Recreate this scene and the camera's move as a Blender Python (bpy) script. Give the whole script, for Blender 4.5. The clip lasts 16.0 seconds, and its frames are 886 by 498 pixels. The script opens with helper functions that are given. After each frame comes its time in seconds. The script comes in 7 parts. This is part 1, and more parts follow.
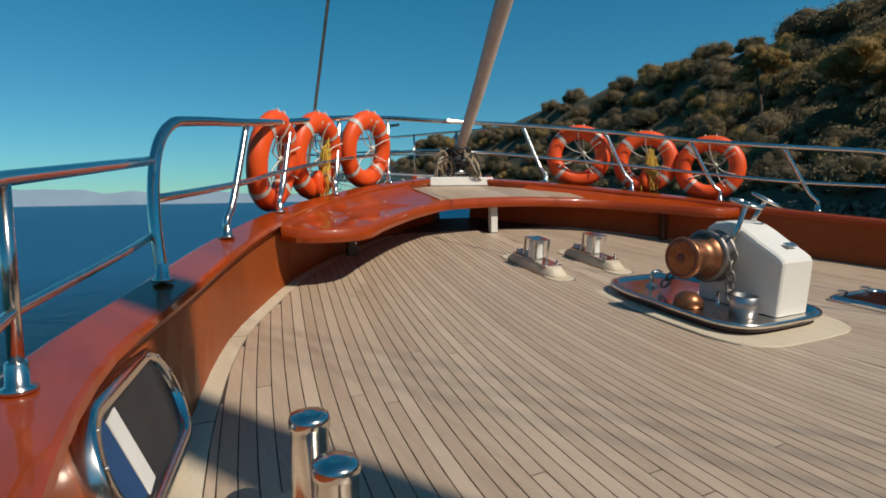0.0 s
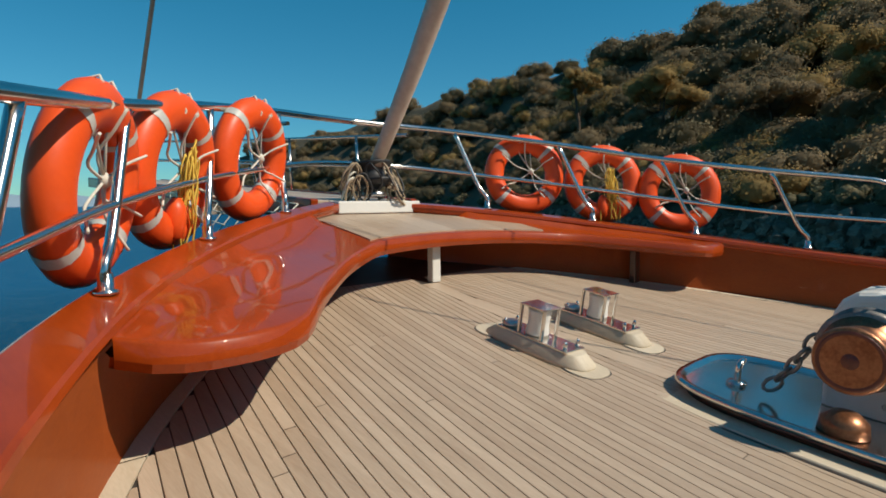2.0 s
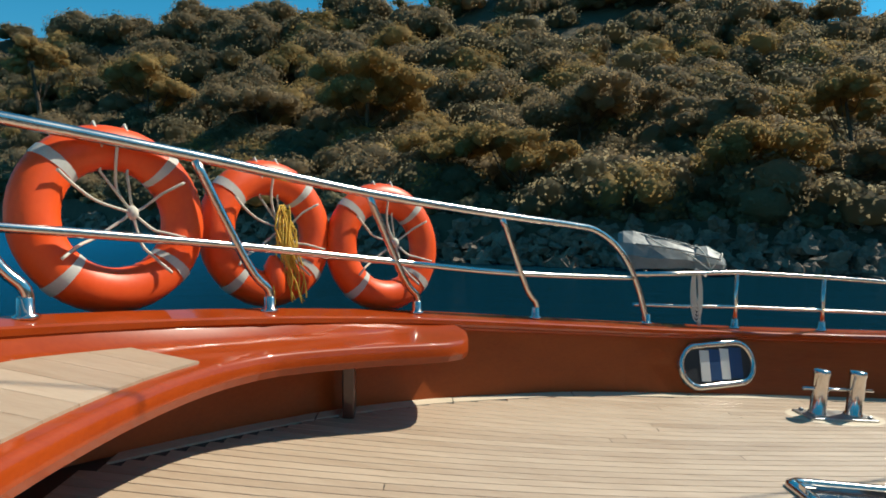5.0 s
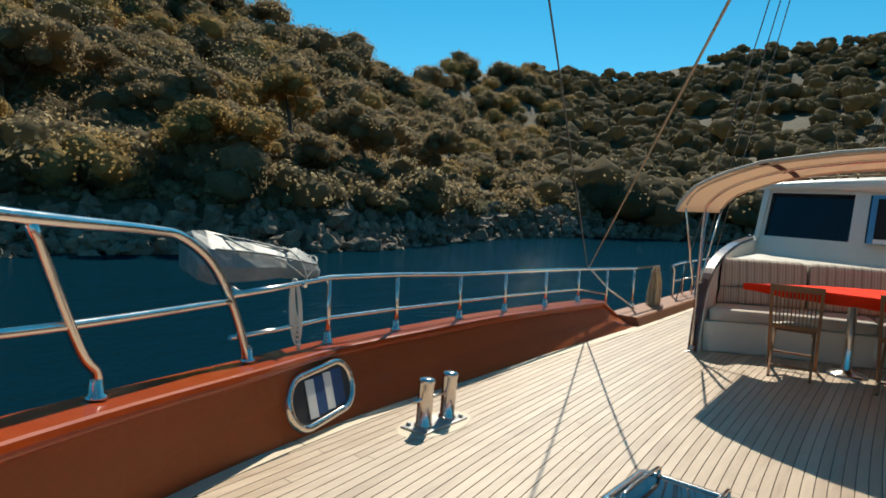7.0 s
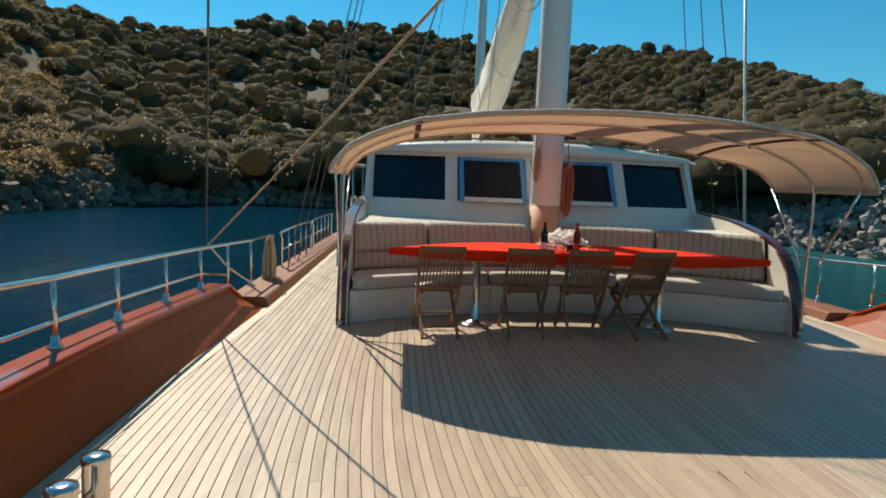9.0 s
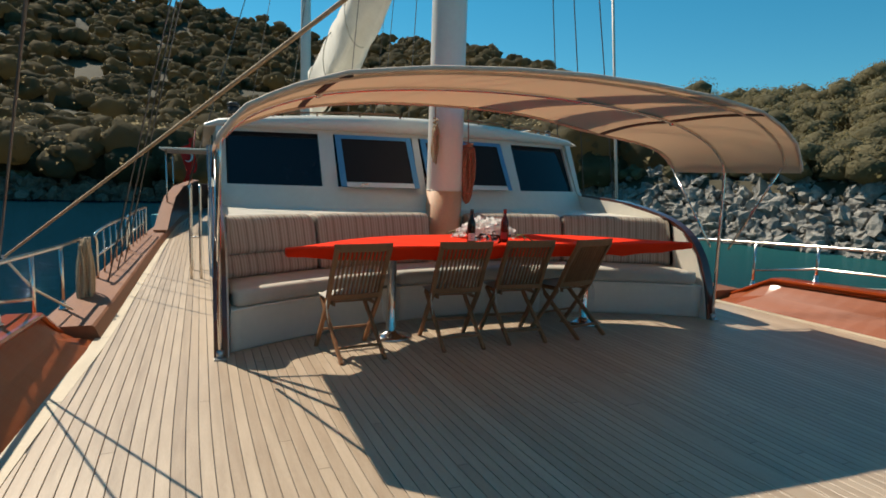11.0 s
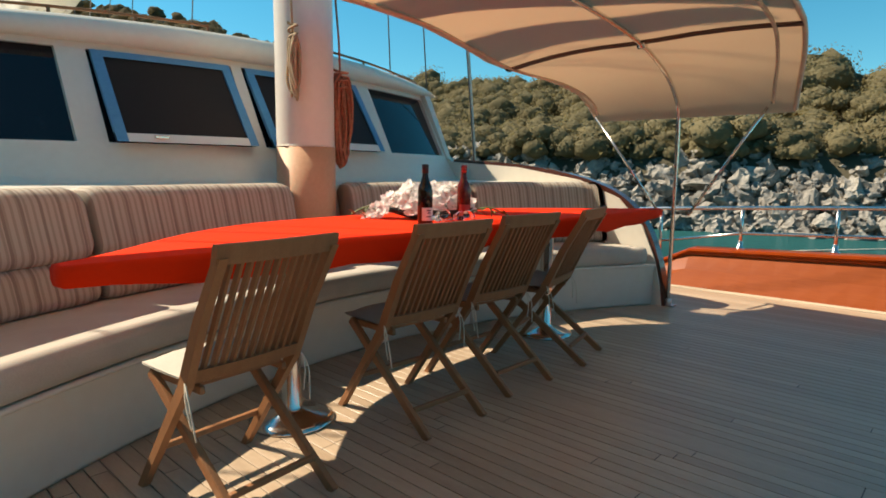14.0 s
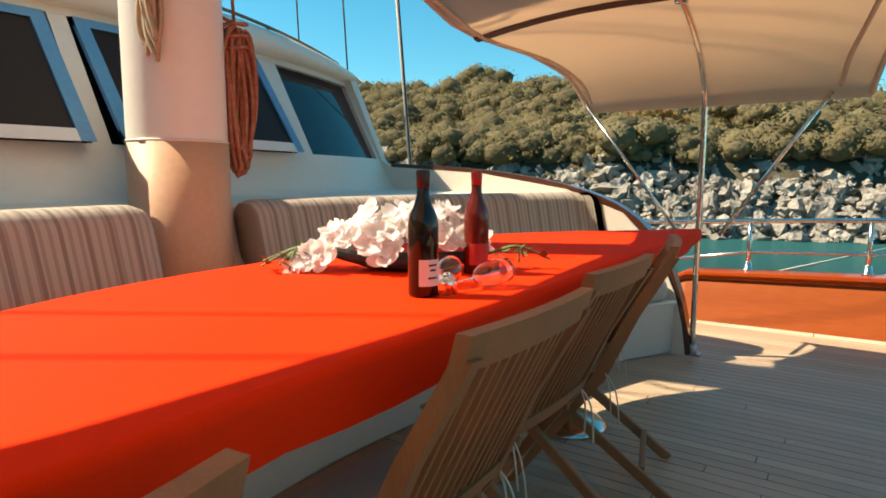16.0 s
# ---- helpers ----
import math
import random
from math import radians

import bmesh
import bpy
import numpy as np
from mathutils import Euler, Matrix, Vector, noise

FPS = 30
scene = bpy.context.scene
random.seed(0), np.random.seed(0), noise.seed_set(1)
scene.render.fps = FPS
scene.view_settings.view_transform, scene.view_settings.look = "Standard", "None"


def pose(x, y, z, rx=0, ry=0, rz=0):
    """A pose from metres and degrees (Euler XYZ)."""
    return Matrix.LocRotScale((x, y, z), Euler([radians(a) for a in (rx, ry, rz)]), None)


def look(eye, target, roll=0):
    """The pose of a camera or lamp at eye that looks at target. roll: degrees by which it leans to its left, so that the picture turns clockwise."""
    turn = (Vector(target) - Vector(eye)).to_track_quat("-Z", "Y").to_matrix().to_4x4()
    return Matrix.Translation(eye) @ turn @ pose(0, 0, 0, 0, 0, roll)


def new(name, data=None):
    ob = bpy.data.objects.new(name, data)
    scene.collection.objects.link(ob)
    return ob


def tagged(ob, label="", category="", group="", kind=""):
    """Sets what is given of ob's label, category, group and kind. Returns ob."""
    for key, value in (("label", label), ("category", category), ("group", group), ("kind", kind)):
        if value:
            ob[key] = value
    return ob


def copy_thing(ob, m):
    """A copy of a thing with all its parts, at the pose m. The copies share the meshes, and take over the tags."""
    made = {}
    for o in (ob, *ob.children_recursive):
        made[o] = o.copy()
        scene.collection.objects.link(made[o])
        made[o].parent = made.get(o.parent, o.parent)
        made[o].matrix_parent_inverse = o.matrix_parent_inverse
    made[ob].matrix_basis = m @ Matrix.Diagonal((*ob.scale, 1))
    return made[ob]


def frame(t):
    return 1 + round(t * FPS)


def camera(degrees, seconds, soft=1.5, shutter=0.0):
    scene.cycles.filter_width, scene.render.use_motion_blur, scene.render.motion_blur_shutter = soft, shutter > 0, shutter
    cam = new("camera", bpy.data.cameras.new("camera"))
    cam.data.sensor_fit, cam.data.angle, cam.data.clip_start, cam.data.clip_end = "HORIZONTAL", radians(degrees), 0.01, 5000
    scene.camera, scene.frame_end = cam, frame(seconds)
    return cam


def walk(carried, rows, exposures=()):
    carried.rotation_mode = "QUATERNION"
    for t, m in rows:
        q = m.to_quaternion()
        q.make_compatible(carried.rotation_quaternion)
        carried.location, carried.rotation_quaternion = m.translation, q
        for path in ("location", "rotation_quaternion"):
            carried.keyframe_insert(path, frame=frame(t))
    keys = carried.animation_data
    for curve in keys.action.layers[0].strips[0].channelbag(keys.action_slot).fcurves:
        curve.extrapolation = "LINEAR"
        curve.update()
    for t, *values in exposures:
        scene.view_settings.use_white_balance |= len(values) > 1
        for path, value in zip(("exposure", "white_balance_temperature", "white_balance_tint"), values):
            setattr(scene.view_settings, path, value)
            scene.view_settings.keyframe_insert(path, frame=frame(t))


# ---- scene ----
cam = camera(73.30, 16.0, soft=1.75)
PATH = [
    (0, -3.545, 3.798, 0.980, -28.86, -4.82, 0.99),
    (0.5, -3.452, 4.331, 1.049, -32.29, -4.28, 0.89),
    (1, -3.382, 4.910, 1.115, -35.41, -4.46, 0.94),
    (1.5, -3.264, 5.420, 1.146, -39.90, -4.45, 0.69),
    (2, -3.090, 5.939, 1.206, -44.74, -4.39, 0.43),
    (2.5, -2.849, 6.416, 1.265, -51.28, -4.32, 0.26),
    (3, -2.578, 6.841, 1.348, -56.97, -4.32, 0.16),
    (5.5, -0.590, 8.328, 1.596, -101.47, -4.96, -1.27),
    (6, -0.214, 8.389, 1.631, -111.59, -5.49, -2.24),
    (6.5, 0.182, 8.412, 1.646, -125.14, -5.66, -3.06),
    (7, 0.599, 8.338, 1.607, -141.20, -5.05, -2.87),
    (7.5, 0.962, 8.215, 1.614, -155.78, -5.40, -2.79),
    (8, 1.364, 8.009, 1.622, -167.48, -5.88, -2.78),
    (8.5, 1.606, 7.772, 1.594, -175.33, -6.28, -2.31),
    (9, 1.844, 7.475, 1.549, -183.45, -6.53, -2.31),
    (11.5, 2.723, 5.691, 1.398, -206.61, -6.92, -1.69),
    (12, 2.782, 5.253, 1.347, -212.06, -6.88, -1.57),
    (12.5, 2.779, 4.749, 1.298, -216.23, -6.92, -1.22),
    (13, 2.716, 4.227, 1.237, -220.69, -7.02, -1.03),
    (13.5, 2.605, 3.763, 1.198, -223.66, -7.35, -0.75),
    (14, 2.475, 3.361, 1.133, -226.87, -7.58, -0.57),
    (14.5, 2.317, 2.913, 1.112, -229.32, -7.43, -0.47),
    (15, 2.133, 2.551, 1.153, -232.53, -7.63, -0.40),
    (15.5, 1.884, 2.278, 1.159, -234.79, -7.28, -0.42),
    (16, 1.536, 2.109, 1.145, -236.17, -7.00, -0.12),
]
walk(cam, [(t, pose(x, y, z, 90 + pitch, roll, yaw)) for t, x, y, z, yaw, pitch, roll in PATH],
     [(0.0, -0.28, 6700, 10), (3.0, 0.02, 6700, 7), (5.5, 0.30, 6700, 5), (7.0, 0.26, 6850, 6), (9.0, 0.26, 6950, 7), (11.5, 0.14, 7200, 9), (12.5, 0.22, 7400, 10), (13.5, 0.48, 7700, 10), (14.5, 0.92, 8200, 10), (15.2, 1.04, 8450, 10), (16.0, 1.08, 8500, 10)])

# ---------------------------------------------------------------- world, sun, exposure
SUN_WAY = Vector((0.435, -0.845, 1.0)).normalized()      # towards the sun: aft and a little to starboard
world = bpy.data.worlds.new("world")
scene.world = world
world.use_nodes = True
wn = world.node_tree
sky = wn.nodes.new("ShaderNodeTexSky")
sky.sky_type = "NISHITA"
sky.sun_disc = False
sky.sun_elevation = math.asin(SUN_WAY.z)
sky.sun_rotation = math.atan2(SUN_WAY.x, SUN_WAY.y)
sky.air_density, sky.dust_density, sky.ozone_density = 1.0, 0.0, 1.6
deep = wn.nodes.new("ShaderNodeHueSaturation")
deep.inputs["Saturation"].default_value = 1.1
tint = wn.nodes.new("ShaderNodeMix")
tint.data_type, tint.blend_type = "RGBA", "MULTIPLY"
tint.inputs["Factor"].default_value = 1.0
way = wn.nodes.new("ShaderNodeTexCoord")
rise = wn.nodes.new("ShaderNodeSeparateXYZ")
wn.links.new(way.outputs["Generated"], rise.inputs[0])
haze = wn.nodes.new("ShaderNodeMapRange")
haze.inputs["From Min"].default_value, haze.inputs["From Max"].default_value = 0.0, 0.4
wn.links.new(rise.outputs["Z"], haze.inputs["Value"])
tone = wn.nodes.new("ShaderNodeMix")
tone.data_type = "RGBA"
tone.inputs["A"].default_value, tone.inputs["B"].default_value = (0.44, 0.92, 1.17, 1), (0.16, 1.15, 1.23, 1)
wn.links.new(haze.outputs[0], tone.inputs["Factor"])
wn.links.new(tone.outputs["Result"], tint.inputs["B"])
wn.links.new(sky.outputs[0], deep.inputs["Color"])
wn.links.new(deep.outputs[0], tint.inputs["A"])
wn.links.new(tint.outputs["Result"], wn.nodes["Background"].inputs[0])
wn.nodes["Background"].inputs[1].default_value = 0.080
sun = new("sun", bpy.data.lights.new("sun", "SUN"))
sun.data.energy, sun.data.angle, sun.data.color = 5.0, radians(0.53), (1.0, 0.94, 0.84)
sun.matrix_world = look(SUN_WAY * 60, (0, 0, 0))


# ---------------------------------------------------------------- materials
def material(name, a, b, rough=0.5, metal=0.0, scale=6.0, fine=60.0, bump=0.0, stretch=(1, 1, 1), coat=0.0, spread=0.5,
             rvar=0.1, island=0.0, per_object=0.0, transmit=0.0, ior=1.45, bdist=0.01, spec=0.5):
    """Two base colours mixed by a coarse and a fine noise, with grain in the relief and in the gloss."""
    m = bpy.data.materials.new(name)
    m.use_nodes = True
    nt = m.node_tree
    p = nt.nodes["Principled BSDF"]
    tc = nt.nodes.new("ShaderNodeTexCoord")
    mp = nt.nodes.new("ShaderNodeMapping")
    mp.inputs["Scale"].default_value = stretch
    nt.links.new(tc.outputs["Object"], mp.inputs[0])
    n1 = nt.nodes.new("ShaderNodeTexNoise")
    n1.inputs["Scale"].default_value, n1.inputs["Detail"].default_value = scale, 5
    n2 = nt.nodes.new("ShaderNodeTexNoise")
    n2.inputs["Scale"].default_value, n2.inputs["Detail"].default_value = fine, 4
    for n in (n1, n2):
        nt.links.new(mp.outputs[0], n.inputs["Vector"])
    add = nt.nodes.new("ShaderNodeMath")
    add.operation = "MULTIPLY_ADD"
    add.inputs[1].default_value = 0.45
    nt.links.new(n2.outputs[0], add.inputs[0])
    last = n1.outputs[0]
    sc = nt.nodes.new("ShaderNodeMath")
    sc.operation = "MULTIPLY"
    sc.inputs[1].default_value = 0.55
    nt.links.new(last, sc.inputs[0])
    nt.links.new(sc.outputs[0], add.inputs[2])
    val = add.outputs[0]
    if island or per_object:
        if island:
            g = nt.nodes.new("ShaderNodeNewGeometry")
            rnd = g.outputs["Random Per Island"]
        else:
            g = nt.nodes.new("ShaderNodeObjectInfo")
            rnd = g.outputs["Random"]
        k = nt.nodes.new("ShaderNodeMath")
        k.operation = "MULTIPLY_ADD"
        k.inputs[1].default_value = island or per_object
        sub = nt.nodes.new("ShaderNodeMath")
        sub.operation = "SUBTRACT"
        sub.inputs[1].default_value = 0.5
        nt.links.new(rnd, sub.inputs[0])
        nt.links.new(sub.outputs[0], k.inputs[0])
        nt.links.new(val, k.inputs[2])
        val = k.outputs[0]
    mr = nt.nodes.new("ShaderNodeMapRange")
    mr.inputs["From Min"].default_value, mr.inputs["From Max"].default_value = 0.5 - spread / 2, 0.5 + spread / 2
    nt.links.new(val, mr.inputs["Value"])
    mix = nt.nodes.new("ShaderNodeMix")
    mix.data_type = "RGBA"
    mix.inputs["A"].default_value, mix.inputs["B"].default_value = (*a, 1), (*b, 1)
    nt.links.new(mr.outputs[0], mix.inputs["Factor"])
    nt.links.new(mix.outputs["Result"], p.inputs["Base Color"])
    rr = nt.nodes.new("ShaderNodeMapRange")
    rr.inputs["To Min"].default_value, rr.inputs["To Max"].default_value = max(0.02, rough - rvar), min(1.0, rough + rvar)
    nt.links.new(n1.outputs[0], rr.inputs["Value"])
    nt.links.new(rr.outputs[0], p.inputs["Roughness"])
    p.inputs["Metallic"].default_value = metal
    p.inputs["Specular IOR Level"].default_value = spec
    p.inputs["Coat Weight"].default_value, p.inputs["Coat Roughness"].default_value = coat, 0.03
    p.inputs["Transmission Weight"].default_value, p.inputs["IOR"].default_value = transmit, ior
    if bump:
        bp = nt.nodes.new("ShaderNodeBump")
        bp.inputs["Strength"].default_value, bp.inputs["Distance"].default_value = bump, bdist
        nt.links.new(val, bp.inputs["Height"])
        nt.links.new(bp.outputs[0], p.inputs["Normal"])
    return m


TEAK = material("weathered_teak_deck", (0.305, 0.210, 0.137), (0.535, 0.410, 0.295), 0.42, spec=0.8, scale=3, fine=26, bump=0.25, stretch=(9, 0.8, 1), spread=0.75, per_object=0.32, bdist=0.003)
MARGIN = material("pale_teak_margin", (0.45, 0.36, 0.25), (0.62, 0.52, 0.385), 0.55, scale=2, fine=30, bump=0.2, stretch=(4, 1, 1), per_object=0.2, bdist=0.003)
CAULK = material("black_deck_caulk", (0.03, 0.025, 0.02), (0.06, 0.05, 0.045), 0.45)
VARNISH = material("varnished_mahogany", (0.22, 0.026, 0.003), (0.40, 0.058, 0.006), 0.35, spec=0.12, scale=1.6, fine=14, stretch=(5, 0.7, 5), coat=0.65, spread=0.8, rvar=0.06)
VARNISH_SOFT = material("satin_mahogany_planking", (0.20, 0.036, 0.007), (0.34, 0.076, 0.014), 0.5, spec=0.2, scale=1.4, fine=12, stretch=(5, 0.5, 6), coat=0.12, spread=0.8, bump=0.05)
RAIL_WORN = material("worn_brown_rail_wood", (0.17, 0.062, 0.030), (0.30, 0.125, 0.062), 0.6, spec=0.3, scale=2, fine=20, stretch=(5, 0.6, 5), bump=0.1)
DARK_WOOD = material("dark_mahogany_trim", (0.045, 0.012, 0.007), (0.085, 0.022, 0.012), 0.32, scale=3, fine=30, stretch=(1, 1, 4), coat=0.7)
CHAIR_WOOD = material("oiled_teak", (0.21, 0.092, 0.042), (0.36, 0.168, 0.080), 0.5, spec=0.3, scale=4, fine=40, stretch=(6, 6, 1), bump=0.15, spread=0.7, per_object=0.2, bdist=0.002)
STEEL = material("polished_stainless_steel", (0.64, 0.59, 0.54), (0.77, 0.72, 0.66), 0.17, metal=1.0, scale=8, fine=80, rvar=0.06)
STEEL_DULL = material("brushed_stainless_steel", (0.42, 0.41, 0.40), (0.58, 0.57, 0.55), 0.32, metal=1.0, scale=8, fine=90, rvar=0.1)
RUSTY = material("rusty_bronze_drum", (0.13, 0.042, 0.02), (0.42, 0.19, 0.09), 0.36, metal=0.7, scale=14, fine=70, bump=0.2, rvar=0.15, bdist=0.003)
DRUM_FACE = material("dark_red_brown_paint", (0.085, 0.022, 0.014), (0.17, 0.048, 0.028), 0.4, scale=12, fine=60, bump=0.1, bdist=0.002)
CHAIN_M = material("galvanised_chain", (0.16, 0.14, 0.12), (0.34, 0.31, 0.28), 0.5, metal=0.8, scale=20, fine=90)
WHITE_PAINT = material("white_gloss_paint", (0.66, 0.63, 0.57), (0.78, 0.75, 0.69), 0.35, scale=2.2, fine=24, bump=0.04, spread=0.8)
CABIN_WHITE = material("cream_white_cabin_paint", (0.61, 0.57, 0.49), (0.73, 0.69, 0.61), 0.4, scale=1.4, fine=18, bump=0.05, spread=0.8)
MAST_TAN = material("tan_mast_coat", (0.55, 0.31, 0.18), (0.66, 0.40, 0.25), 0.6, scale=4, fine=40, bump=0.06)
ORANGE = material("orange_lifebuoy_shell", (0.72, 0.064, 0.008), (0.86, 0.105, 0.014), 0.42, scale=7, fine=50, bump=0.08, spread=0.7)
TAPE = material("grey_reflective_tape", (0.42, 0.40, 0.36), (0.58, 0.56, 0.50), 0.45, scale=20, fine=120)
ROPE_WHITE = material("white_cotton_rope", (0.52, 0.47, 0.38), (0.72, 0.67, 0.57), 0.9, scale=40, fine=240, bump=0.5, bdist=0.002)
ROPE_TAN = material("tan_hemp_rope", (0.33, 0.23, 0.14), (0.52, 0.40, 0.27), 0.9, scale=40, fine=240, bump=0.6, bdist=0.003)
ROPE_YELLOW = material("yellow_floating_line", (0.60, 0.36, 0.04), (0.78, 0.52, 0.09), 0.75, scale=40, fine=240, bump=0.5, bdist=0.002)
ROPE_RED = material("red_flecked_rope", (0.19, 0.055, 0.032), (0.50, 0.24, 0.15), 0.9, scale=30, fine=160, bump=0.5, bdist=0.003)
WIRE = material("grey_rigging_wire", (0.10, 0.10, 0.10), (0.22, 0.22, 0.22), 0.45, metal=0.6)
SAILCLOTH = material("off_white_sailcloth", (0.62, 0.58, 0.50), (0.74, 0.71, 0.63), 0.85, scale=3, fine=20, bump=0.3, bdist=0.03)
SAILCOVER = material("beige_weathered_sail_cover", (0.46, 0.36, 0.285), (0.66, 0.56, 0.46), 0.85, scale=5, fine=22, bump=0.3, bdist=0.01)
RED_CLOTH = material("red_tablecloth", (0.74, 0.022, 0.003), (0.86, 0.036, 0.005), 0.85, spec=0.15, scale=2.4, fine=160, bump=0.12, spread=0.8, bdist=0.003)
SEAT_PAD = material("grey_beige_canvas_pad", (0.40, 0.36, 0.31), (0.54, 0.50, 0.44), 0.85, scale=6, fine=180, bump=0.2, bdist=0.002)
BLACK_GLASS = material("dark_tinted_glass", (0.006, 0.007, 0.010), (0.012, 0.013, 0.017), 0.04, scale=2, fine=8, rvar=0.02)
SCREEN = material("dark_insect_screen", (0.016, 0.010, 0.008), (0.030, 0.020, 0.016), 0.55, spec=0.25, scale=3, fine=300)
BLUE_FRAME = material("blue_anodised_window_frame", (0.06, 0.22, 0.39), (0.10, 0.31, 0.50), 0.35, metal=0.0, scale=6, fine=40)
FENDER_BLUE = material("navy_fender_cover", (0.012, 0.05, 0.14), (0.02, 0.075, 0.19), 0.6)
BLACK_RUBBER = material("black_plastic", (0.015, 0.015, 0.016), (0.035, 0.035, 0.036), 0.5)
DARK_BAR = material("dark_brown_canvas_strap", (0.06, 0.03, 0.022), (0.10, 0.05, 0.035), 0.8)
GLASS = material("clear_glass", (0.95, 0.97, 0.96), (0.99, 1, 0.99), 0.03, transmit=1.0, rvar=0.01)
BOTTLE_GLASS = material("dark_wine_bottle_glass", (0.008, 0.006, 0.004), (0.016, 0.010, 0.006), 0.07, rvar=0.02)
ROSE_GLASS = material("rose_wine_bottle", (0.075, 0.010, 0.007), (0.12, 0.016, 0.010), 0.08, rvar=0.02)
FOIL = material("red_foil_capsule", (0.30, 0.03, 0.03), (0.40, 0.05, 0.05), 0.35, metal=0.2)
PAPER = material("white_paper_label", (0.66, 0.63, 0.57), (0.74, 0.71, 0.66), 0.7)
PRINT = material("dark_print", (0.03, 0.025, 0.02), (0.05, 0.04, 0.035), 0.7)
PETAL = material("white_petal", (0.80, 0.83, 0.84), (0.88, 0.91, 0.92), 0.6, scale=30, fine=120, island=0.4)
STEM = material("green_stem", (0.06, 0.10, 0.03), (0.14, 0.20, 0.07), 0.6, island=0.4)
FLAG_RED = material("red_flag_cloth", (0.55, 0.012, 0.010), (0.68, 0.03, 0.02), 0.75)
DINGHY_COVER = material("grey_dinghy_cover", (0.15, 0.155, 0.145), (0.30, 0.30, 0.28), 0.5, scale=3, fine=18, bump=0.4, bdist=0.03)
TEAL_PAINT = material("turquoise_boat_paint", (0.06, 0.36, 0.40), (0.12, 0.46, 0.50), 0.4)
HULL_PAINT = material("dark_hull_planking", (0.10, 0.03, 0.014), (0.17, 0.05, 0.022), 0.4, stretch=(1, 0.3, 6), coat=0.3)
ROCK_DARK = material("dark_brown_rock", (0.075, 0.054, 0.039), (0.31, 0.232, 0.168), 0.9, scale=0.7, fine=5, bump=0.9, spread=0.6, bdist=0.25, island=0.15)
ROCK = material("grey_limestone", (0.085, 0.077, 0.068), (0.46, 0.425, 0.375), 0.9, scale=0.7, fine=5, bump=0.9, spread=0.6, bdist=0.25, island=0.15)
SOIL = material("brown_scrub_soil", (0.050, 0.043, 0.026), (0.10, 0.083, 0.050), 0.95, scale=0.12, fine=1.2, bump=0.6, bdist=0.4)
BARK = material("brown_pine_bark", (0.07, 0.042, 0.026), (0.15, 0.095, 0.06), 0.9, scale=4, fine=20, bump=0.6, bdist=0.03)
LEAF = material("olive_scrub_foliage", (0.125, 0.098, 0.058), (0.31, 0.24, 0.148), 0.85, spec=0.15, scale=0.16, fine=5.0, island=0.12, spread=0.5, bump=1.0, bdist=0.35)
LEAF_FAR = material("dull_green_scrub_foliage", (0.088, 0.077, 0.048), (0.185, 0.158, 0.100), 0.85, spec=0.15, scale=0.09, fine=2.2, island=0.18, spread=0.65, bump=0.7, bdist=0.5)
LEAF_GOLD = material("yellow_green_pine_needles", (0.18, 0.125, 0.05), (0.41, 0.285, 0.115), 0.85, spec=0.15, scale=0.3, fine=6.0, island=0.15, spread=0.55, bump=1.0, bdist=0.3)
LEAF_COVE = material("grey_green_cove_foliage", (0.105, 0.092, 0.052), (0.28, 0.235, 0.135), 0.85, spec=0.15, scale=0.16, fine=5.0, island=0.15, spread=0.5, bump=1.0, bdist=0.35)
# the air's haze is put into the far mountains' pale blue base colour
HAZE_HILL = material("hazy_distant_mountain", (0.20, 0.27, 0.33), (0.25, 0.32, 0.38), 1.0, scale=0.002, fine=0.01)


def striped(name, dark, light, mid, period):
    """Woven stripes across the cushion: the first texture coordinate runs along it in metres."""
    m = material(name, light, light, 0.85, scale=8, fine=200, bump=0.15, bdist=0.002)
    nt = m.node_tree
    p = nt.nodes["Principled BSDF"]
    uv = nt.nodes.new("ShaderNodeUVMap")
    sep = nt.nodes.new("ShaderNodeSeparateXYZ")
    nt.links.new(uv.outputs[0], sep.inputs[0])
    out = None
    for per, thick, col in ((period, 0.40, dark), (period * 2.73, 0.17, mid)):
        k = nt.nodes.new("ShaderNodeMath")
        k.operation = "DIVIDE"
        k.inputs[1].default_value = per
        nt.links.new(sep.outputs[0], k.inputs[0])
        fr = nt.nodes.new("ShaderNodeMath")
        fr.operation = "FRACT"
        nt.links.new(k.outputs[0], fr.inputs[0])
        lt = nt.nodes.new("ShaderNodeMath")
        lt.operation = "LESS_THAN"
        lt.inputs[1].default_value = thick
        nt.links.new(fr.outputs[0], lt.inputs[0])
        mx = nt.nodes.new("ShaderNodeMix")
        mx.data_type = "RGBA"
        mx.inputs["B"].default_value = (*col, 1)
        if out is None:
            mx.inputs["A"].default_value = (*light, 1)
        else:
            nt.links.new(out, mx.inputs["A"])
        nt.links.new(lt.outputs[0], mx.inputs["Factor"])
        out = mx.outputs["Result"]
    nt.links.new(out, p.inputs["Base Color"])
    return m


STRIPES = striped("striped_grey_beige_fabric", (0.33, 0.28, 0.228), (0.43, 0.38, 0.318), (0.25, 0.205, 0.165), 0.028)

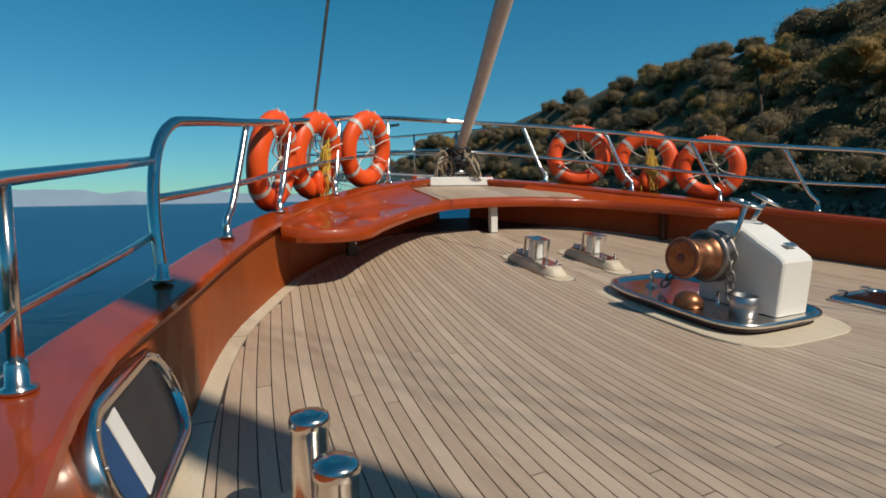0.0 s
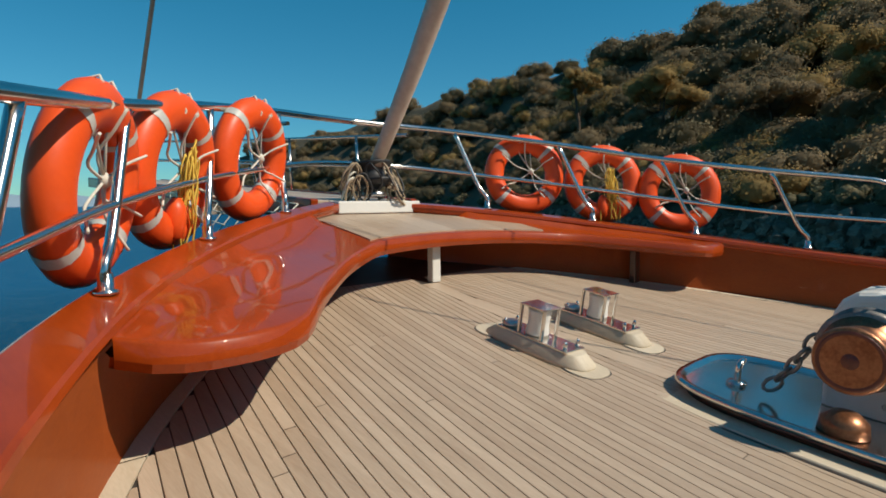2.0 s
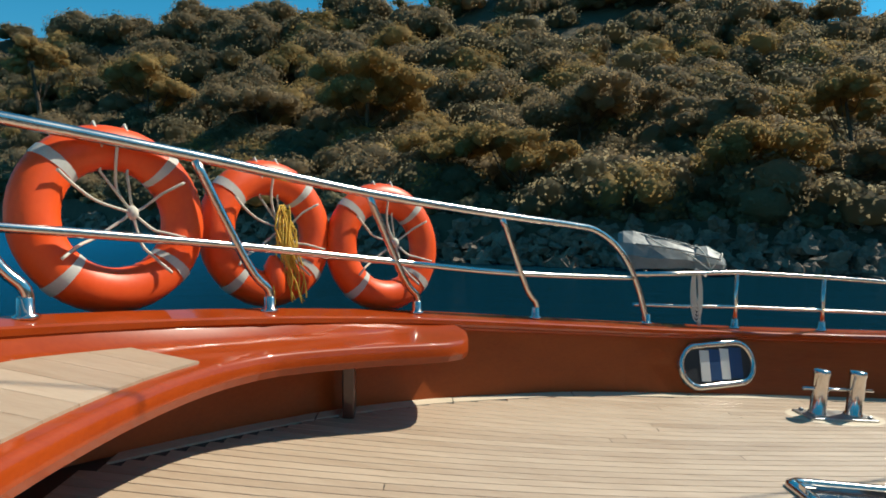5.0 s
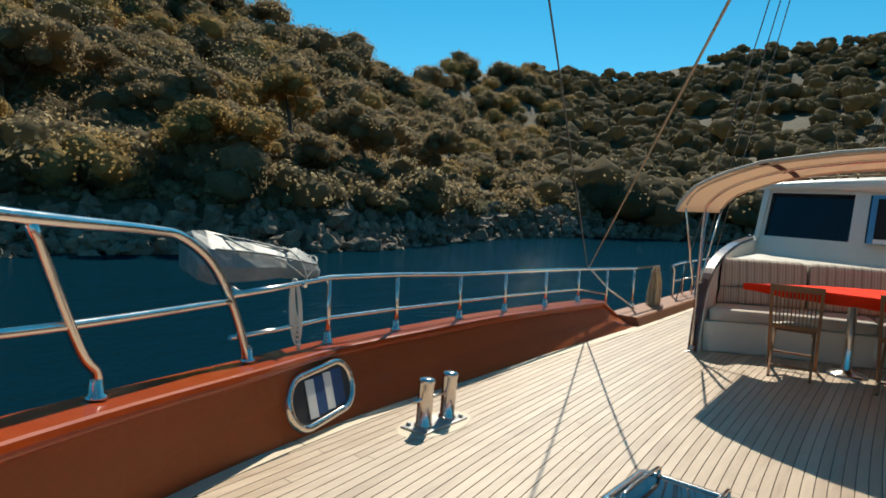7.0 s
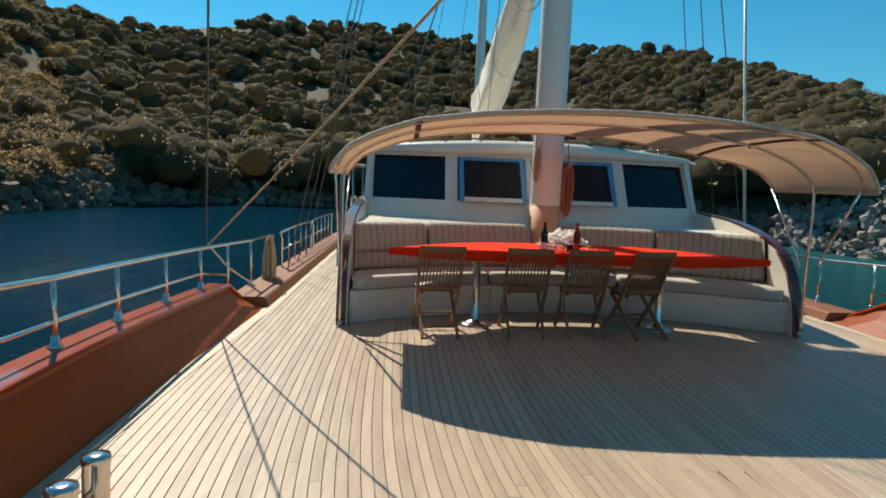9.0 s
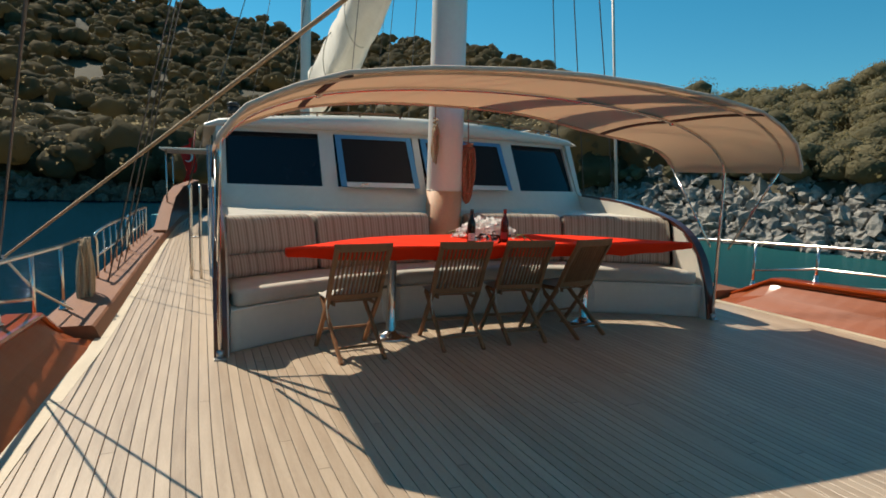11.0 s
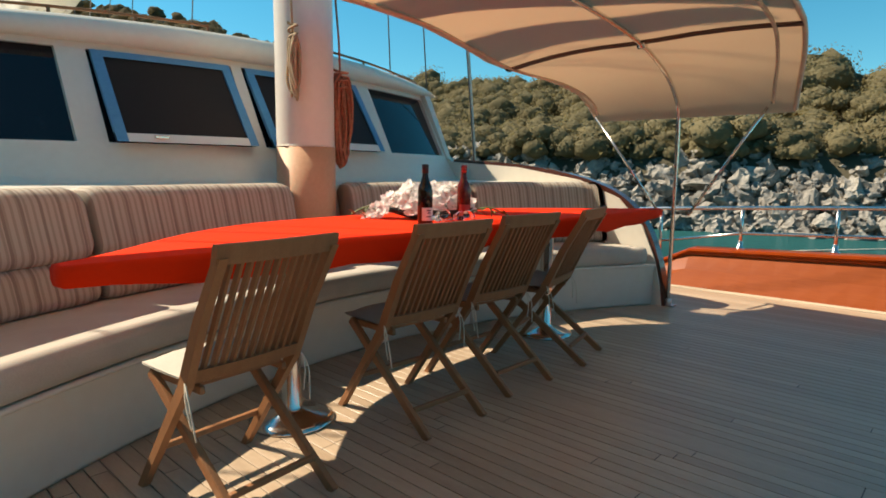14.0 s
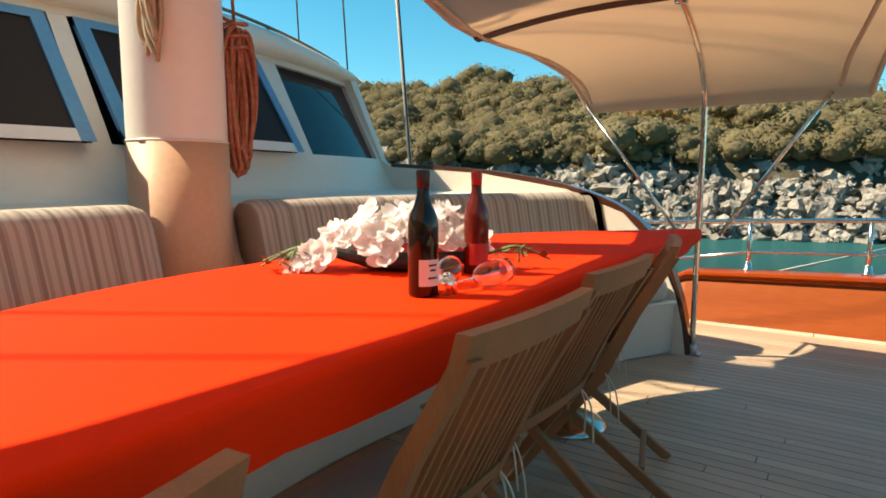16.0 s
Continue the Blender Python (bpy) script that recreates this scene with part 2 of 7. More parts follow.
# canvas that lets part of the sunlight through
CANVAS = material("beige_canopy_canvas", (0.50, 0.39, 0.285), (0.58, 0.475, 0.36), 0.85, scale=2.5, fine=90, bump=0.08, bdist=0.004)
_nt = CANVAS.node_tree
_p = _nt.nodes["Principled BSDF"]
_tr = _nt.nodes.new("ShaderNodeBsdfTranslucent")
_tr.inputs[0].default_value = (0.85, 0.675, 0.525, 1)
_mx = _nt.nodes.new("ShaderNodeMixShader")
_mx.inputs[0].default_value = 0.55
_nt.links.new(_p.outputs[0], _mx.inputs[1])
_nt.links.new(_tr.outputs[0], _mx.inputs[2])
_nt.links.new(_mx.outputs[0], _nt.nodes["Material Output"].inputs[0])



def leafy(m, colour, share):
    """Leaves let some light through from behind."""
    nt = m.node_tree
    tr = nt.nodes.new("ShaderNodeBsdfTranslucent")
    tr.inputs[0].default_value = (*colour, 1)
    mx = nt.nodes.new("ShaderNodeMixShader")
    mx.inputs[0].default_value = share
    nt.links.new(nt.nodes["Principled BSDF"].outputs[0], mx.inputs[1])
    nt.links.new(tr.outputs[0], mx.inputs[2])
    nt.links.new(mx.outputs[0], nt.nodes["Material Output"].inputs[0])


leafy(LEAF, (0.42, 0.305, 0.165), 0.5)
leafy(LEAF_FAR, (0.36, 0.295, 0.175), 0.62)
leafy(LEAF_COVE, (0.28, 0.235, 0.11), 0.35)
leafy(PETAL, (0.9, 0.9, 0.88), 0.5)
leafy(LEAF_GOLD, (0.56, 0.365, 0.14), 0.42)

# sea: a dark body under a rippled, glossy skin
SEA = bpy.data.materials.new("deep_blue_sea_water")
SEA.use_nodes = True
_nt = SEA.node_tree
_nt.nodes.remove(_nt.nodes["Principled BSDF"])
_tc = _nt.nodes.new("ShaderNodeTexCoord")
_h = None
for _s, _k, _str in ((0.9, 0.16, (1, 0.6, 1)), (3.2, 0.06, (1, 0.75, 1)), (11.0, 0.03, (1, 1, 1))):
    _mp = _nt.nodes.new("ShaderNodeMapping")
    _mp.inputs["Scale"].default_value = _str
    _nt.links.new(_tc.outputs["Object"], _mp.inputs[0])
    _n = _nt.nodes.new("ShaderNodeTexNoise")
    _n.inputs["Scale"].default_value, _n.inputs["Detail"].default_value = _s, 3
    _nt.links.new(_mp.outputs[0], _n.inputs["Vector"])
    _m = _nt.nodes.new("ShaderNodeMath")
    _m.operation = "MULTIPLY_ADD"
    _m.inputs[1].default_value = _k
    _nt.links.new(_n.outputs[0], _m.inputs[0])
    if _h is not None:
        _nt.links.new(_h, _m.inputs[2])
    _h = _m.outputs[0]
_b = _nt.nodes.new("ShaderNodeBump")
_b.inputs["Strength"].default_value, _b.inputs["Distance"].default_value = 0.9, 1.3
_nt.links.new(_h, _b.inputs["Height"])
_n = _nt.nodes.new("ShaderNodeTexNoise")
_n.inputs["Scale"].default_value = 0.03
_nt.links.new(_tc.outputs["Object"], _n.inputs["Vector"])
_m = _nt.nodes.new("ShaderNodeMix")
_m.data_type = "RGBA"
_m.inputs["A"].default_value, _m.inputs["B"].default_value = (0.001, 0.013, 0.022, 1), (0.002, 0.022, 0.036, 1)
_nt.links.new(_n.outputs[0], _m.inputs["Factor"])
# the shallow cove to port is greener
_sp = _nt.nodes.new("ShaderNodeSeparateXYZ")
_nt.links.new(_tc.outputs["Object"], _sp.inputs[0])
_near = None
for _ax, _lo, _hi in (("X", -3.0, -26.0), ("Y", 34.0, 10.0)):
    _r = _nt.nodes.new("ShaderNodeMapRange")
    _r.inputs["From Min"].default_value, _r.inputs["From Max"].default_value = _lo, _hi
    _nt.links.new(_sp.outputs[_ax], _r.inputs["Value"])
    if _near is None:
        _near = _r.outputs[0]
    else:
        _f = _nt.nodes.new("ShaderNodeMath")
        _f.operation = "MULTIPLY"
        _nt.links.new(_near, _f.inputs[0])
        _nt.links.new(_r.outputs[0], _f.inputs[1])
        _near = _f.outputs[0]
_sh = _nt.nodes.new("ShaderNodeMix")
_sh.data_type = "RGBA"
_sh.inputs["B"].default_value = (0.016, 0.085, 0.088, 1)
_nt.links.new(_near, _sh.inputs["Factor"])
_nt.links.new(_m.outputs["Result"], _sh.inputs["A"])
# open sea's sky reflection and front light coloured in: clearer blue than sheltered bay
_r = _nt.nodes.new("ShaderNodeMapRange")
_r.inputs["From Min"].default_value, _r.inputs["From Max"].default_value = 12.0, 34.0
_nt.links.new(_sp.outputs["Y"], _r.inputs["Value"])
_op = _nt.nodes.new("ShaderNodeMix")
_op.data_type = "RGBA"
_op.inputs["B"].default_value = (0.003, 0.078, 0.170, 1)
_nt.links.new(_r.outputs[0], _op.inputs["Factor"])
_nt.links.new(_sh.outputs["Result"], _op.inputs["A"])
_body = _nt.nodes.new("ShaderNodeBsdfDiffuse")
_nt.links.new(_op.outputs["Result"], _body.inputs["Color"])
_skin = _nt.nodes.new("ShaderNodeBsdfGlossy")
_skin.inputs["Color"].default_value, _skin.inputs["Roughness"].default_value = (0.62, 0.80, 0.90, 1), 0.05
_nt.links.new(_b.outputs[0], _skin.inputs["Normal"])
_fr = _nt.nodes.new("ShaderNodeFresnel")
_fr.inputs["IOR"].default_value = 1.33
_nt.links.new(_b.outputs[0], _fr.inputs["Normal"])
_k = _nt.nodes.new("ShaderNodeMath")
_k.operation = "MULTIPLY"
_k.inputs[1].default_value = 0.25
_nt.links.new(_fr.outputs[0], _k.inputs[0])
_mx = _nt.nodes.new("ShaderNodeMixShader")
_nt.links.new(_k.outputs[0], _mx.inputs[0])
_nt.links.new(_body.outputs[0], _mx.inputs[1])
_nt.links.new(_skin.outputs[0], _mx.inputs[2])
_nt.links.new(_mx.outputs[0], _nt.nodes["Material Output"].inputs[0])


# ---------------------------------------------------------------- mesh tools
def link(name, me, parent=None, label=""):
    ob = new(name, me)
    if parent is not None:
        ob.parent = parent
    if label:
        ob["label"] = label
    return ob


def mesh(name, verts, faces, mat_, smooth=False, uvs=None):
    me = bpy.data.meshes.new(name)
    me.from_pydata([tuple(v) for v in verts], [], [tuple(f) for f in faces])
    if mat_ is not None:
        me.materials.append(mat_)
    if uvs is not None:
        lay = me.uv_layers.new(name="UVMap")
        for poly in me.polygons:
            for li in poly.loop_indices:
                lay.data[li].uv = uvs[me.loops[li].vertex_index]
    if smooth:
        me.polygons.foreach_set("use_smooth", [True] * len(me.polygons))
    me.validate()
    me.update()
    return me


def thing(name, label, category, at=(0, 0, 0), group="", kind=""):
    e = new(name)
    e.empty_display_size = 0.1
    e.location = at
    return tagged(e, label, category, group, kind)


class Geo:
    """A growing list of corners and faces for one mesh."""

    def __init__(self):
        self.v, self.f, self.sm = [], [], []

    def add(self, verts, faces, smooth=False):
        o = len(self.v)
        self.v += [tuple(p) for p in verts]
        self.f += [tuple(i + o for i in f) for f in faces]
        self.sm += [smooth] * len(faces)
        return self

    def box(self, size, m=None, bevel=0.0):
        m = m or Matrix()
        if bevel <= 0:
            x, y, z = (s / 2 for s in size)
            vs = [m @ Vector(p) for p in ((-x, -y, -z), (x, -y, -z), (x, y, -z), (-x, y, -z), (-x, -y, z), (x, -y, z), (x, y, z), (-x, y, z))]
            return self.add(vs, [(0, 3, 2, 1), (4, 5, 6, 7), (0, 1, 5, 4), (1, 2, 6, 5), (2, 3, 7, 6), (3, 0, 4, 7)])
        bm = bmesh.new()
        bmesh.ops.create_cube(bm, size=1.0, matrix=Matrix.Diagonal((*size, 1)))
        bmesh.ops.bevel(bm, geom=bm.edges[:], offset=bevel, segments=2, affect="EDGES", profile=0.6)
        vs = [m @ v.co for v in bm.verts]
        bm.verts.index_update()
        fs = [[v.index for v in f.verts] for f in bm.faces]
        bm.free()
        return self.add(vs, fs)

    def tube(self, pts, r, n=8, closed=False, cap=True, smooth=True):
        pts = [Vector(p) for p in pts]
        rs = r if isinstance(r, (list, tuple)) else [r] * len(pts)
        rings, up = [], None
        k = len(pts)
        for i, p in enumerate(pts):
            a = pts[i - 1] if (i or closed) else p
            b = pts[(i + 1) % k] if (i < k - 1 or closed) else p
            d = (b - a).normalized()
            if up is None:
                up = Vector((0, 0, 1)) if abs(d.z) < 0.9 else Vector((1, 0, 0))
            s = d.cross(up)
            if s.length < 1e-6:
                s = d.orthogonal()
            s.normalize()
            up = s.cross(d).normalized()
            rings.append([p + rs[i] * (math.cos(2 * math.pi * j / n) * s + math.sin(2 * math.pi * j / n) * up) for j in range(n)])
        return self.rings(rings, closed, cap, smooth)

    def rings(self, rings, closed=False, cap=True, smooth=True):
        n = len(rings[0])
        vs = [p for r in rings for p in r]
        fs = []
        k = len(rings)
        for i in range(k if closed else k - 1):
            o, q = i * n, ((i + 1) % k) * n
            for j in range(n):
                fs.append((o + j, o + (j + 1) % n, q + (j + 1) % n, q + j))
        self.add(vs, fs, smooth)
        if cap and not closed:
            o = len(self.v) - len(vs)
            self.f += [tuple(o + j for j in reversed(range(n))), tuple(o + (k - 1) * n + j for j in range(n))]
            self.sm += [False, False]
        return self

    def lathe(self, prof, m=None, n=20, smooth=True):
        m = m or Matrix()
        rings = [[m @ Vector((r * math.cos(2 * math.pi * j / n), r * math.sin(2 * math.pi * j / n), z)) for j in range(n)] for r, z in prof]
        return self.rings(rings, False, True, smooth)

    def sheet(self, grid, smooth=True, flip=False):
        h, w = len(grid), len(grid[0])
        fs = []
        for i in range(h - 1):
            for j in range(w - 1):
                q = (i * w + j, i * w + j + 1, (i + 1) * w + j + 1, (i + 1) * w + j)
                fs.append(q[::-1] if flip else q)
        return self.add([p for r in grid for p in r], fs, smooth)

    def ob(self, name, mat_, parent=None, label=""):
        me = bpy.data.meshes.new(name)
        me.from_pydata(self.v, [], self.f)
        me.materials.append(mat_)
        me.polygons.foreach_set("use_smooth", self.sm)
        me.update()
        return link(name, me, parent, label)


def part(name, geo, mat_, parent, label=""):
    return geo.ob(name, mat_, parent, label)


def spline(xs, vs):
    """A smooth function through a few stations."""
    xs, vs = list(xs), list(vs)
    n = len(xs)
    sl = []
    for i in range(n):
        a, b = max(i - 1, 0), min(i + 1, n - 1)
        sl.append((vs[b] - vs[a]) / (xs[b] - xs[a]))

    def at(x):
        if x <= xs[0]:
            return vs[0]
        if x >= xs[-1]:
            return vs[-1]
        i = max(k for k in range(n) if xs[k] <= x)
        i = min(i, n - 2)
        h = xs[i + 1] - xs[i]
        t = (x - xs[i]) / h
        return ((2 * t**3 - 3 * t**2 + 1) * vs[i] + (t**3 - 2 * t**2 + t) * h * sl[i]
                + (-2 * t**3 + 3 * t**2) * vs[i + 1] + (t**3 - t**2) * h * sl[i + 1])
    return at


def smooth_path(pts, per=8, closed=False):
    """Points along a Catmull-Rom curve."""
    p = [Vector(q) for q in pts]
    n = len(p)
    out = []
    for i in range(n if closed else n - 1):
        a, b, c, d = (p[(i - 1) % n] if closed or i else p[0], p[i], p[(i + 1) % n], p[(i + 2) % n] if closed or i + 2 < n else p[-1])
        for k in range(per):
            t = k / per
            out.append(0.5 * (2 * b + (c - a) * t + (2 * a - 5 * b + 4 * c - d) * t * t + (3 * b - a - 3 * c + d) * t**3))
    if not closed:
        out.append(p[-1])
    return out


def lin(a, b, n):
    return [a + (b - a) * i / n for i in range(n + 1)]


def turn(x, y, z, rz=0, rx=0, ry=0):
    return pose(x, y, z, rx, ry, rz)


# ---------------------------------------------------------------- lines of the hull
def deck_z(y):
    return 0.0185 * (y - 3.5) ** 2 if y > 3.5 else 0.0


deck_half = spline([-18, -10, -4, 0.5, 2, 3.2, 4.5, 5.4, 6.3, 7.1, 7.7, 8.2, 8.7, 9.2, 9.6, 9.85],
                   [2.6, 3.2, 3.35, 3.42, 3.5, 3.55, 3.55, 3.49, 3.31, 3.05, 2.72, 2.38, 1.92, 1.3, 0.7, 0.2])
cap_half = spline([-18, -10, -4, 0.5, 2, 3.2, 4.5, 5.6, 6.5, 7.42, 8.22, 8.9, 9.5, 9.85, 10.1],
                  [2.9, 3.5, 3.7, 3.82, 3.87, 3.88, 3.84, 3.745, 3.39, 2.98, 2.48, 1.83, 1.04, 0.5, 0.12])
cap_z = spline([1.0, 2.4, 3.5, 5.0, 5.6, 6.5, 7.42, 8.22, 8.9, 9.5, 10.0],
               [0.36, 0.42, 0.47, 0.52, 0.55, 0.65, 0.77, 0.90, 1.03, 1.15, 1.23])
WATER = -1.9

# ---------------------------------------------------------------- sea and land
def build_sea():
    g = Geo()
    rs = [0, 6, 14, 30, 70, 160, 400, 1000, 2500, 4500]
    n = 96
    vs, fs = [(0, 0, WATER)], []
    for r in rs[1:]:
        vs += [(r * math.cos(2 * math.pi * j / n), r * math.sin(2 * math.pi * j / n), WATER) for j in range(n)]
    for j in range(n):
        fs.append((0, 1 + j, 1 + (j + 1) % n))
    for i in range(len(rs) - 2):
        o = 1 + i * n
        for j in range(n):
            fs.append((o + j, o + n + j, o + n + (j + 1) % n, o + (j + 1) % n))
    g.add(vs, fs, True)
    tagged(g.ob("water", SEA), "deep blue sea with small wind ripples", "sea", kind="structure")


build_sea()

# the bay's shore by bearing (degrees, counted left from the bow): shore distance, ridge distance, ridge elevation
shore_r = spline([80, 100, 120, 140, 150, 165, 180, 190, 200, 208, 216, 224, 232, 250, 265, 280, 295, 305, 313, 322, 332, 342],
                 [36, 33, 34, 40, 48, 60, 64, 66, 66, 58, 48, 38, 33, 31, 31, 36, 52, 75, 105, 145, 190, 230])
ridge_r = spline([80, 100, 120, 140, 150, 165, 180, 200, 210, 220, 232, 250, 270, 290, 305, 320, 342],
                 [62, 70, 85, 120, 190, 260, 280, 250, 200, 150, 115, 105, 105, 120, 150, 210, 300])
ridge_el = spline([80, 90, 100, 108, 118, 124, 131, 137, 144, 150, 157, 162, 167, 179, 192, 198, 203, 212, 218, 223, 227, 230, 234, 240, 250, 270, 285, 292, 297, 305, 313, 320, 326, 333, 338, 342],
                  [5.0, 6.2, 8.6, 8.8, 10.0, 9.4, 8.6, 8.0, 9.2, 11.0, 12.6, 12.7, 12.2, 13.9, 13.8, 13.0, 12.2, 13.0, 12.8, 12.4, 12.7, 13.9, 15.0, 17.6, 19.2, 19.6, 17.8, 16.6, 15.2, 13.0, 11.4, 9.4, 7.6, 5.6, 3.2, 0.8])
base_el = spline([80, 140, 160, 200, 222, 240, 300, 342], [1.0, 0.4, -0.8, -1.4, -1.8, -2.0, -0.6, -0.3])
HUB = Vector((1.0, 5.0, 1.5))


def land_z(az, r):
    r0, r1 = shore_r(az), ridge_r(az)
    if r < r0:
        return WATER - 1.5
    if r < r0 + 3.0:
        k = (r - r0) / 3.0
        return WATER - 0.6 + k * (HUB.z + (r0 + 3) * math.tan(radians(base_el(az))) - WATER - 0.2)
    s = max(0.0, min(1.0, (r - r0 - 3) / (r1 - r0 - 3)))
    el = base_el(az) + (ridge_el(az) - base_el(az)) * s ** 0.85
    z = HUB.z + r * math.tan(radians(el)) - 1.6 * min(1.0, s * 4) - 1.5 * s
    if r > r1:
        z -= (r - r1) * 0.35
    return z


def polar(az, r, z):
    a = radians(az)
    return (HUB.x - r * math.sin(a), HUB.y + r * math.cos(a), z)


def build_land():
    g = Geo()
    grid = []
    azs = np.arange(78, 343, 1.5)
    for az in azs:
        r0, r1 = shore_r(az), ridge_r(az)
        rr = [r0 - 2, r0, r0 + 1, r0 + 2, r0 + 3] + list(np.linspace(r0 + 6, r1, 26)) + [r1 + 8, r1 + 30, r1 + 90]
        row = []
        for i, r in enumerate(rr):
            z = land_z(az, r)
            p = polar(az, r, z)
            w = noise.noise(Vector((p[0] * 0.09, p[1] * 0.09, 0))) * min(2.2, 0.03 * (r - r0) + 0.3) if i > 0 else 0
            row.append((p[0], p[1], p[2] + w))
        grid.append(row)
    g.sheet(grid, True, flip=True)
    tagged(g.ob("ground", SOIL), "steep scrub-covered hillsides of brown soil round the bay", "hillside", kind="structure")
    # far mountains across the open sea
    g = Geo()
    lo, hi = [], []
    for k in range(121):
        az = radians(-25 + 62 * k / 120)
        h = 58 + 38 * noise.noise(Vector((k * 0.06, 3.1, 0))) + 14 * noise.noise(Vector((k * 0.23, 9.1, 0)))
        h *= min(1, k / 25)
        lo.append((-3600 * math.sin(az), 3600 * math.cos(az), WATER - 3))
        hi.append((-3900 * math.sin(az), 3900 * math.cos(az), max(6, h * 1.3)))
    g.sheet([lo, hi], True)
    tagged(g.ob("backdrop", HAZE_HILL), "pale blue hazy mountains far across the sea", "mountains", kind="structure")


build_land()


def rock_mesh(rng, centers, sizes, name, label, mat_):
    """Rough broken boulders, joined."""
    bm = bmesh.new()
    bmesh.ops.create_icosphere(bm, subdivisions=2, radius=1.0)
    bm.verts.ensure_lookup_table()
    base = np.array([v.co[:] for v in bm.verts])
    faces = np.array([[v.index for v in f.verts] for f in bm.faces])
    bm.free()
    allv, allf = [], []
    for k, (c, s) in enumerate(zip(centers, sizes)):
        v = base.copy()
        for _ in range(7):                                   # planes knock flat faces off the ball
            n = rng.normal(size=3)
            n /= np.linalg.norm(n)
            d = v @ n - rng.uniform(0.45, 0.8)
            v -= np.outer(np.maximum(d, 0), n)
        v *= 1 + 0.22 * rng.normal(size=(len(v), 1))
        a = rng.uniform(0, 6.28)
        v = v * np.array([rng.uniform(0.7, 1.3), rng.uniform(0.7, 1.3), rng.uniform(0.6, 1.25)]) * s
        ca, sa = math.cos(a), math.sin(a)
        v = v @ np.array([[ca, -sa, 0], [sa, ca, 0], [0, 0, 1]]).T + np.array(c)
        allf.append(faces + k * len(base))
        allv.append(v)
    me = bpy.data.meshes.new(name)
    me.from_pydata(np.concatenate(allv).tolist(), [], np.concatenate(allf).tolist())
    me.materials.append(mat_)
    me.update()
    tagged(link(name, me), label, "rocks", kind="stuff")


def build_rocks():
    rng = np.random.default_rng(5)
    cs, ss = [], []
    for az in np.arange(82, 146, 0.18):                      # the pale crags of the near cove
        r0 = shore_r(az)
        for lev in range(11):
            r = r0 + rng.uniform(-0.6, 0.9) + lev * 0.42
            z = WATER + 0.0 + lev * 0.42 + rng.uniform(-0.3, 0.3)
            cs.append(polar(az + rng.uniform(-0.4, 0.4), r, z))
            ss.append(rng.uniform(0.16, 0.34) if rng.random() < 0.75 else rng.uniform(0.4, 0.62))
    rock_mesh(rng, cs, ss, "cove_rocks", "pale jagged grey limestone crags along the cove", ROCK)
    cs, ss = [], []
    for az in np.arange(146, 338, 0.42):
        r0 = shore_r(az)
        for lev in range(6 if 205 < az < 290 else 4):
            r = r0 + rng.uniform(-0.5, 1.2) + lev * 0.8
            z = WATER + 0.0 + lev * 0.5 + rng.uniform(-0.3, 0.3)
            cs.append(polar(az + rng.uniform(-0.4, 0.4), r, z))
            ss.append(rng.uniform(0.24, 0.66) * (0.75 + r0 / 120))
    rock_mesh(rng, cs, ss, "shore_rocks", "dark brown jagged rocks along the waterline", ROCK_DARK)


build_rocks()


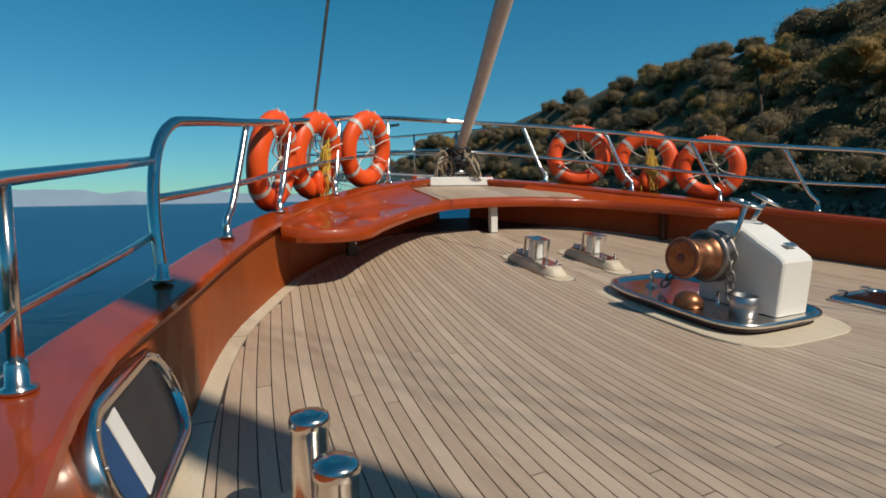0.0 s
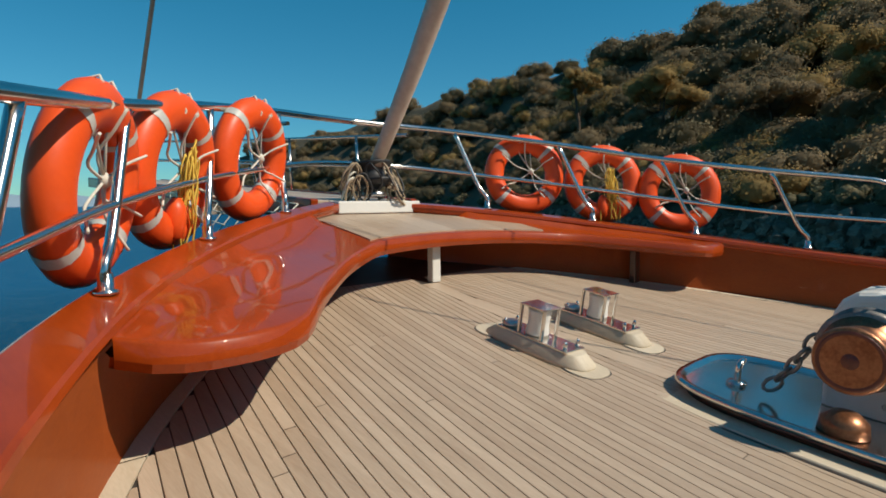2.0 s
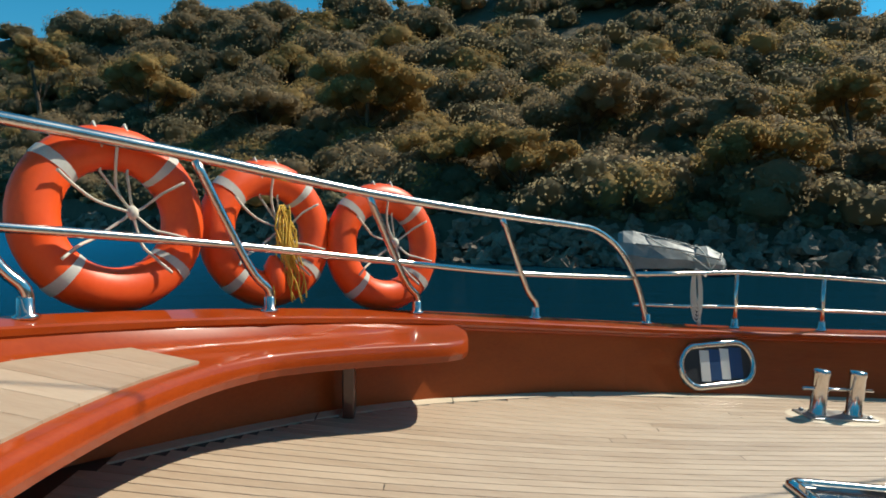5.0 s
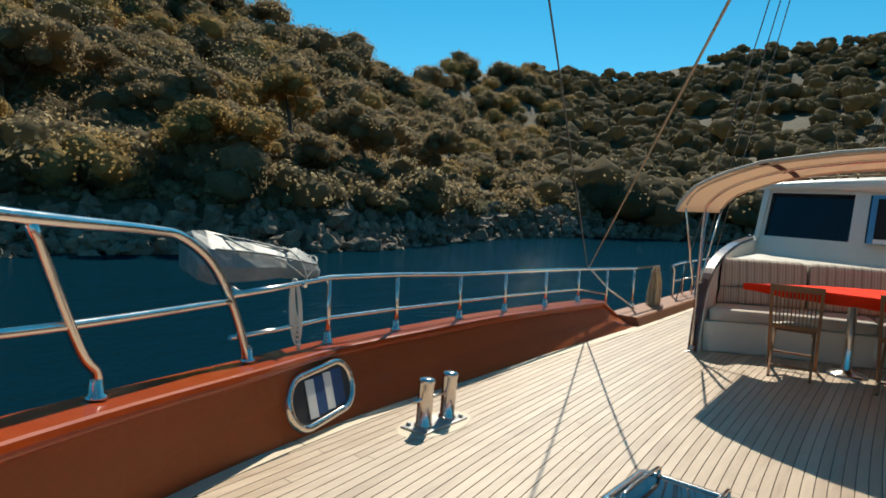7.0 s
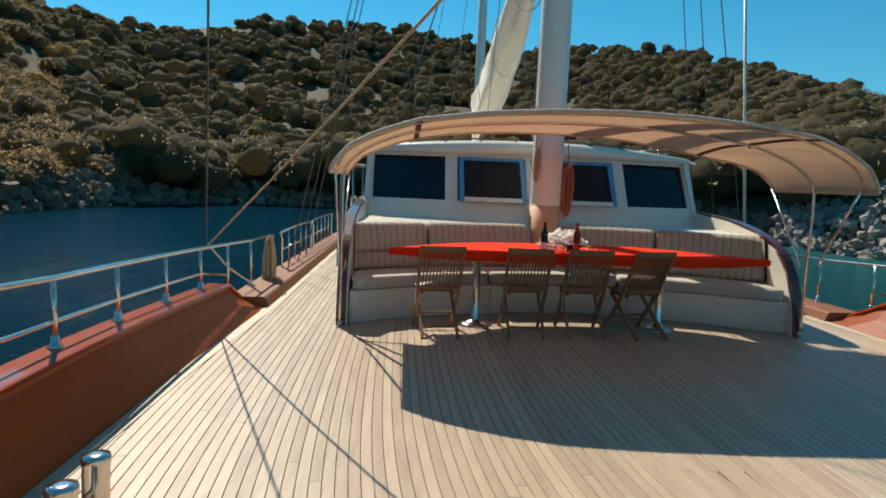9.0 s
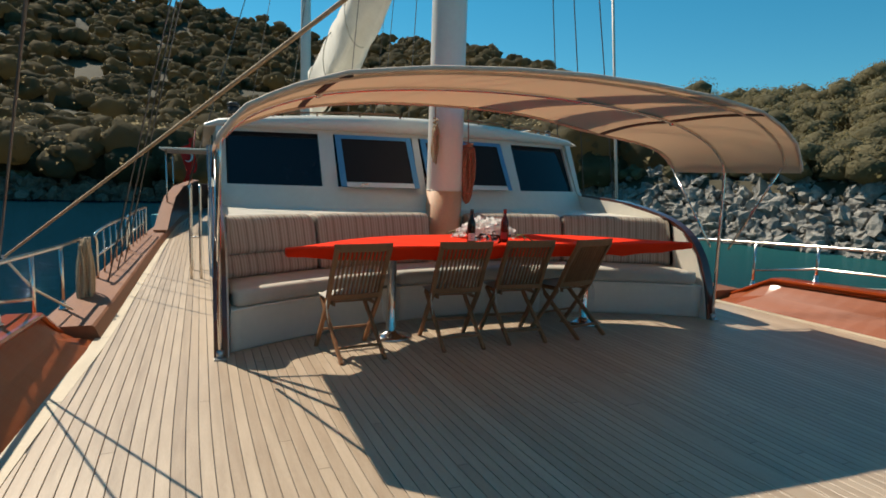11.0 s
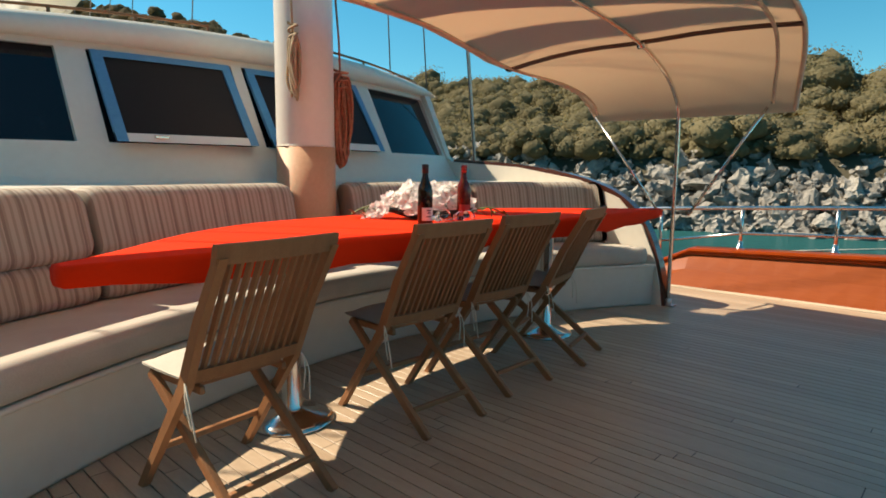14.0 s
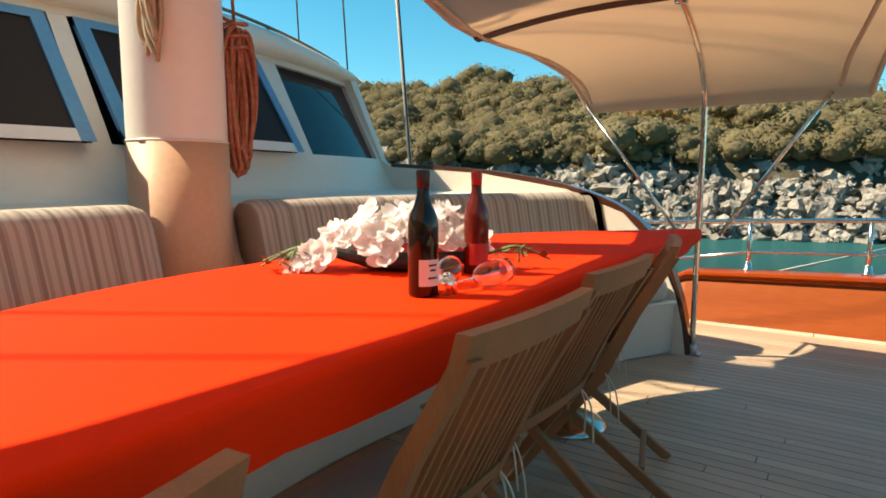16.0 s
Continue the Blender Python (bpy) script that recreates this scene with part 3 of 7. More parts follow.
def leaf_cloud(name, bushes, leaf_mat, label, category, seed, leaf=0.3, per=110, parent=None, kind="stuff", lobes=6, fine=1):
    """Bushes and crowns: rounded lobes bristling with small turned leaves. bushes: (x, y, z, radius, height)."""
    rng = np.random.default_rng(seed)
    bm = bmesh.new()
    bmesh.ops.create_icosphere(bm, subdivisions=fine, radius=1.0)
    base = np.array([v.co[:] for v in bm.verts])
    bm.verts.index_update()
    tri = np.array([[v.index for v in f.verts] for f in bm.faces])
    bm.free()
    vs, ts = [], []
    count = 0
    for x, y, z, rad, hgt in bushes:
        n = int(rng.integers(lobes - 1, lobes + 2))
        th = np.arange(n) * 2.4 + rng.uniform(0, 6.28)
        up = np.clip(1 - (np.arange(n) + 0.5) / n * 1.15 + rng.uniform(-0.08, 0.08, n), -0.2, 1)
        rr = np.sqrt(np.clip(1 - up * up, 0, 1)) * 0.62 * rad * rng.uniform(0.75, 1.1, n)
        lc = np.stack([rr * np.cos(th), rr * np.sin(th), (0.36 + 0.34 * up + rng.uniform(-0.06, 0.06, n)) * hgt], 1)
        lr = rng.uniform(0.34, 0.54, n) * min(rad, hgt)
        org = np.array([x, y, z])
        squash = np.array([1.1, 1.1, 0.85])
        for c, r in zip(lc, lr):
            vs.append(base * (1 + (0.12 if fine == 1 else 0.17) * rng.normal(size=(len(base), 1))) * r * (0.86 if fine == 1 else 1.0) * squash + c + org)
            ts.append(tri + count)
            count += len(base)
        m = max(30, int(per * min(1.6, (rad / 3.0) ** 1.2)))
        pick = rng.integers(0, n, m)
        d = rng.normal(size=(m, 3))
        d[:, 2] = d[:, 2] * 0.8 + 0.35
        d /= np.linalg.norm(d, axis=1)[:, None]
        c = lc[pick] + d * lr[pick][:, None] * rng.uniform(0.82, 1.22, (m, 1)) * squash
        u = np.cross(d, rng.normal(size=(m, 3)))
        u /= np.linalg.norm(u, axis=1)[:, None] + 1e-9
        w = np.cross(d, u) + d * rng.uniform(-0.6, 0.6, (m, 1))
        s = leaf * (rad / 2.0) ** 0.5 * rng.uniform(0.55, 1.3, (m, 1))
        q = np.stack([c - u * s - w * s * rng.uniform(0.3, 0.7, (m, 1)), c + u * s * rng.uniform(0.6, 1.1, (m, 1)) - w * s * 0.4, c + w * s * rng.uniform(0.6, 1.1, (m, 1))], 1)
        vs.append(q.reshape(-1, 3) + org)
        ts.append(np.arange(3 * m).reshape(-1, 3) + count)
        count += 3 * m
    v, t = np.concatenate(vs), np.concatenate(ts)
    me = bpy.data.meshes.new(name)
    me.vertices.add(len(v))
    me.vertices.foreach_set("co", v.astype(np.float32).ravel())
    me.loops.add(t.size)
    me.loops.foreach_set("vertex_index", t.ravel().astype(np.int32))
    me.polygons.add(len(t))
    me.polygons.foreach_set("loop_start", (np.arange(len(t)) * 3).astype(np.int32))
    if fine > 1:
        me.polygons.foreach_set("use_smooth", np.ones(len(t), dtype=bool))
    me.materials.append(leaf_mat)
    me.update(calc_edges=True)
    me.validate()
    ob = link(name, me, parent)
    if parent is None:
        tagged(ob, label, category, kind=kind)
    return ob


def scatter(seed, az0, az1, dens, size, near_skip=0.0, far=1.0, taper=None):
    rng = np.random.default_rng(seed)
    out = []
    az = az0
    while az < az1:
        r0, r1 = shore_r(az), ridge_r(az)
        s = rng.uniform(near_skip, far) ** 1.15
        r = r0 + (3.5 if far > 0.5 else 3.2) + (r1 - r0 - 3) * s
        z = land_z(az, r)
        rad = size * rng.uniform(0.55, 1.35) * ((0.8 + 0.5 * s) if taper is None else taper(s))
        out.append((*polar(az, r, z - 0.25 * rad), rad, rad * rng.uniform(1.0, 1.6)))
        az += rng.exponential(1.0 / dens)
    return out


near_bushes = scatter(11, 206, 338, 9.0, 3.0)
aft_bushes = scatter(12, 143, 209, 22.0, 4.2, taper=lambda s: 0.95 - 0.05 * s) + scatter(17, 143, 212, 5.0, 3.4, 0.78, taper=lambda s: 1.0)
cove_bushes = scatter(13, 82, 144, 9.5, 2.5)
shore_bushes = scatter(14, 82, 300, 1.5, 1.0) + scatter(15, 82, 335, 3.0, 1.2, 0.0, 0.10)
golden_bushes = [b for i, b in enumerate(near_bushes) if i % 6 == 0]
dull_bushes = [b for i, b in enumerate(near_bushes) if i % 6 in (2, 5)]
near_bushes = [b for i, b in enumerate(near_bushes) if i % 6 in (1, 3, 4)]
leaf_cloud("golden_scrub", golden_bushes, LEAF_GOLD, "sunlit yellow-green bushes among the hillside scrub", "bushes", 24, 0.10, 1500, lobes=7)
leaf_cloud("dull_scrub", dull_bushes, LEAF_FAR, "dark dull-green bushes among the hillside scrub", "bushes", 25, 0.13, 1000, lobes=7)
leaf_cloud("hillside_scrub", near_bushes, LEAF, "dark olive scrub and low trees on the steep hillside", "bushes", 21, 0.125, 1250, lobes=7)
leaf_cloud("far_scrub", aft_bushes, LEAF_FAR, "dull green bushes covering the far hillside", "bushes", 22, 0.15, 190, lobes=3, fine=2)
leaf_cloud("cove_scrub", cove_bushes + shore_bushes, LEAF_COVE, "sunlit grey-green bushes above the shore rocks", "bushes", 23, 0.12, 640, lobes=6)


def pine(az, r, el, half, seed, mat_, label):
    """One shore pine: a leaning tapered trunk, limbs and a lumpy flat-topped crown."""
    rng = np.random.default_rng(seed)
    z0 = land_z(az, r) - 0.3
    rad = r * math.tan(radians(half))
    hgt = max((HUB.z + r * math.tan(radians(el)) - z0) / 0.78, 1.2 * rad)
    x, y, z = polar(az, r, z0)
    t = thing("pine_tree", label, "tree", (x, y, z), "shore pines")
    lean = rng.uniform(-0.25, 0.25, 2)
    top = Vector((lean[0] * hgt, lean[1] * hgt, hgt * 0.72))
    trunk = smooth_path([(0, 0, 0), (lean[0] * hgt * 0.2, lean[1] * hgt * 0.3, hgt * 0.3), top], 5)
    g = Geo()
    k = len(trunk)
    g.tube(trunk, [0.16 * (1 - 0.75 * i / k) * hgt / 5 for i in range(k)], 8)
    crowns = []
    for i in range(9):
        a = 6.283 * i / 9 + rng.uniform(-0.3, 0.3)
        st = trunk[int(k * rng.uniform(0.45, 0.95)) - 1]
        e = Vector((rad * rng.uniform(0.35, 0.8) * math.cos(a), rad * rng.uniform(0.35, 0.8) * math.sin(a), hgt * rng.uniform(0.62, 0.95))) + Vector((top.x, top.y, 0)) * 0.6
        g.tube(smooth_path([st, (st + e) / 2 + Vector((0, 0, -0.1 * hgt)), e], 4), [0.06, 0.055, 0.05, 0.045, 0.04, 0.035, 0.03, 0.025, 0.02], 5)
        crowns.append((e.x, e.y, e.z - hgt * 0.14, rad * rng.uniform(0.36, 0.5), hgt * rng.uniform(0.22, 0.34)))
    crowns.append((top.x, top.y, hgt * 0.68, rad * 0.45, hgt * 0.34))
    part("trunk", g, BARK, t)
    leaf_cloud("crown", crowns, mat_, "", "", seed + 50, 0.095, 1900, parent=t, lobes=6)


for _i, (_az, _r, _el, _half, _gold) in enumerate([
        (265, 38, 3.2, 6.5, 1), (242.8, 37, 2.6, 7.0, 1), (245.2, 52, 8.2, 5, 0), (227.9, 48, 6.7, 5, 0), (235.4, 58, 9.4, 3.6, 1),
        (278.7, 62, 9.5, 7, 1), (258.4, 54, 8.0, 6.5, 0), (304, 108, 10.6, 2.2, 1), (272, 42, 5.2, 6, 1), (252, 62, 10.5, 5, 0),
        (288, 70, 8.5, 5, 0), (297, 85, 9.5, 4, 1), (235, 42, 3.8, 4.5, 0), (222, 58, 4.6, 3.4, 0), (230, 44, 2.4, 3.4, 0),
        (100, 46, 4.5, 4.0, 0), (108, 50, 4.6, 3.4, 1), (93, 50, 4.0, 3.6, 0), (116, 48, 4.2, 3.4, 0)]):
    pine(_az, _r, _el, _half, 300 + 7 * _i, LEAF_GOLD if _gold else LEAF_COVE if _az < 140 else LEAF,
         "shore pine with sunlit yellow-green needle clumps" if _gold else "spreading olive-green pine on the slope above the shore")

# ---------------------------------------------------------------- the hull, bulwarks and cap rail
YS = [0.45, 0.75, 1.06] + [1.06 + (9.95 - 1.06) * i / 44 for i in range(1, 45)]


def rail_top(y):
    return cap_z(y) if y >= 1.06 else 0.06 + (y - 0.45) / 0.61 * 0.30


def build_hull():
    hull = thing("hull", "dark varnished wooden gulet hull with raised bow", "boat hull", kind="structure")
    for s in (1, -1):
        g = Geo()
        ys = [-18, -12, -6, -2] + YS[::3] + [9.95]
        rows = []
        for y in ys:
            zt = rail_top(y) - 0.03 if y >= 0.45 else 0.03
            h = cap_half(y)
            rows.append([(s * (h + 0.03), y, zt), (s * (h * 0.985), y, zt * 0.4 - 0.3), (s * h * 0.95, y - 0.04 * max(0, y - 6), -1.1), (s * h * 0.86, y - 0.10 * max(0, y - 6), WATER - 0.5)])
        g.sheet(rows, True, flip=s < 0)
        part("hull_side", g, HULL_PAINT, hull)
    for s in (1, -1):
        b = thing("bulwark", "varnished mahogany bulwark rising towards the bow", "bulwark", kind="structure")
        g = Geo()
        rings = []
        for y in YS:
            zt, zb = rail_top(y) - 0.035, deck_z(y) - 0.02
            xi, xt, xo = deck_half(y), cap_half(y) - 0.09, cap_half(y) + 0.02
            xi = min(xi, xt + 0.02) if y > 8 else xi
            rings.append([(s * (xi + 0.0), y, zb), (s * (xi * 0.45 + xt * 0.55), y, (zb + zt) / 2), (s * xt, y, zt), (s * xo, y, zt), (s * xo, y, zb - 0.1), (s * (xi + 0.12), y, zb - 0.1)])
        g.rings(rings, smooth=False)
        part("planking", g, VARNISH_SOFT, b)
        g = Geo()                                        # bead below the cap
        g.tube([(s * (cap_half(y) - 0.105), y, rail_top(y) - 0.055) for y in YS], 0.022, 6)
        part("bead", g, VARNISH, b)
        c = thing("cap_rail", "glossy varnished red-brown cap rail on the bulwark", "cap rail", kind="structure")
        g = Geo()
        rings = []
        for y in YS:
            z, h = rail_top(y), cap_half(y)
            a, o = max(h - 0.155, 0.0), h + 0.10
            rings.append([(s * a, y, z - 0.028), (s * (a + 0.006), y, z - 0.006), (s * (a + 0.022), y, z), (s * (o - 0.022), y, z), (s * (o - 0.004), y, z - 0.008), (s * o, y, z - 0.026), (s * (o - 0.012), y, z - 0.045), (s * (a + 0.012), y, z - 0.045)])
        g.rings(rings, smooth=False)
        part("rail_board", g, VARNISH, c)
        g = Geo()                                        # low toe rail along the side deck
        rings = []
        for y in [0.5, 0.0, -1, -3, -6, -10, -14, -18]:
            h, d = cap_half(y), deck_half(y)
            rings.append([(s * (d - 0.02), y, -0.02), (s * (d + 0.03), y, 0.10), (s * (d + 0.05), y, 0.115), (s * (h + 0.06), y, 0.115), (s * (h + 0.08), y, 0.08), (s * (h + 0.04), y, -0.1)])
        g.rings(rings, smooth=False)
        part("toe_rail", g, RAIL_WORN, c)


build_hull()

MARGIN_W = 0.085


def build_deck():
    """Laid deck: a black caulked bed, a pale margin board, and planks with open seams (the planks come last in the file)."""
    deck = thing("deck", "weathered teak plank deck with black caulked seams", "deck", kind="structure")
    g = Geo()
    rows = []
    ys = [-18, -8, -2, 0.5, 2] + [2 + 7.9 * i / 26 for i in range(1, 27)]
    for y in ys:
        h = deck_half(y) + 0.05
        rows.append([(h * k / 6, y, deck_z(y) - 0.007) for k in range(-6, 7)])
    g.sheet(rows, True)
    part("seam_bed", g, CAULK, deck)
    for s in (1, -1):
        edges = [-14, -9, -5, -2, 0.5, 2.0, 3.6, 5.0, 6.2, 7.15, 8.0, 8.7, 9.3]
        for a, b in zip(edges, edges[1:]):
            g = Geo()
            top, n = [], 5
            for i in range(n + 1):
                y = a + 0.003 + (b - a - 0.006) * i / n
                h = deck_half(y)
                top.append(((s * (h - MARGIN_W), y, deck_z(y) - 0.02), (s * (h - MARGIN_W), y, deck_z(y) + 0.002), (s * (h + 0.03), y, deck_z(y) + 0.003)))
            g.sheet(top, False, flip=s < 0)
            part("margin_board", g, MARGIN, deck)
    return deck


DECK = build_deck()


# ---------------------------------------------------------------- raised bow platform
plat_edge = spline([-2.6, -2.45, -2.2, -2.0, -1.88, -1.7, -1.52, -1.14, -0.74, -0.53, 0.08, 0.6, 1.07, 1.38, 1.6, 1.8, 2.0, 2.11, 2.3, 2.45, 2.6],
                   [7.95, 7.80, 7.76, 7.80, 7.89, 8.10, 8.30, 8.67, 8.97, 9.05, 9.12, 9.09, 8.99, 8.85, 8.63, 8.37, 8.07, 7.98, 7.96, 7.98, 8.10])


def plat_z(y):
    return cap_z(y) - 0.03 - 0.06 * max(0.0, min(1.0, (y - 8) / 0.9))


def plat_out(x):
    y = 10.0
    while y > 7.5 and cap_half(y) - 0.10 < abs(x):
        y -= 0.02
    return y


def build_platform():
    p = thing("bow_platform", "glossy varnished mahogany bow platform with a teak centre pad", "bow seat")
    g = Geo()
    xs = [-2.56 + 5.12 * i / 64 for i in range(65)]
    top, low, under = [], [], []
    for x in xs:
        e, o = plat_edge(x), max(plat_out(x), plat_edge(x) + 0.03)
        row = []
        for k in range(7):
            y = e + (o - e) * k / 6
            lift = (0, 0, 0, 0, 0, 0.25, 1.0)[k] if o - e > 0.3 and abs(x) > 0.75 else 0.0          # coved up to the cap rail
            row.append((x, y, plat_z(y) + lift * (cap_z(y) - 0.016 - plat_z(y))))
        top.append([(x, e - 0.03, plat_z(e) - 0.07), (x, e - 0.028, plat_z(e) - 0.014), (x, e - 0.010, plat_z(e) - 0.002)] + row)
        low.append([(x, e - 0.03, plat_z(e) - 0.07), (x, e - 0.02, plat_z(e) - 0.10), (x, e + 0.03, plat_z(e) - 0.105)] + [(x, y, plat_z(y) - 0.07) for _, y, _ in row[1:]])
    g.sheet(top, True, flip=True)
    g.sheet(low, False)
    part("platform_top", g, VARNISH, p)
    def far_end(x):
        return min(9.83, plat_out(x) + 0.02)
    for i in range(14):
        x0, x1 = -0.70 + 0.133 * i + 0.0008, -0.70 + 0.133 * (i + 1) - 0.0008
        g = Geo()
        a0, a1, b0, b1 = plat_edge(x0) + 0.035, plat_edge(x1) + 0.035, far_end(x0), far_end(x1)
        rows = []
        for k in range(6):
            y0, y1 = a0 + (b0 - a0) * k / 5, a1 + (b1 - a1) * k / 5
            rows.append([(x0, y0, plat_z(y0)), (x0, y0, plat_z(y0) + 0.010), (x1, y1, plat_z(y1) + 0.010), (x1, y1, plat_z(y1))])
        g.rings(rows, smooth=False)
        part("pad_board", g, TEAK, p)
    g = Geo()
    g.box((0.86, 0.14, 0.10), turn(0.05, 9.9, cap_z(9.9) - 0.035), 0.012)
    part("pale_end_beam", g, WHITE_PAINT, p, "cream painted beam at the stem")
    for x, y in ((0.06, 9.22), (-1.75, 8.72), (1.95, 8.55)):
        g = Geo()
        z0, z1 = deck_z(y), plat_z(y) - 0.06
        g.box((0.085, 0.06, z1 - z0), turn(x, y, (z0 + z1) / 2), 0.008)
        part("bracket", g, CABIN_WHITE if abs(x) < 1 else DARK_WOOD, p)


build_platform()


def build_bowsprit():
    b = thing("bowsprit", "grey weathered plank bowsprit with steel guard rails", "bowsprit")
    for i in range(7):
        x = -0.42 + 0.14 * i
        g = Geo()
        g.box((0.132, 6.0, 0.05), pose(x, 13.0, 1.40, 3.6, 0, 0), 0.008)
        part("plank", g, TEAK, b)
    for s in (1, -1):
        g = Geo()
        g.box((0.07, 6.1, 0.14), pose(s * 0.52, 13.0, 1.37, 3.6, 0, 0), 0.015)
        part("side_beam", g, VARNISH, b)
        for dz, r in ((0.62, 0.017), (0.32, 0.012)):
            g = Geo()
            g.tube([(s * 0.62, 10.15, 1.22 + dz), (s * 0.60, 13, 1.40 + dz), (s * 0.40, 15.7, 1.58 + dz), (0, 16.0, 1.6 + dz)], r, 7)
            part("guard_rail", g, STEEL, b)
        for y in (10.8, 12.1, 13.4, 14.7):
            g = Geo()
            g.tube([(s * 0.55, y, 1.20 + (y - 10) * 0.063), (s * 0.59, y + 0.1, 1.84 + (y - 10) * 0.064)], 0.015, 7)
            part("post", g, STEEL, b)
        n = thing("bow_net", "white knotted safety net slung beside the bowsprit", "net", group="bow nets")
        for i in range(13):
            g = Geo()
            y = 10.1 + i * 0.22
            g.tube([(s * 0.58, y, 1.2 + (y - 10) * 0.08), (s * (1.05 - 0.035 * i), y - 0.1, 0.86 + (y - 10) * 0.1)], 0.006, 4)
            part("net_cord", g, ROPE_WHITE, n)
        for j in range(5):
            g = Geo()
            k = j / 4
            g.tube([(s * (0.58 + (1.05 - 0.58 - 0.035 * i) * k), 10.1 + 0.22 * i - 0.1 * k, 1.2 + (i * 0.22 + 0.1) * 0.08 + (0.86 - 1.2) * k + 0.02 * k * i * 0.2) for i in range(13)], 0.006, 4)
            part("net_cord", g, ROPE_WHITE, n)


build_bowsprit()

# ---------------------------------------------------------------- rails
PULPIT_POSTS = [((1.03, 9.52, 1.15), (0.90, 9.81, 1.86)), ((1.82, 8.91, 1.03), (1.66, 9.19, 1.745)),
                ((2.48, 8.22, 0.90), (2.30, 8.49, 1.60)), ((2.98, 7.42, 0.775), (2.79, 7.69, 1.475))]


def sided(s, p):
    return Vector((s * p[0], p[1], p[2]))


def post_curve(b, t):
    """A raked stanchion: a short upright foot, then a straight lean to the rail."""
    b, t = Vector(b), Vector(t)
    return smooth_path([b, b + Vector((0, 0, 0.10)), b.lerp(t, 0.30) + Vector((0, 0, 0.015)), t], 5)


def foot(g, p):
    g.lathe([(0.042, 0.0), (0.042, 0.012), (0.027, 0.018), (0.026, 0.07), (0.022, 0.075)], Matrix.Translation(p), 12)


def build_pulpit(s):
    r = thing("bow_guard_rail", "polished stainless steel bow guard rail with raked posts", "guard rail", group="bow rails")
    top = [(3.385, 6.5, 0.66), (3.40, 6.58, 0.95), (3.37, 6.72, 1.20), (3.29, 6.92, 1.35), (3.16, 7.14, 1.40), (2.79, 7.69, 1.475), (2.30, 8.49, 1.60), (1.66, 9.19, 1.745), (0.90, 9.81, 1.86), (0.42, 10.08, 1.90), (0.0, 10.16, 1.91)]
    g = Geo()
    g.tube(smooth_path([sided(s, p) for p in top], 8), 0.026, 10)
    foot(g, sided(s, top[0]))
    part("top_rail", g, STEEL, r)
    mid = [(3.395, 6.60, 1.0), (2.89, 7.565, 1.09), (2.385, 8.36, 1.215), (1.735, 9.055, 1.35), (0.965, 9.67, 1.47), (0.45, 9.98, 1.53), (0.0, 10.08, 1.55)]
    g = Geo()
    g.tube(smooth_path([sided(s, p) for p in mid], 8), 0.019, 8)
    part("middle_rail", g, STEEL, r)
    for b, t in PULPIT_POSTS:
        g = Geo()
        g.tube(post_curve(sided(s, b), sided(s, t)), 0.021, 8)
        foot(g, sided(s, b))
        part("post", g, STEEL, r)


def low_rail_z(y, s=1):
    lift = float(np.interp(y, [3.9, 5.5, 6.6], [0, 0.04, 0.13])) if s < 0 else 0.0
    return lift + float(np.interp(y, [-16, -0.5, 1.35, 2.2, 3.9, 4.8, 5.6, 6.6], [0.55, 0.68, 0.78, 0.82, 0.895, 0.96, 1.01, 1.03]))


def low_base(y):
    return rail_top(y) if y >= 0.45 else 0.115


def build_low_rail(s):
    r = thing("side_guard_rail", "stainless steel side guard rail with upright posts", "guard rail", group="side rails")
    ys = [6.60, 6.2, 5.64 if s > 0 else 5.49, 4.85, 3.95, 3.15, 2.3, 1.5, 0.7, -0.2, -1.0]
    def px(y):
        return cap_half(y) if y < 6.4 else 3.40
    g = Geo()
    g.tube([sided(s, (px(y), y, low_rail_z(y, s))) for y in ys], 0.019, 8)
    part("top_rail", g, STEEL, r)
    g = Geo()
    g.tube([sided(s, (px(y), y, low_base(y) + (low_rail_z(y, s) - low_base(y)) * 0.38)) for y in ys[:-2]], 0.014, 8)
    part("middle_rail", g, STEEL, r)
    for y in ys[2:]:
        g = Geo()
        b = sided(s, (px(y), y, low_base(y)))
        g.tube([b, sided(s, (px(y), y, low_rail_z(y, s)))], 0.017, 8)
        foot(g, b)
        part("post", g, STEEL, r)
    # open grid rail along the side deck further aft
    r = thing("side_deck_rail", "stainless steel rail with close upright bars along the side deck", "guard rail", group="side rails")
    y = -1.9
    while y > -6.5:
        y1 = max(y - 2.4, -7.2)
        g = Geo()
        g.tube(smooth_path([sided(s, (cap_half(y), y, 0.1)), sided(s, (cap_half(y), y, 0.52)), sided(s, (cap_half(y), y - 0.12, 0.66)), sided(s, (cap_half(y1), y1 + 0.12, 0.66)), sided(s, (cap_half(y1), y1, 0.52)), sided(s, (cap_half(y1), y1, 0.1))], 5), 0.018, 8)
        part("hoop", g, STEEL, r)
        for k in range(1, 5):
            yy = y + (y1 - y) * k / 5
            g = Geo()
            g.tube([sided(s, (cap_half(yy), yy, 0.1)), sided(s, (cap_half(yy), yy, 0.66))], 0.012, 6)
            part("bar", g, STEEL, r)
        g = Geo()
        g.tube([sided(s, (cap_half(y), y, 0.38)), sided(s, (cap_half(y1), y1, 0.38))], 0.012, 6)
        part("middle_rail", g, STEEL, r)
        y = y1 - 0.25


for _s in (1, -1):
    build_pulpit(_s)
    build_low_rail(_s)


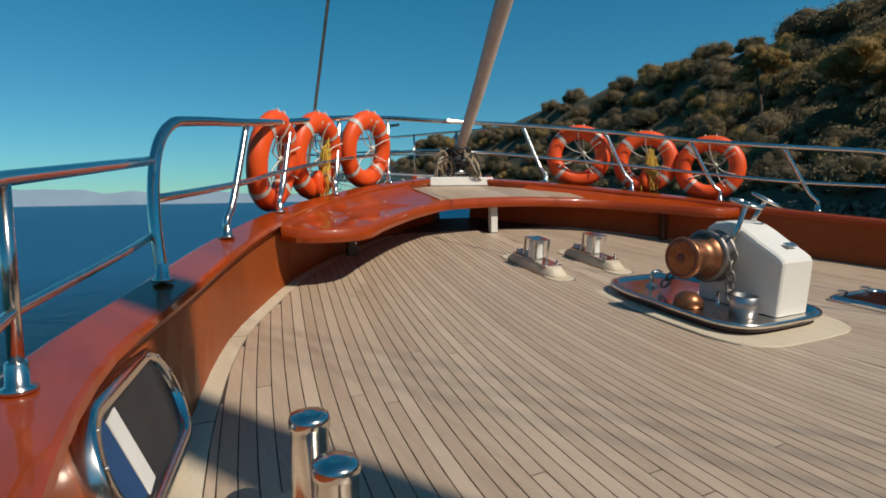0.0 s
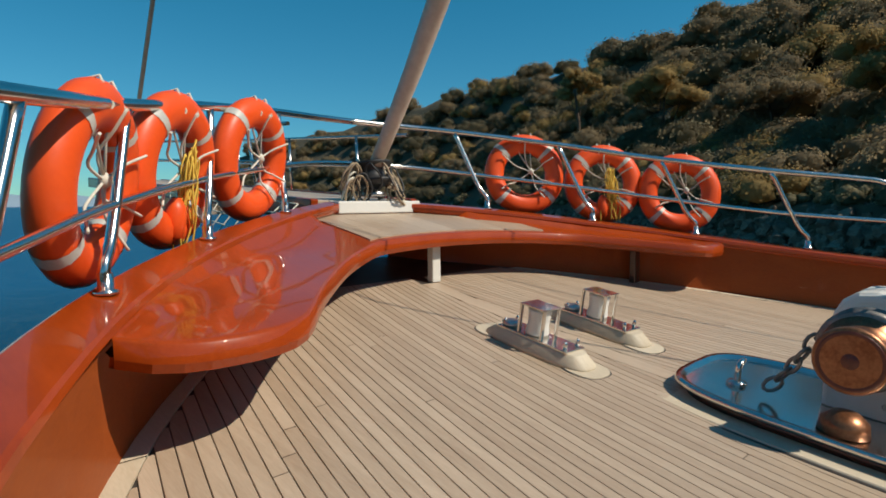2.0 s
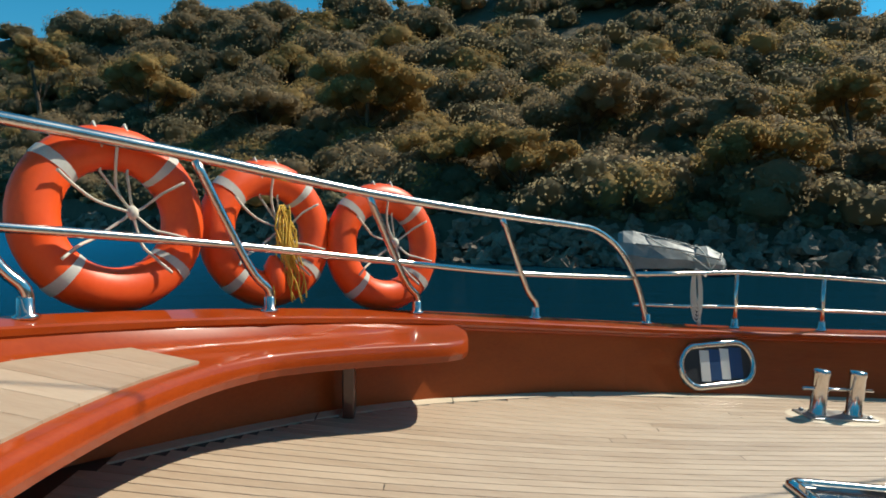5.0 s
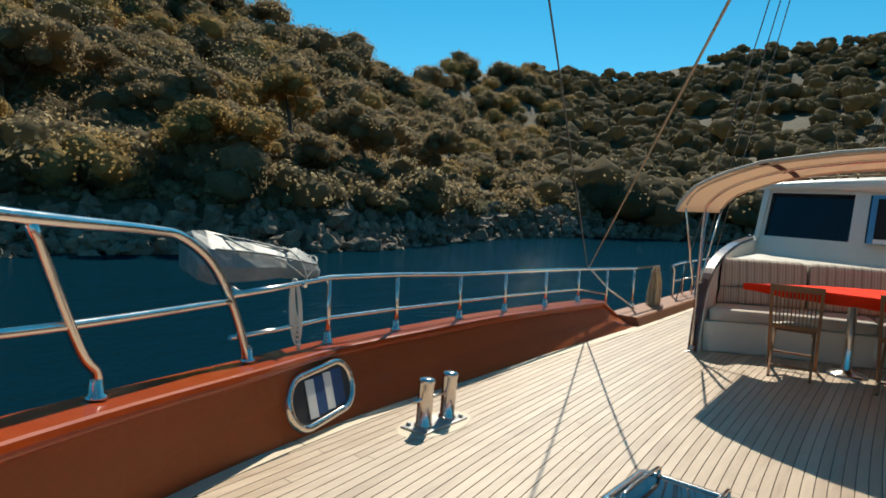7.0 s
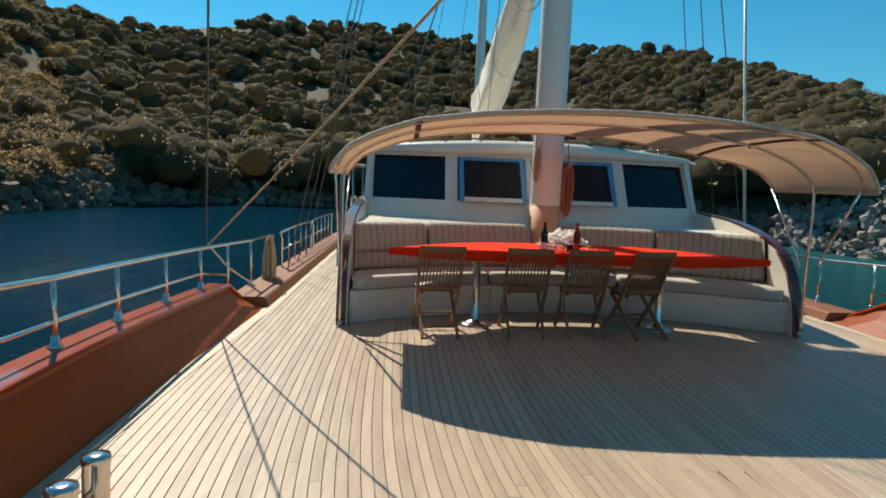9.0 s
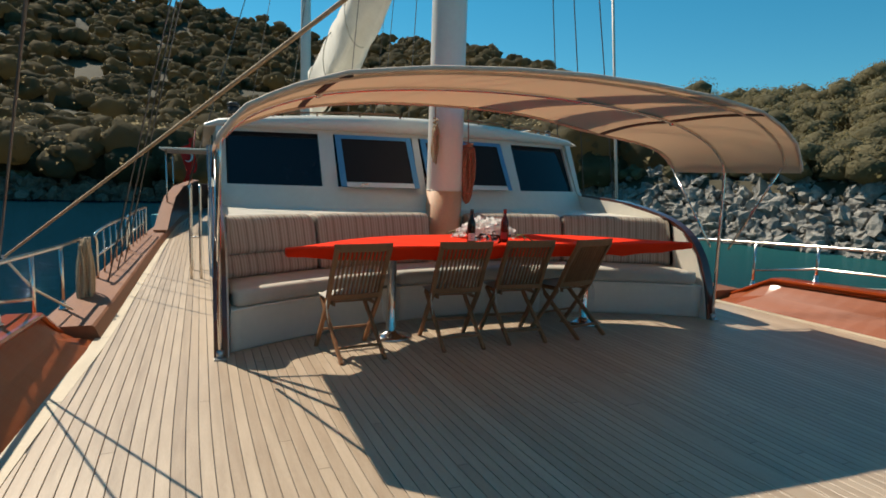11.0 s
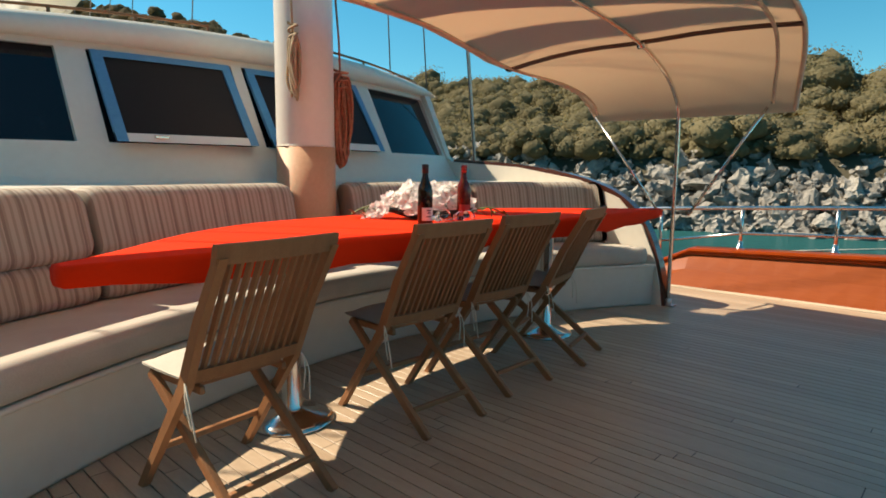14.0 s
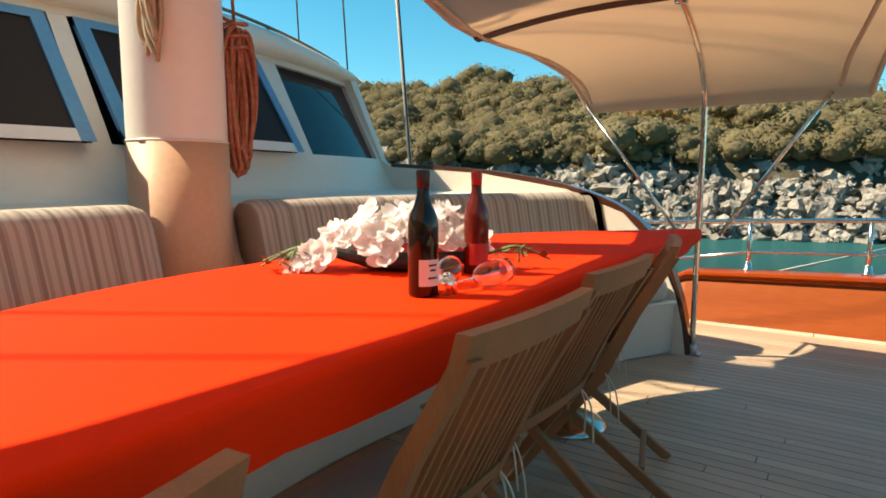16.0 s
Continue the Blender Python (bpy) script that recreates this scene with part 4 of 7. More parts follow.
# ---------------------------------------------------------------- lifebuoys
def lifebuoy(m, label, tassel):
    """A ring with tape bands, lashed with cord. Its hole looks along local y; it hangs in the local xz plane."""
    t = thing("lifebuoy", label, "lifebuoy", group="lifebuoys on the bow rail")
    t.matrix_world = m
    R, r = 0.292, 0.092
    g = Geo()
    N = 40
    rings = []
    for i in range(N):
        a = 2 * math.pi * i / N
        rings.append([((R + r * math.cos(b)) * math.cos(a), 0.80 * r * math.sin(b), (R + r * math.cos(b)) * math.sin(a)) for b in [2 * math.pi * j / 14 for j in range(14)]])
    g.rings(rings, closed=True)
    part("ring", g, ORANGE, t)
    for k in range(4):
        g = Geo()
        rings = []
        for i in range(5):
            a = math.pi / 4 + k * math.pi / 2 + (i - 2) * 0.033
            rings.append([((R + (r + 0.003) * math.cos(b)) * math.cos(a), (0.80 * r + 0.003) * math.sin(b), (R + (r + 0.003) * math.cos(b)) * math.sin(a)) for b in [2 * math.pi * j / 14 for j in range(14)]])
        g.rings(rings, cap=False)
        part("tape_band", g, TAPE, t, "grey reflective tape band")
    rng = random.Random(int(m.translation.x * 1000))
    knot = Vector((0.06, -0.03, 0.02))
    for a in (0.5, 1.6, 2.5, 3.7, 5.3, 5.9):
        e = Vector(((R - r) * math.cos(a), -0.02, (R - r) * math.sin(a)))
        g = Geo()
        q = e + (e.normalized() * r * 1.0) + Vector((0, -0.80 * r - 0.004, 0))
        g.tube(smooth_path([knot, knot.lerp(e, 0.6) + Vector((0, rng.uniform(-0.02, 0.02), -0.015)), e + Vector((0, -0.045, 0)), q], 4), 0.0065, 5)
        part("lashing", g, ROPE_WHITE, t)
    for a in (1.35, 1.75):
        e = Vector(((R + r) * math.cos(a), 0.0, (R + r) * math.sin(a)))
        g = Geo()
        g.tube([knot, Vector((e.x * 0.7, -0.02, R - r - 0.01)), Vector((e.x * 0.8, -r * 0.82, R)), Vector((e.x * 0.8, -0.02, R + r + 0.004)), Vector((e.x * 0.8, 0.05, R + 0.7 * r))], 0.006, 5)
        part("hanging_tie", g, ROPE_WHITE, t)
    g = Geo()
    g.lathe([(0.008, -0.03), (0.022, -0.015), (0.026, 0.0), (0.022, 0.015), (0.008, 0.03)], Matrix.Translation(knot), 8)
    part("knot", g, ROPE_WHITE, t)
    if tassel:
        g = Geo()
        for k in range(16):
            x0 = knot + Vector((rng.uniform(-0.03, 0.03), -0.03 + rng.uniform(-0.03, 0.02), rng.uniform(0.02, 0.12)))
            pts = [x0]
            for j in range(5):
                pts.append(pts[-1] + Vector((rng.uniform(-0.035, 0.035), rng.uniform(-0.012, 0.012), -rng.uniform(0.06, 0.11))))
            g = Geo()
            g.tube(smooth_path(pts, 3), 0.005, 4)
            part("yellow_strand", g, ROPE_YELLOW, t, "yellow floating line")
        for k in range(7):
            g = Geo()
            c = knot + Vector((rng.uniform(-0.03, 0.03), -0.04, rng.uniform(-0.16, 0.05)))
            w, h = rng.uniform(0.02, 0.05), rng.uniform(0.06, 0.12)
            g.tube([c + Vector((w * math.cos(a), rng.uniform(-0.01, 0.01), h * math.sin(a))) for a in [6.283 * j / 10 for j in range(10)]], 0.005, 4, closed=True)
            part("yellow_loop", g, ROPE_YELLOW, t, "yellow floating line")
        g = Geo()
        g.lathe([(0.01, -0.12), (0.045, -0.09), (0.055, -0.02), (0.05, 0.05), (0.02, 0.10)], Matrix.Translation((-0.02, -0.05, -0.22)), 12)
        part("float_light", g, ORANGE, t, "orange self-igniting light float")
    return t


def build_buoys():
    spots = [((1.44, 9.42, 1.475), 38), ((2.10, 8.97, 1.385), 42), ((2.53, 8.40, 1.285), 52)]
    for s in (1, -1):
        for k, ((x, y, z), yaw) in enumerate(spots):
            # hung just outboard of the rail, leaning a little with it
            m = pose(s * (x + 0.03), y + 0.02, z, 0, 0, s * -yaw) @ pose(0, 0, 0, -8 if s > 0 else 8, 0, 0)
            if s < 0:
                x, y, z = ((1.31, 9.43, 1.48), (1.98, 8.93, 1.37), (2.47, 8.40, 1.285))[k]
                m = pose(s * x, y, z, 0, 0, (33, 42, 55)[k]) @ pose(0, 0, 0, 8, 0, 0)
            lab = "orange lifebuoy with grey tape bands, lashed to the bow rail"
            if k == 1:
                lab = "orange lifebuoy with a tangled yellow line, lashed to the bow rail"
            lifebuoy(m, lab, k == 1)


build_buoys()


# ---------------------------------------------------------------- deck fittings
def bollard(x, y, rz, label):
    t = thing("bollard", label, "bollard", (x, y, deck_z(y)), "twin bollards")
    t.rotation_euler = (math.atan(2 * 0.0185 * max(0, y - 3.5)), 0, radians(rz))
    g = Geo()
    g.box((0.20, 0.52, 0.018), turn(0, 0, 0.009), 0.006)
    for a in (-0.21, 0.21):
        for b in (-0.07, 0.07):
            g.lathe([(0.016, 0), (0.016, 0.014), (0.008, 0.02)], turn(b, a, 0.018), 8)
    part("base_plate", g, STEEL_DULL, t)
    g = Geo()
    rings = []
    for r, z, k in ((1.0, -0.004, 1), (0.9, 0.004, 1)):
        rings.append([(0.19 * r * math.cos(a), 0.40 * r * math.sin(a), z) for a in [6.283 * j / 20 for j in range(20)]])
    g.rings(rings)
    part("pad", g, MARGIN, t, "pale teak pad under the bollard")
    for yy in (-0.14, 0.14):
        g = Geo()
        g.lathe([(0.062, 0.015), (0.062, 0.03), (0.052, 0.04), (0.052, 0.30), (0.056, 0.305), (0.057, 0.325), (0.052, 0.338), (0.02, 0.343)], turn(0, yy, 0), 22)
        part("post", g, STEEL, t)
    g = Geo()
    g.tube([(0, -0.27, 0.20), (0, 0.27, 0.20)], 0.012, 8)
    part("cross_bar", g, STEEL, t)


bollard(3.06, 5.24, 4, "polished steel twin bollard bolted to the side of the deck")
bollard(-3.12, 5.24, -4, "polished steel twin bollard bolted to the side of the deck")


def porthole(s):
    """An oblong opening light in the bulwark: steel frame, glass, and a striped fender seen behind it."""
    y0, z0, wide = (5.91, 0.325, 0.05) if s > 0 else (5.72, 0.325, 0.20)
    def side(y):                                     # the inner face of the bulwark at mid height
        return deck_half(y) * 0.45 + (cap_half(y) - 0.09) * 0.55
    x0 = min(side(y0), (side(y0 - 0.3) + side(y0 + 0.3)) / 2)
    t = thing("bulwark_port", "oblong bulwark opening with a polished steel frame", "porthole", (s * (x0 - 0.022), y0, z0), "bulwark ports")
    yaw = math.degrees(math.atan((side(y0 - 0.3) - side(y0 + 0.3)) / 0.6))
    lean = math.degrees(math.atan((cap_half(y0) - 0.09 - deck_half(y0)) / (rail_top(y0) - deck_z(y0))))
    t.rotation_euler = (0, radians(s * lean), radians(s * yaw))
    def oval(w, h, x, n=28):
        r = h / 2
        w += wide
        return [(x, (w / 2 - r) * (1 if math.cos(a) > 0 else -1) + r * math.cos(a), r * math.sin(a)) for a in [2 * math.pi * (j + 0.5) / n for j in range(n)]]
    g = Geo()
    k = -s
    g.rings([oval(0.68, 0.36, k * -0.05), oval(0.68, 0.36, k * 0.018), oval(0.655, 0.335, k * 0.026), oval(0.605, 0.285, k * 0.026), oval(0.585, 0.265, k * 0.012), oval(0.585, 0.265, k * -0.03)], cap=False)
    part("frame", g, STEEL, t)
    for a in range(10):
        g = Geo()
        p = oval(0.63, 0.31, k * 0.026, 10)[a]
        g.lathe([(0.007, 0), (0.006, 0.004), (0.002, 0.005)], Matrix.Translation(p) @ pose(0, 0, 0, 0, 90 * k, 0), 8)
        part("screw", g, STEEL_DULL, t)
    # no hole is cut: a flat black sheet stands for the shade inside
    g = Geo()
    o = oval(0.59, 0.27, k * 0.003)
    g.add(o, [tuple(range(len(o)))])
    part("opening_shade", g, BLACK_RUBBER, t, "flat black sheet standing for the shade inside the opening")
    g = Geo()
    o = oval(0.50, 0.21, k * 0.008)
    for yy in ((0.12, -0.07) if s > 0 else (-0.18,)):
        g.box((0.006, 0.085, 0.235), pose(k * 0.006, yy, 0, 6, 0, 0), 0.002)
    part("fender_stripe", g, WHITE_PAINT, t, "white stripes of a fender seen through the glass")
    g = Geo()
    for yy in ((0.03, -0.17) if s > 0 else (-0.30,)):
        g.box((0.005, 0.13, 0.235), pose(k * 0.006, yy, 0, 6, 0, 0), 0.002)
    part("fender", g, FENDER_BLUE, t, "blue fender seen through the glass")


porthole(1)
porthole(-1)


def chain_stopper(x, y):
    t = thing("chain_stopper", "steel chain stopper with a roller on a pale pad", "deck fitting", (x, y, deck_z(y)), "chain stoppers")
    t.rotation_euler = (math.atan(2 * 0.0185 * (y - 3.5)), 0, radians(-3))
    def oval(cy, w, l, z, p=1.0, n=26):
        out = []
        for j in range(n):
            q = 6.283 * j / n
            c, s_ = math.cos(q), math.sin(q)
            out.append((w * math.copysign(abs(c) ** p, c), cy + l * math.copysign(abs(s_) ** p, s_), z))
        return out
    for e in (-1, 1):                                # flat leaf-shaped pads let into the deck at both ends
        g = Geo()
        g.rings([oval(e * 0.33, 0.128, 0.128, -0.004, 0.8), oval(e * 0.33, 0.128, 0.128, 0.0045, 0.8)])
        part("pad_seam", g, CAULK, t, "black caulked seam round the pad")
        g = Geo()
        g.rings([oval(e * 0.33, 0.121, 0.121, 0.0, 0.8), oval(e * 0.33, 0.119, 0.119, 0.010, 0.8)])
        part("pad", g, MARGIN, t, "pale rounded wooden pad")
    g = Geo()
    g.rings([oval(0, 0.125, 0.37, 0.003, 0.62), oval(0, 0.122, 0.365, 0.022, 0.62), oval(0, 0.092, 0.305, 0.066, 0.55), oval(0, 0.088, 0.298, 0.074, 0.55)])
    part("plinth", g, MARGIN, t)
    g = Geo()
    g.box((0.17, 0.50, 0.012), turn(0, 0, 0.08), 0.004)
    for a in (-0.22, 0.22):
        for b in (-0.055, 0.055):
            g.lathe([(0.012, 0), (0.012, 0.03), (0.006, 0.045)], turn(b, a, 0.085), 8)
    part("plate", g, STEEL, t)
    for sx in (-1, 1):
        for sy in (-1, 1):
            g = Geo()
            g.box((0.022, 0.012, 0.17), turn(sx * 0.064, 0.02 + sy * 0.082, 0.168), 0.002)
            part("upright", g, STEEL, t)
    g = Geo()
    g.box((0.155, 0.176, 0.008), turn(0, 0.02, 0.256), 0.002)
    part("top_strap", g, STEEL, t)
    g = Geo()
    g.lathe([(0.03, -0.078), (0.066, -0.074), (0.068, -0.06), (0.062, -0.02), (0.062, 0.02), (0.068, 0.06), (0.066, 0.074), (0.03, 0.078)], turn(0, 0.02, 0.165), 20)
    part("roller", g, WHITE_PAINT, t, "worn white roller")
    g = Geo()
    g.lathe([(0.05, 0), (0.06, 0.02), (0.03, 0.035)], turn(-0.02, 0.2, 0.086), 14)
    part("pawl", g, STEEL_DULL, t)


chain_stopper(-0.34, 7.95)
chain_stopper(0.34, 7.97)


def chain(pts, parent, size=0.05):
    pts = [Vector(p) for p in smooth_path(pts, 12)]
    d, last, k = 0.0, pts[0], 0
    spots = [pts[0]]
    for p in pts[1:]:
        if (p - spots[-1]).length > size * 0.82:
            spots.append(p)
    for i in range(len(spots) - 1):
        a = spots[i]
        dirv = (spots[i + 1] - a).normalized()
        q = dirv.to_track_quat("X", "Z").to_matrix().to_4x4()
        m = Matrix.Translation(a) @ q @ pose(0, 0, 0, 90 * (i % 2) + 20, 0, 0)
        g = Geo()
        g.tube([m @ Vector((size * 0.62 * math.cos(t), size * 0.36 * math.sin(t), 0)) for t in [6.283 * j / 10 for j in range(10)]], size * 0.13, 5, closed=True)
        part("chain_link", g, CHAIN_M, parent)


def build_windlass():
    cx, cy = 0.12, 6.40
    z0 = deck_z(cy)
    t = thing("windlass", "white anchor windlass with a rusty bronze drum on a steel tray", "windlass", (cx, cy, z0))
    t.rotation_euler = (math.atan(2 * 0.0185 * (cy - 3.5)), 0, 0)
    def blob(w, l0, l1, z, off=0.0, n=40):        # a rounded tray, narrower forward
        out = []
        for j in range(n):
            a = 6.283 * j / n
            c, s_ = math.cos(a), math.sin(a)
            p = 0.5
            x = w * math.copysign(abs(c) ** p, c)
            y = (l1 if s_ > 0 else l0) * math.copysign(abs(s_) ** p, s_)
            k = max(0.0, (y + 0.2) / 1.3)
            out.append((x * (1.08 - 0.10 * k) + 0.03 * k, y, z))
        return out
    g = Geo()
    g.rings([blob(0.56, 0.62, 1.04, -0.01), blob(0.55, 0.61, 1.03, 0.012)])
    part("deck_pad", g, MARGIN, t, "pale teak pad let into the deck")
    g = Geo()
    g.rings([blob(0.57, 0.63, 1.05, -0.012), blob(0.57, 0.63, 1.05, 0.0045)])
    part("pad_seam", g, CAULK, t, "black caulked seam round the pad")
    # dark plinth colour stands for the shadow beneath the overhanging tray
    g = Geo()
    g.rings([blob(0.43, 0.41, 0.82, 0.01), blob(0.41, 0.39, 0.80, 0.056)])
    part("plinth", g, DARK_WOOD, t, "plinth coloured dark to stand for the shadow under the tray")
    g = Geo()
    g.rings([blob(0.46, 0.44, 0.87, 0.054), blob(0.47, 0.45, 0.88, 0.066), blob(0.465, 0.445, 0.875, 0.085), blob(0.435, 0.415, 0.845, 0.085), blob(0.42, 0.40, 0.83, 0.066)])
    part("tray", g, STEEL, t, "polished steel tray with a raised lip")
    # gearbox: a side profile pushed through, with rounded shoulders
    g = Geo()
    prof = [(-0.34, 0.07), (-0.34, 0.42), (-0.325, 0.445), (-0.29, 0.468), (-0.16, 0.53), (-0.05, 0.59), (0.03, 0.622), (0.11, 0.632), (0.18, 0.618), (0.235, 0.575), (0.262, 0.51), (0.27, 0.42), (0.25, 0.07)]
    rings = []
    for x, k in ((-0.02, 0.93), (-0.012, 0.975), (0.005, 1.0), (0.295, 1.0), (0.315, 0.975), (0.325, 0.93)):
        rings.append([(x, -0.05 + (p[0] + 0.05) * k, 0.07 + (p[1] - 0.07) * k) for p in prof])
    g.rings(rings, smooth=False)
    part("gearbox", g, WHITE_PAINT, t, "white painted gearbox cover")
    g = Geo()
    g.box((0.10, 0.05, 0.006), pose(0.20, -0.24, 0.515, 20, 0, 0), 0.002)
    part("maker_plate", g, STEEL_DULL, t)
    ax = pose(-0.02, 0.10, 0.40, 0, -90, 0)
    g = Geo()
    g.lathe([(0.06, 0.0), (0.06, 0.05), (0.165, 0.06), (0.18, 0.075), (0.17, 0.09), (0.125, 0.105), (0.125, 0.13), (0.17, 0.145), (0.18, 0.16), (0.165, 0.175), (0.08, 0.18)], ax, 26)
    part("chain_gypsy", g, CHAIN_M, t, "worn chain gypsy")
    g = Geo()
    g.lathe([(0.09, 0.17), (0.15, 0.18), (0.155, 0.20), (0.125, 0.22), (0.112, 0.27), (0.115, 0.33), (0.135, 0.37), (0.14, 0.385), (0.132, 0.40), (0.124, 0.403)], ax, 30)
    part("drum", g, RUSTY, t, "rusty bronze warping drum")
    g = Geo()
    g.lathe([(0.126, 0.398), (0.122, 0.406), (0.112, 0.408), (0.104, 0.400), (0.035, 0.399), (0.03, 0.406), (0.004, 0.407)], ax, 30)
    part("drum_face", g, DRUM_FACE, t, "dark red-brown painted drum face")
    for a, b in (((-0.09, 0.03, 0.30), (-0.04, -0.06, 0.77)), ((0.23, 0.10, 0.56), (0.29, 0.02, 0.78))):
        g = Geo()
        a, b = Vector(a), Vector(b)
        g.tube([a, b], 0.016, 8)
        part("brake_stem", g, STEEL, t)
        d = (b - a).normalized().to_track_quat("Z", "Y").to_matrix().to_4x4()
        g = Geo()
        m = Matrix.Translation(b) @ d
        g.tube([m @ Vector((0.10 * math.cos(q), 0.10 * math.sin(q), 0)) for q in [6.283 * j / 24 for j in range(24)]], 0.011, 7, closed=True)
        for q in (0, 2.094, 4.189):
            g.tube([m @ Vector((0.02 * math.cos(q), 0.02 * math.sin(q), 0)), m @ Vector((0.10 * math.cos(q), 0.10 * math.sin(q), 0))], 0.008, 6)
        g.lathe([(0.025, -0.015), (0.025, 0.015)], m, 10)
        part("hand_wheel", g, STEEL, t)
    chain([(-0.13, 0.27, 0.44), (-0.16, 0.33, 0.30), (-0.15, 0.40, 0.18), (-0.16, 0.45, 0.11), (-0.17, 0.50, 0.085)], t, 0.075)
    chain([(-0.13, -0.07, 0.42), (-0.16, -0.09, 0.30), (-0.15, -0.09, 0.19), (-0.16, -0.13, 0.10)], t, 0.07)
    g = Geo()
    g.lathe([(0.085, 0.06), (0.085, 0.20), (0.075, 0.205), (0.07, 0.10)], turn(-0.18, -0.22, 0), 20)
    part("chain_pipe", g, STEEL_DULL, t)
    g = Geo()
    g.lathe([(0.10, 0.0), (0.09, 0.05), (0.05, 0.085), (0.01, 0.09)], turn(-0.30, 0.10, 0.07), 16)
    part("hawse_cover", g, RUSTY, t)
    g = Geo()
    g.tube(smooth_path([(-0.10, 0.60, 0.07), (-0.10, 0.60, 0.16), (-0.05, 0.60, 0.18), (0.02, 0.62, 0.16)], 5), 0.016, 8)
    g.lathe([(0.05, 0.066), (0.045, 0.085), (0.02, 0.09)], turn(-0.10, 0.60, 0), 12)
    part("drain_elbow", g, STEEL, t)
    g = Geo()
    g.tube(smooth_path([(-0.30, -0.12, 0.13), (-0.22, -0.06, 0.18), (-0.10, 0.0, 0.16)], 6), 0.014, 7)
    part("lever", g, STEEL, t)


build_windlass()


def deck_hatch(x, y, w, l, rz, label, open_rails):
    t = thing("deck_hatch", label, "deck hatch", (x, y, deck_z(y)), "deck hatches")
    t.rotation_euler = (math.atan(2 * 0.0185 * max(0, y - 3.5)), 0, radians(rz))
    g = Geo()
    def rr(a, b, z, r=0.06, n=6):
        out = []
        for cx_, cy_, s0 in ((a - r, b - r, 0), (-a + r, b - r, 90), (-a + r, -b + r, 180), (a - r, -b + r, 270)):
            out += [(cx_ + r * math.cos(radians(s0 + 90 * i / n)), cy_ + r * math.sin(radians(s0 + 90 * i / n)), z) for i in range(n + 1)]
        return out
    g.rings([rr(w / 2, l / 2, 0.0), rr(w / 2, l / 2, 0.03), rr(w / 2 - 0.02, l / 2 - 0.02, 0.045), rr(w / 2 - 0.05, l / 2 - 0.05, 0.045), rr(w / 2 - 0.055, l / 2 - 0.055, 0.03)], cap=False)
    part("frame", g, STEEL, t)
    g = Geo()
    o = rr(w / 2 - 0.05, l / 2 - 0.05, 0.034)
    g.add(o, [tuple(range(len(o)))])
    part("pane", g, BLACK_GLASS, t, "dark tinted hatch pane")
    if open_rails:
        for k in (-0.3, 0.3):
            g = Geo()
            g.tube(smooth_path([(k * w, -l / 2 + 0.05, 0.04), (k * w, -l / 2 + 0.07, 0.09), (k * w, l / 2 - 0.07, 0.09), (k * w, l / 2 - 0.05, 0.04)], 4), 0.011, 7)
            part("guard_bar", g, STEEL, t)
    for k in (-0.25, 0.25):
        g = Geo()
        g.box((0.05, 0.06, 0.03), turn(k * w, l / 2 - 0.03, 0.055), 0.006)
        part("hinge", g, STEEL, t)


deck_hatch(1.45, 5.22, 0.62, 0.62, 0, "square deck hatch with a dark pane and steel guard bars", True)
deck_hatch(1.55, 6.05, 0.66, 0.62, 0, "square deck hatch with a dark pane in a steel frame", False)


# ---------------------------------------------------------------- deckhouse
rim_pts = [(1.33, 0.0), (1.30, 0.20), (1.25, 0.40), (1.13, 0.67), (0.90, 0.90), (0.49, 1.055), (-0.2, 1.165), (-1.08, 1.22)]


def bench_y(x):
    return 0.50 + 0.13 * x * x


def wall_y(x, z):
    """The bowed, raked front of the deckhouse."""
    k = (z - 1.24) / (1.95 - 1.24)
    return -0.66 - 0.085 * x * x - 0.40 * k


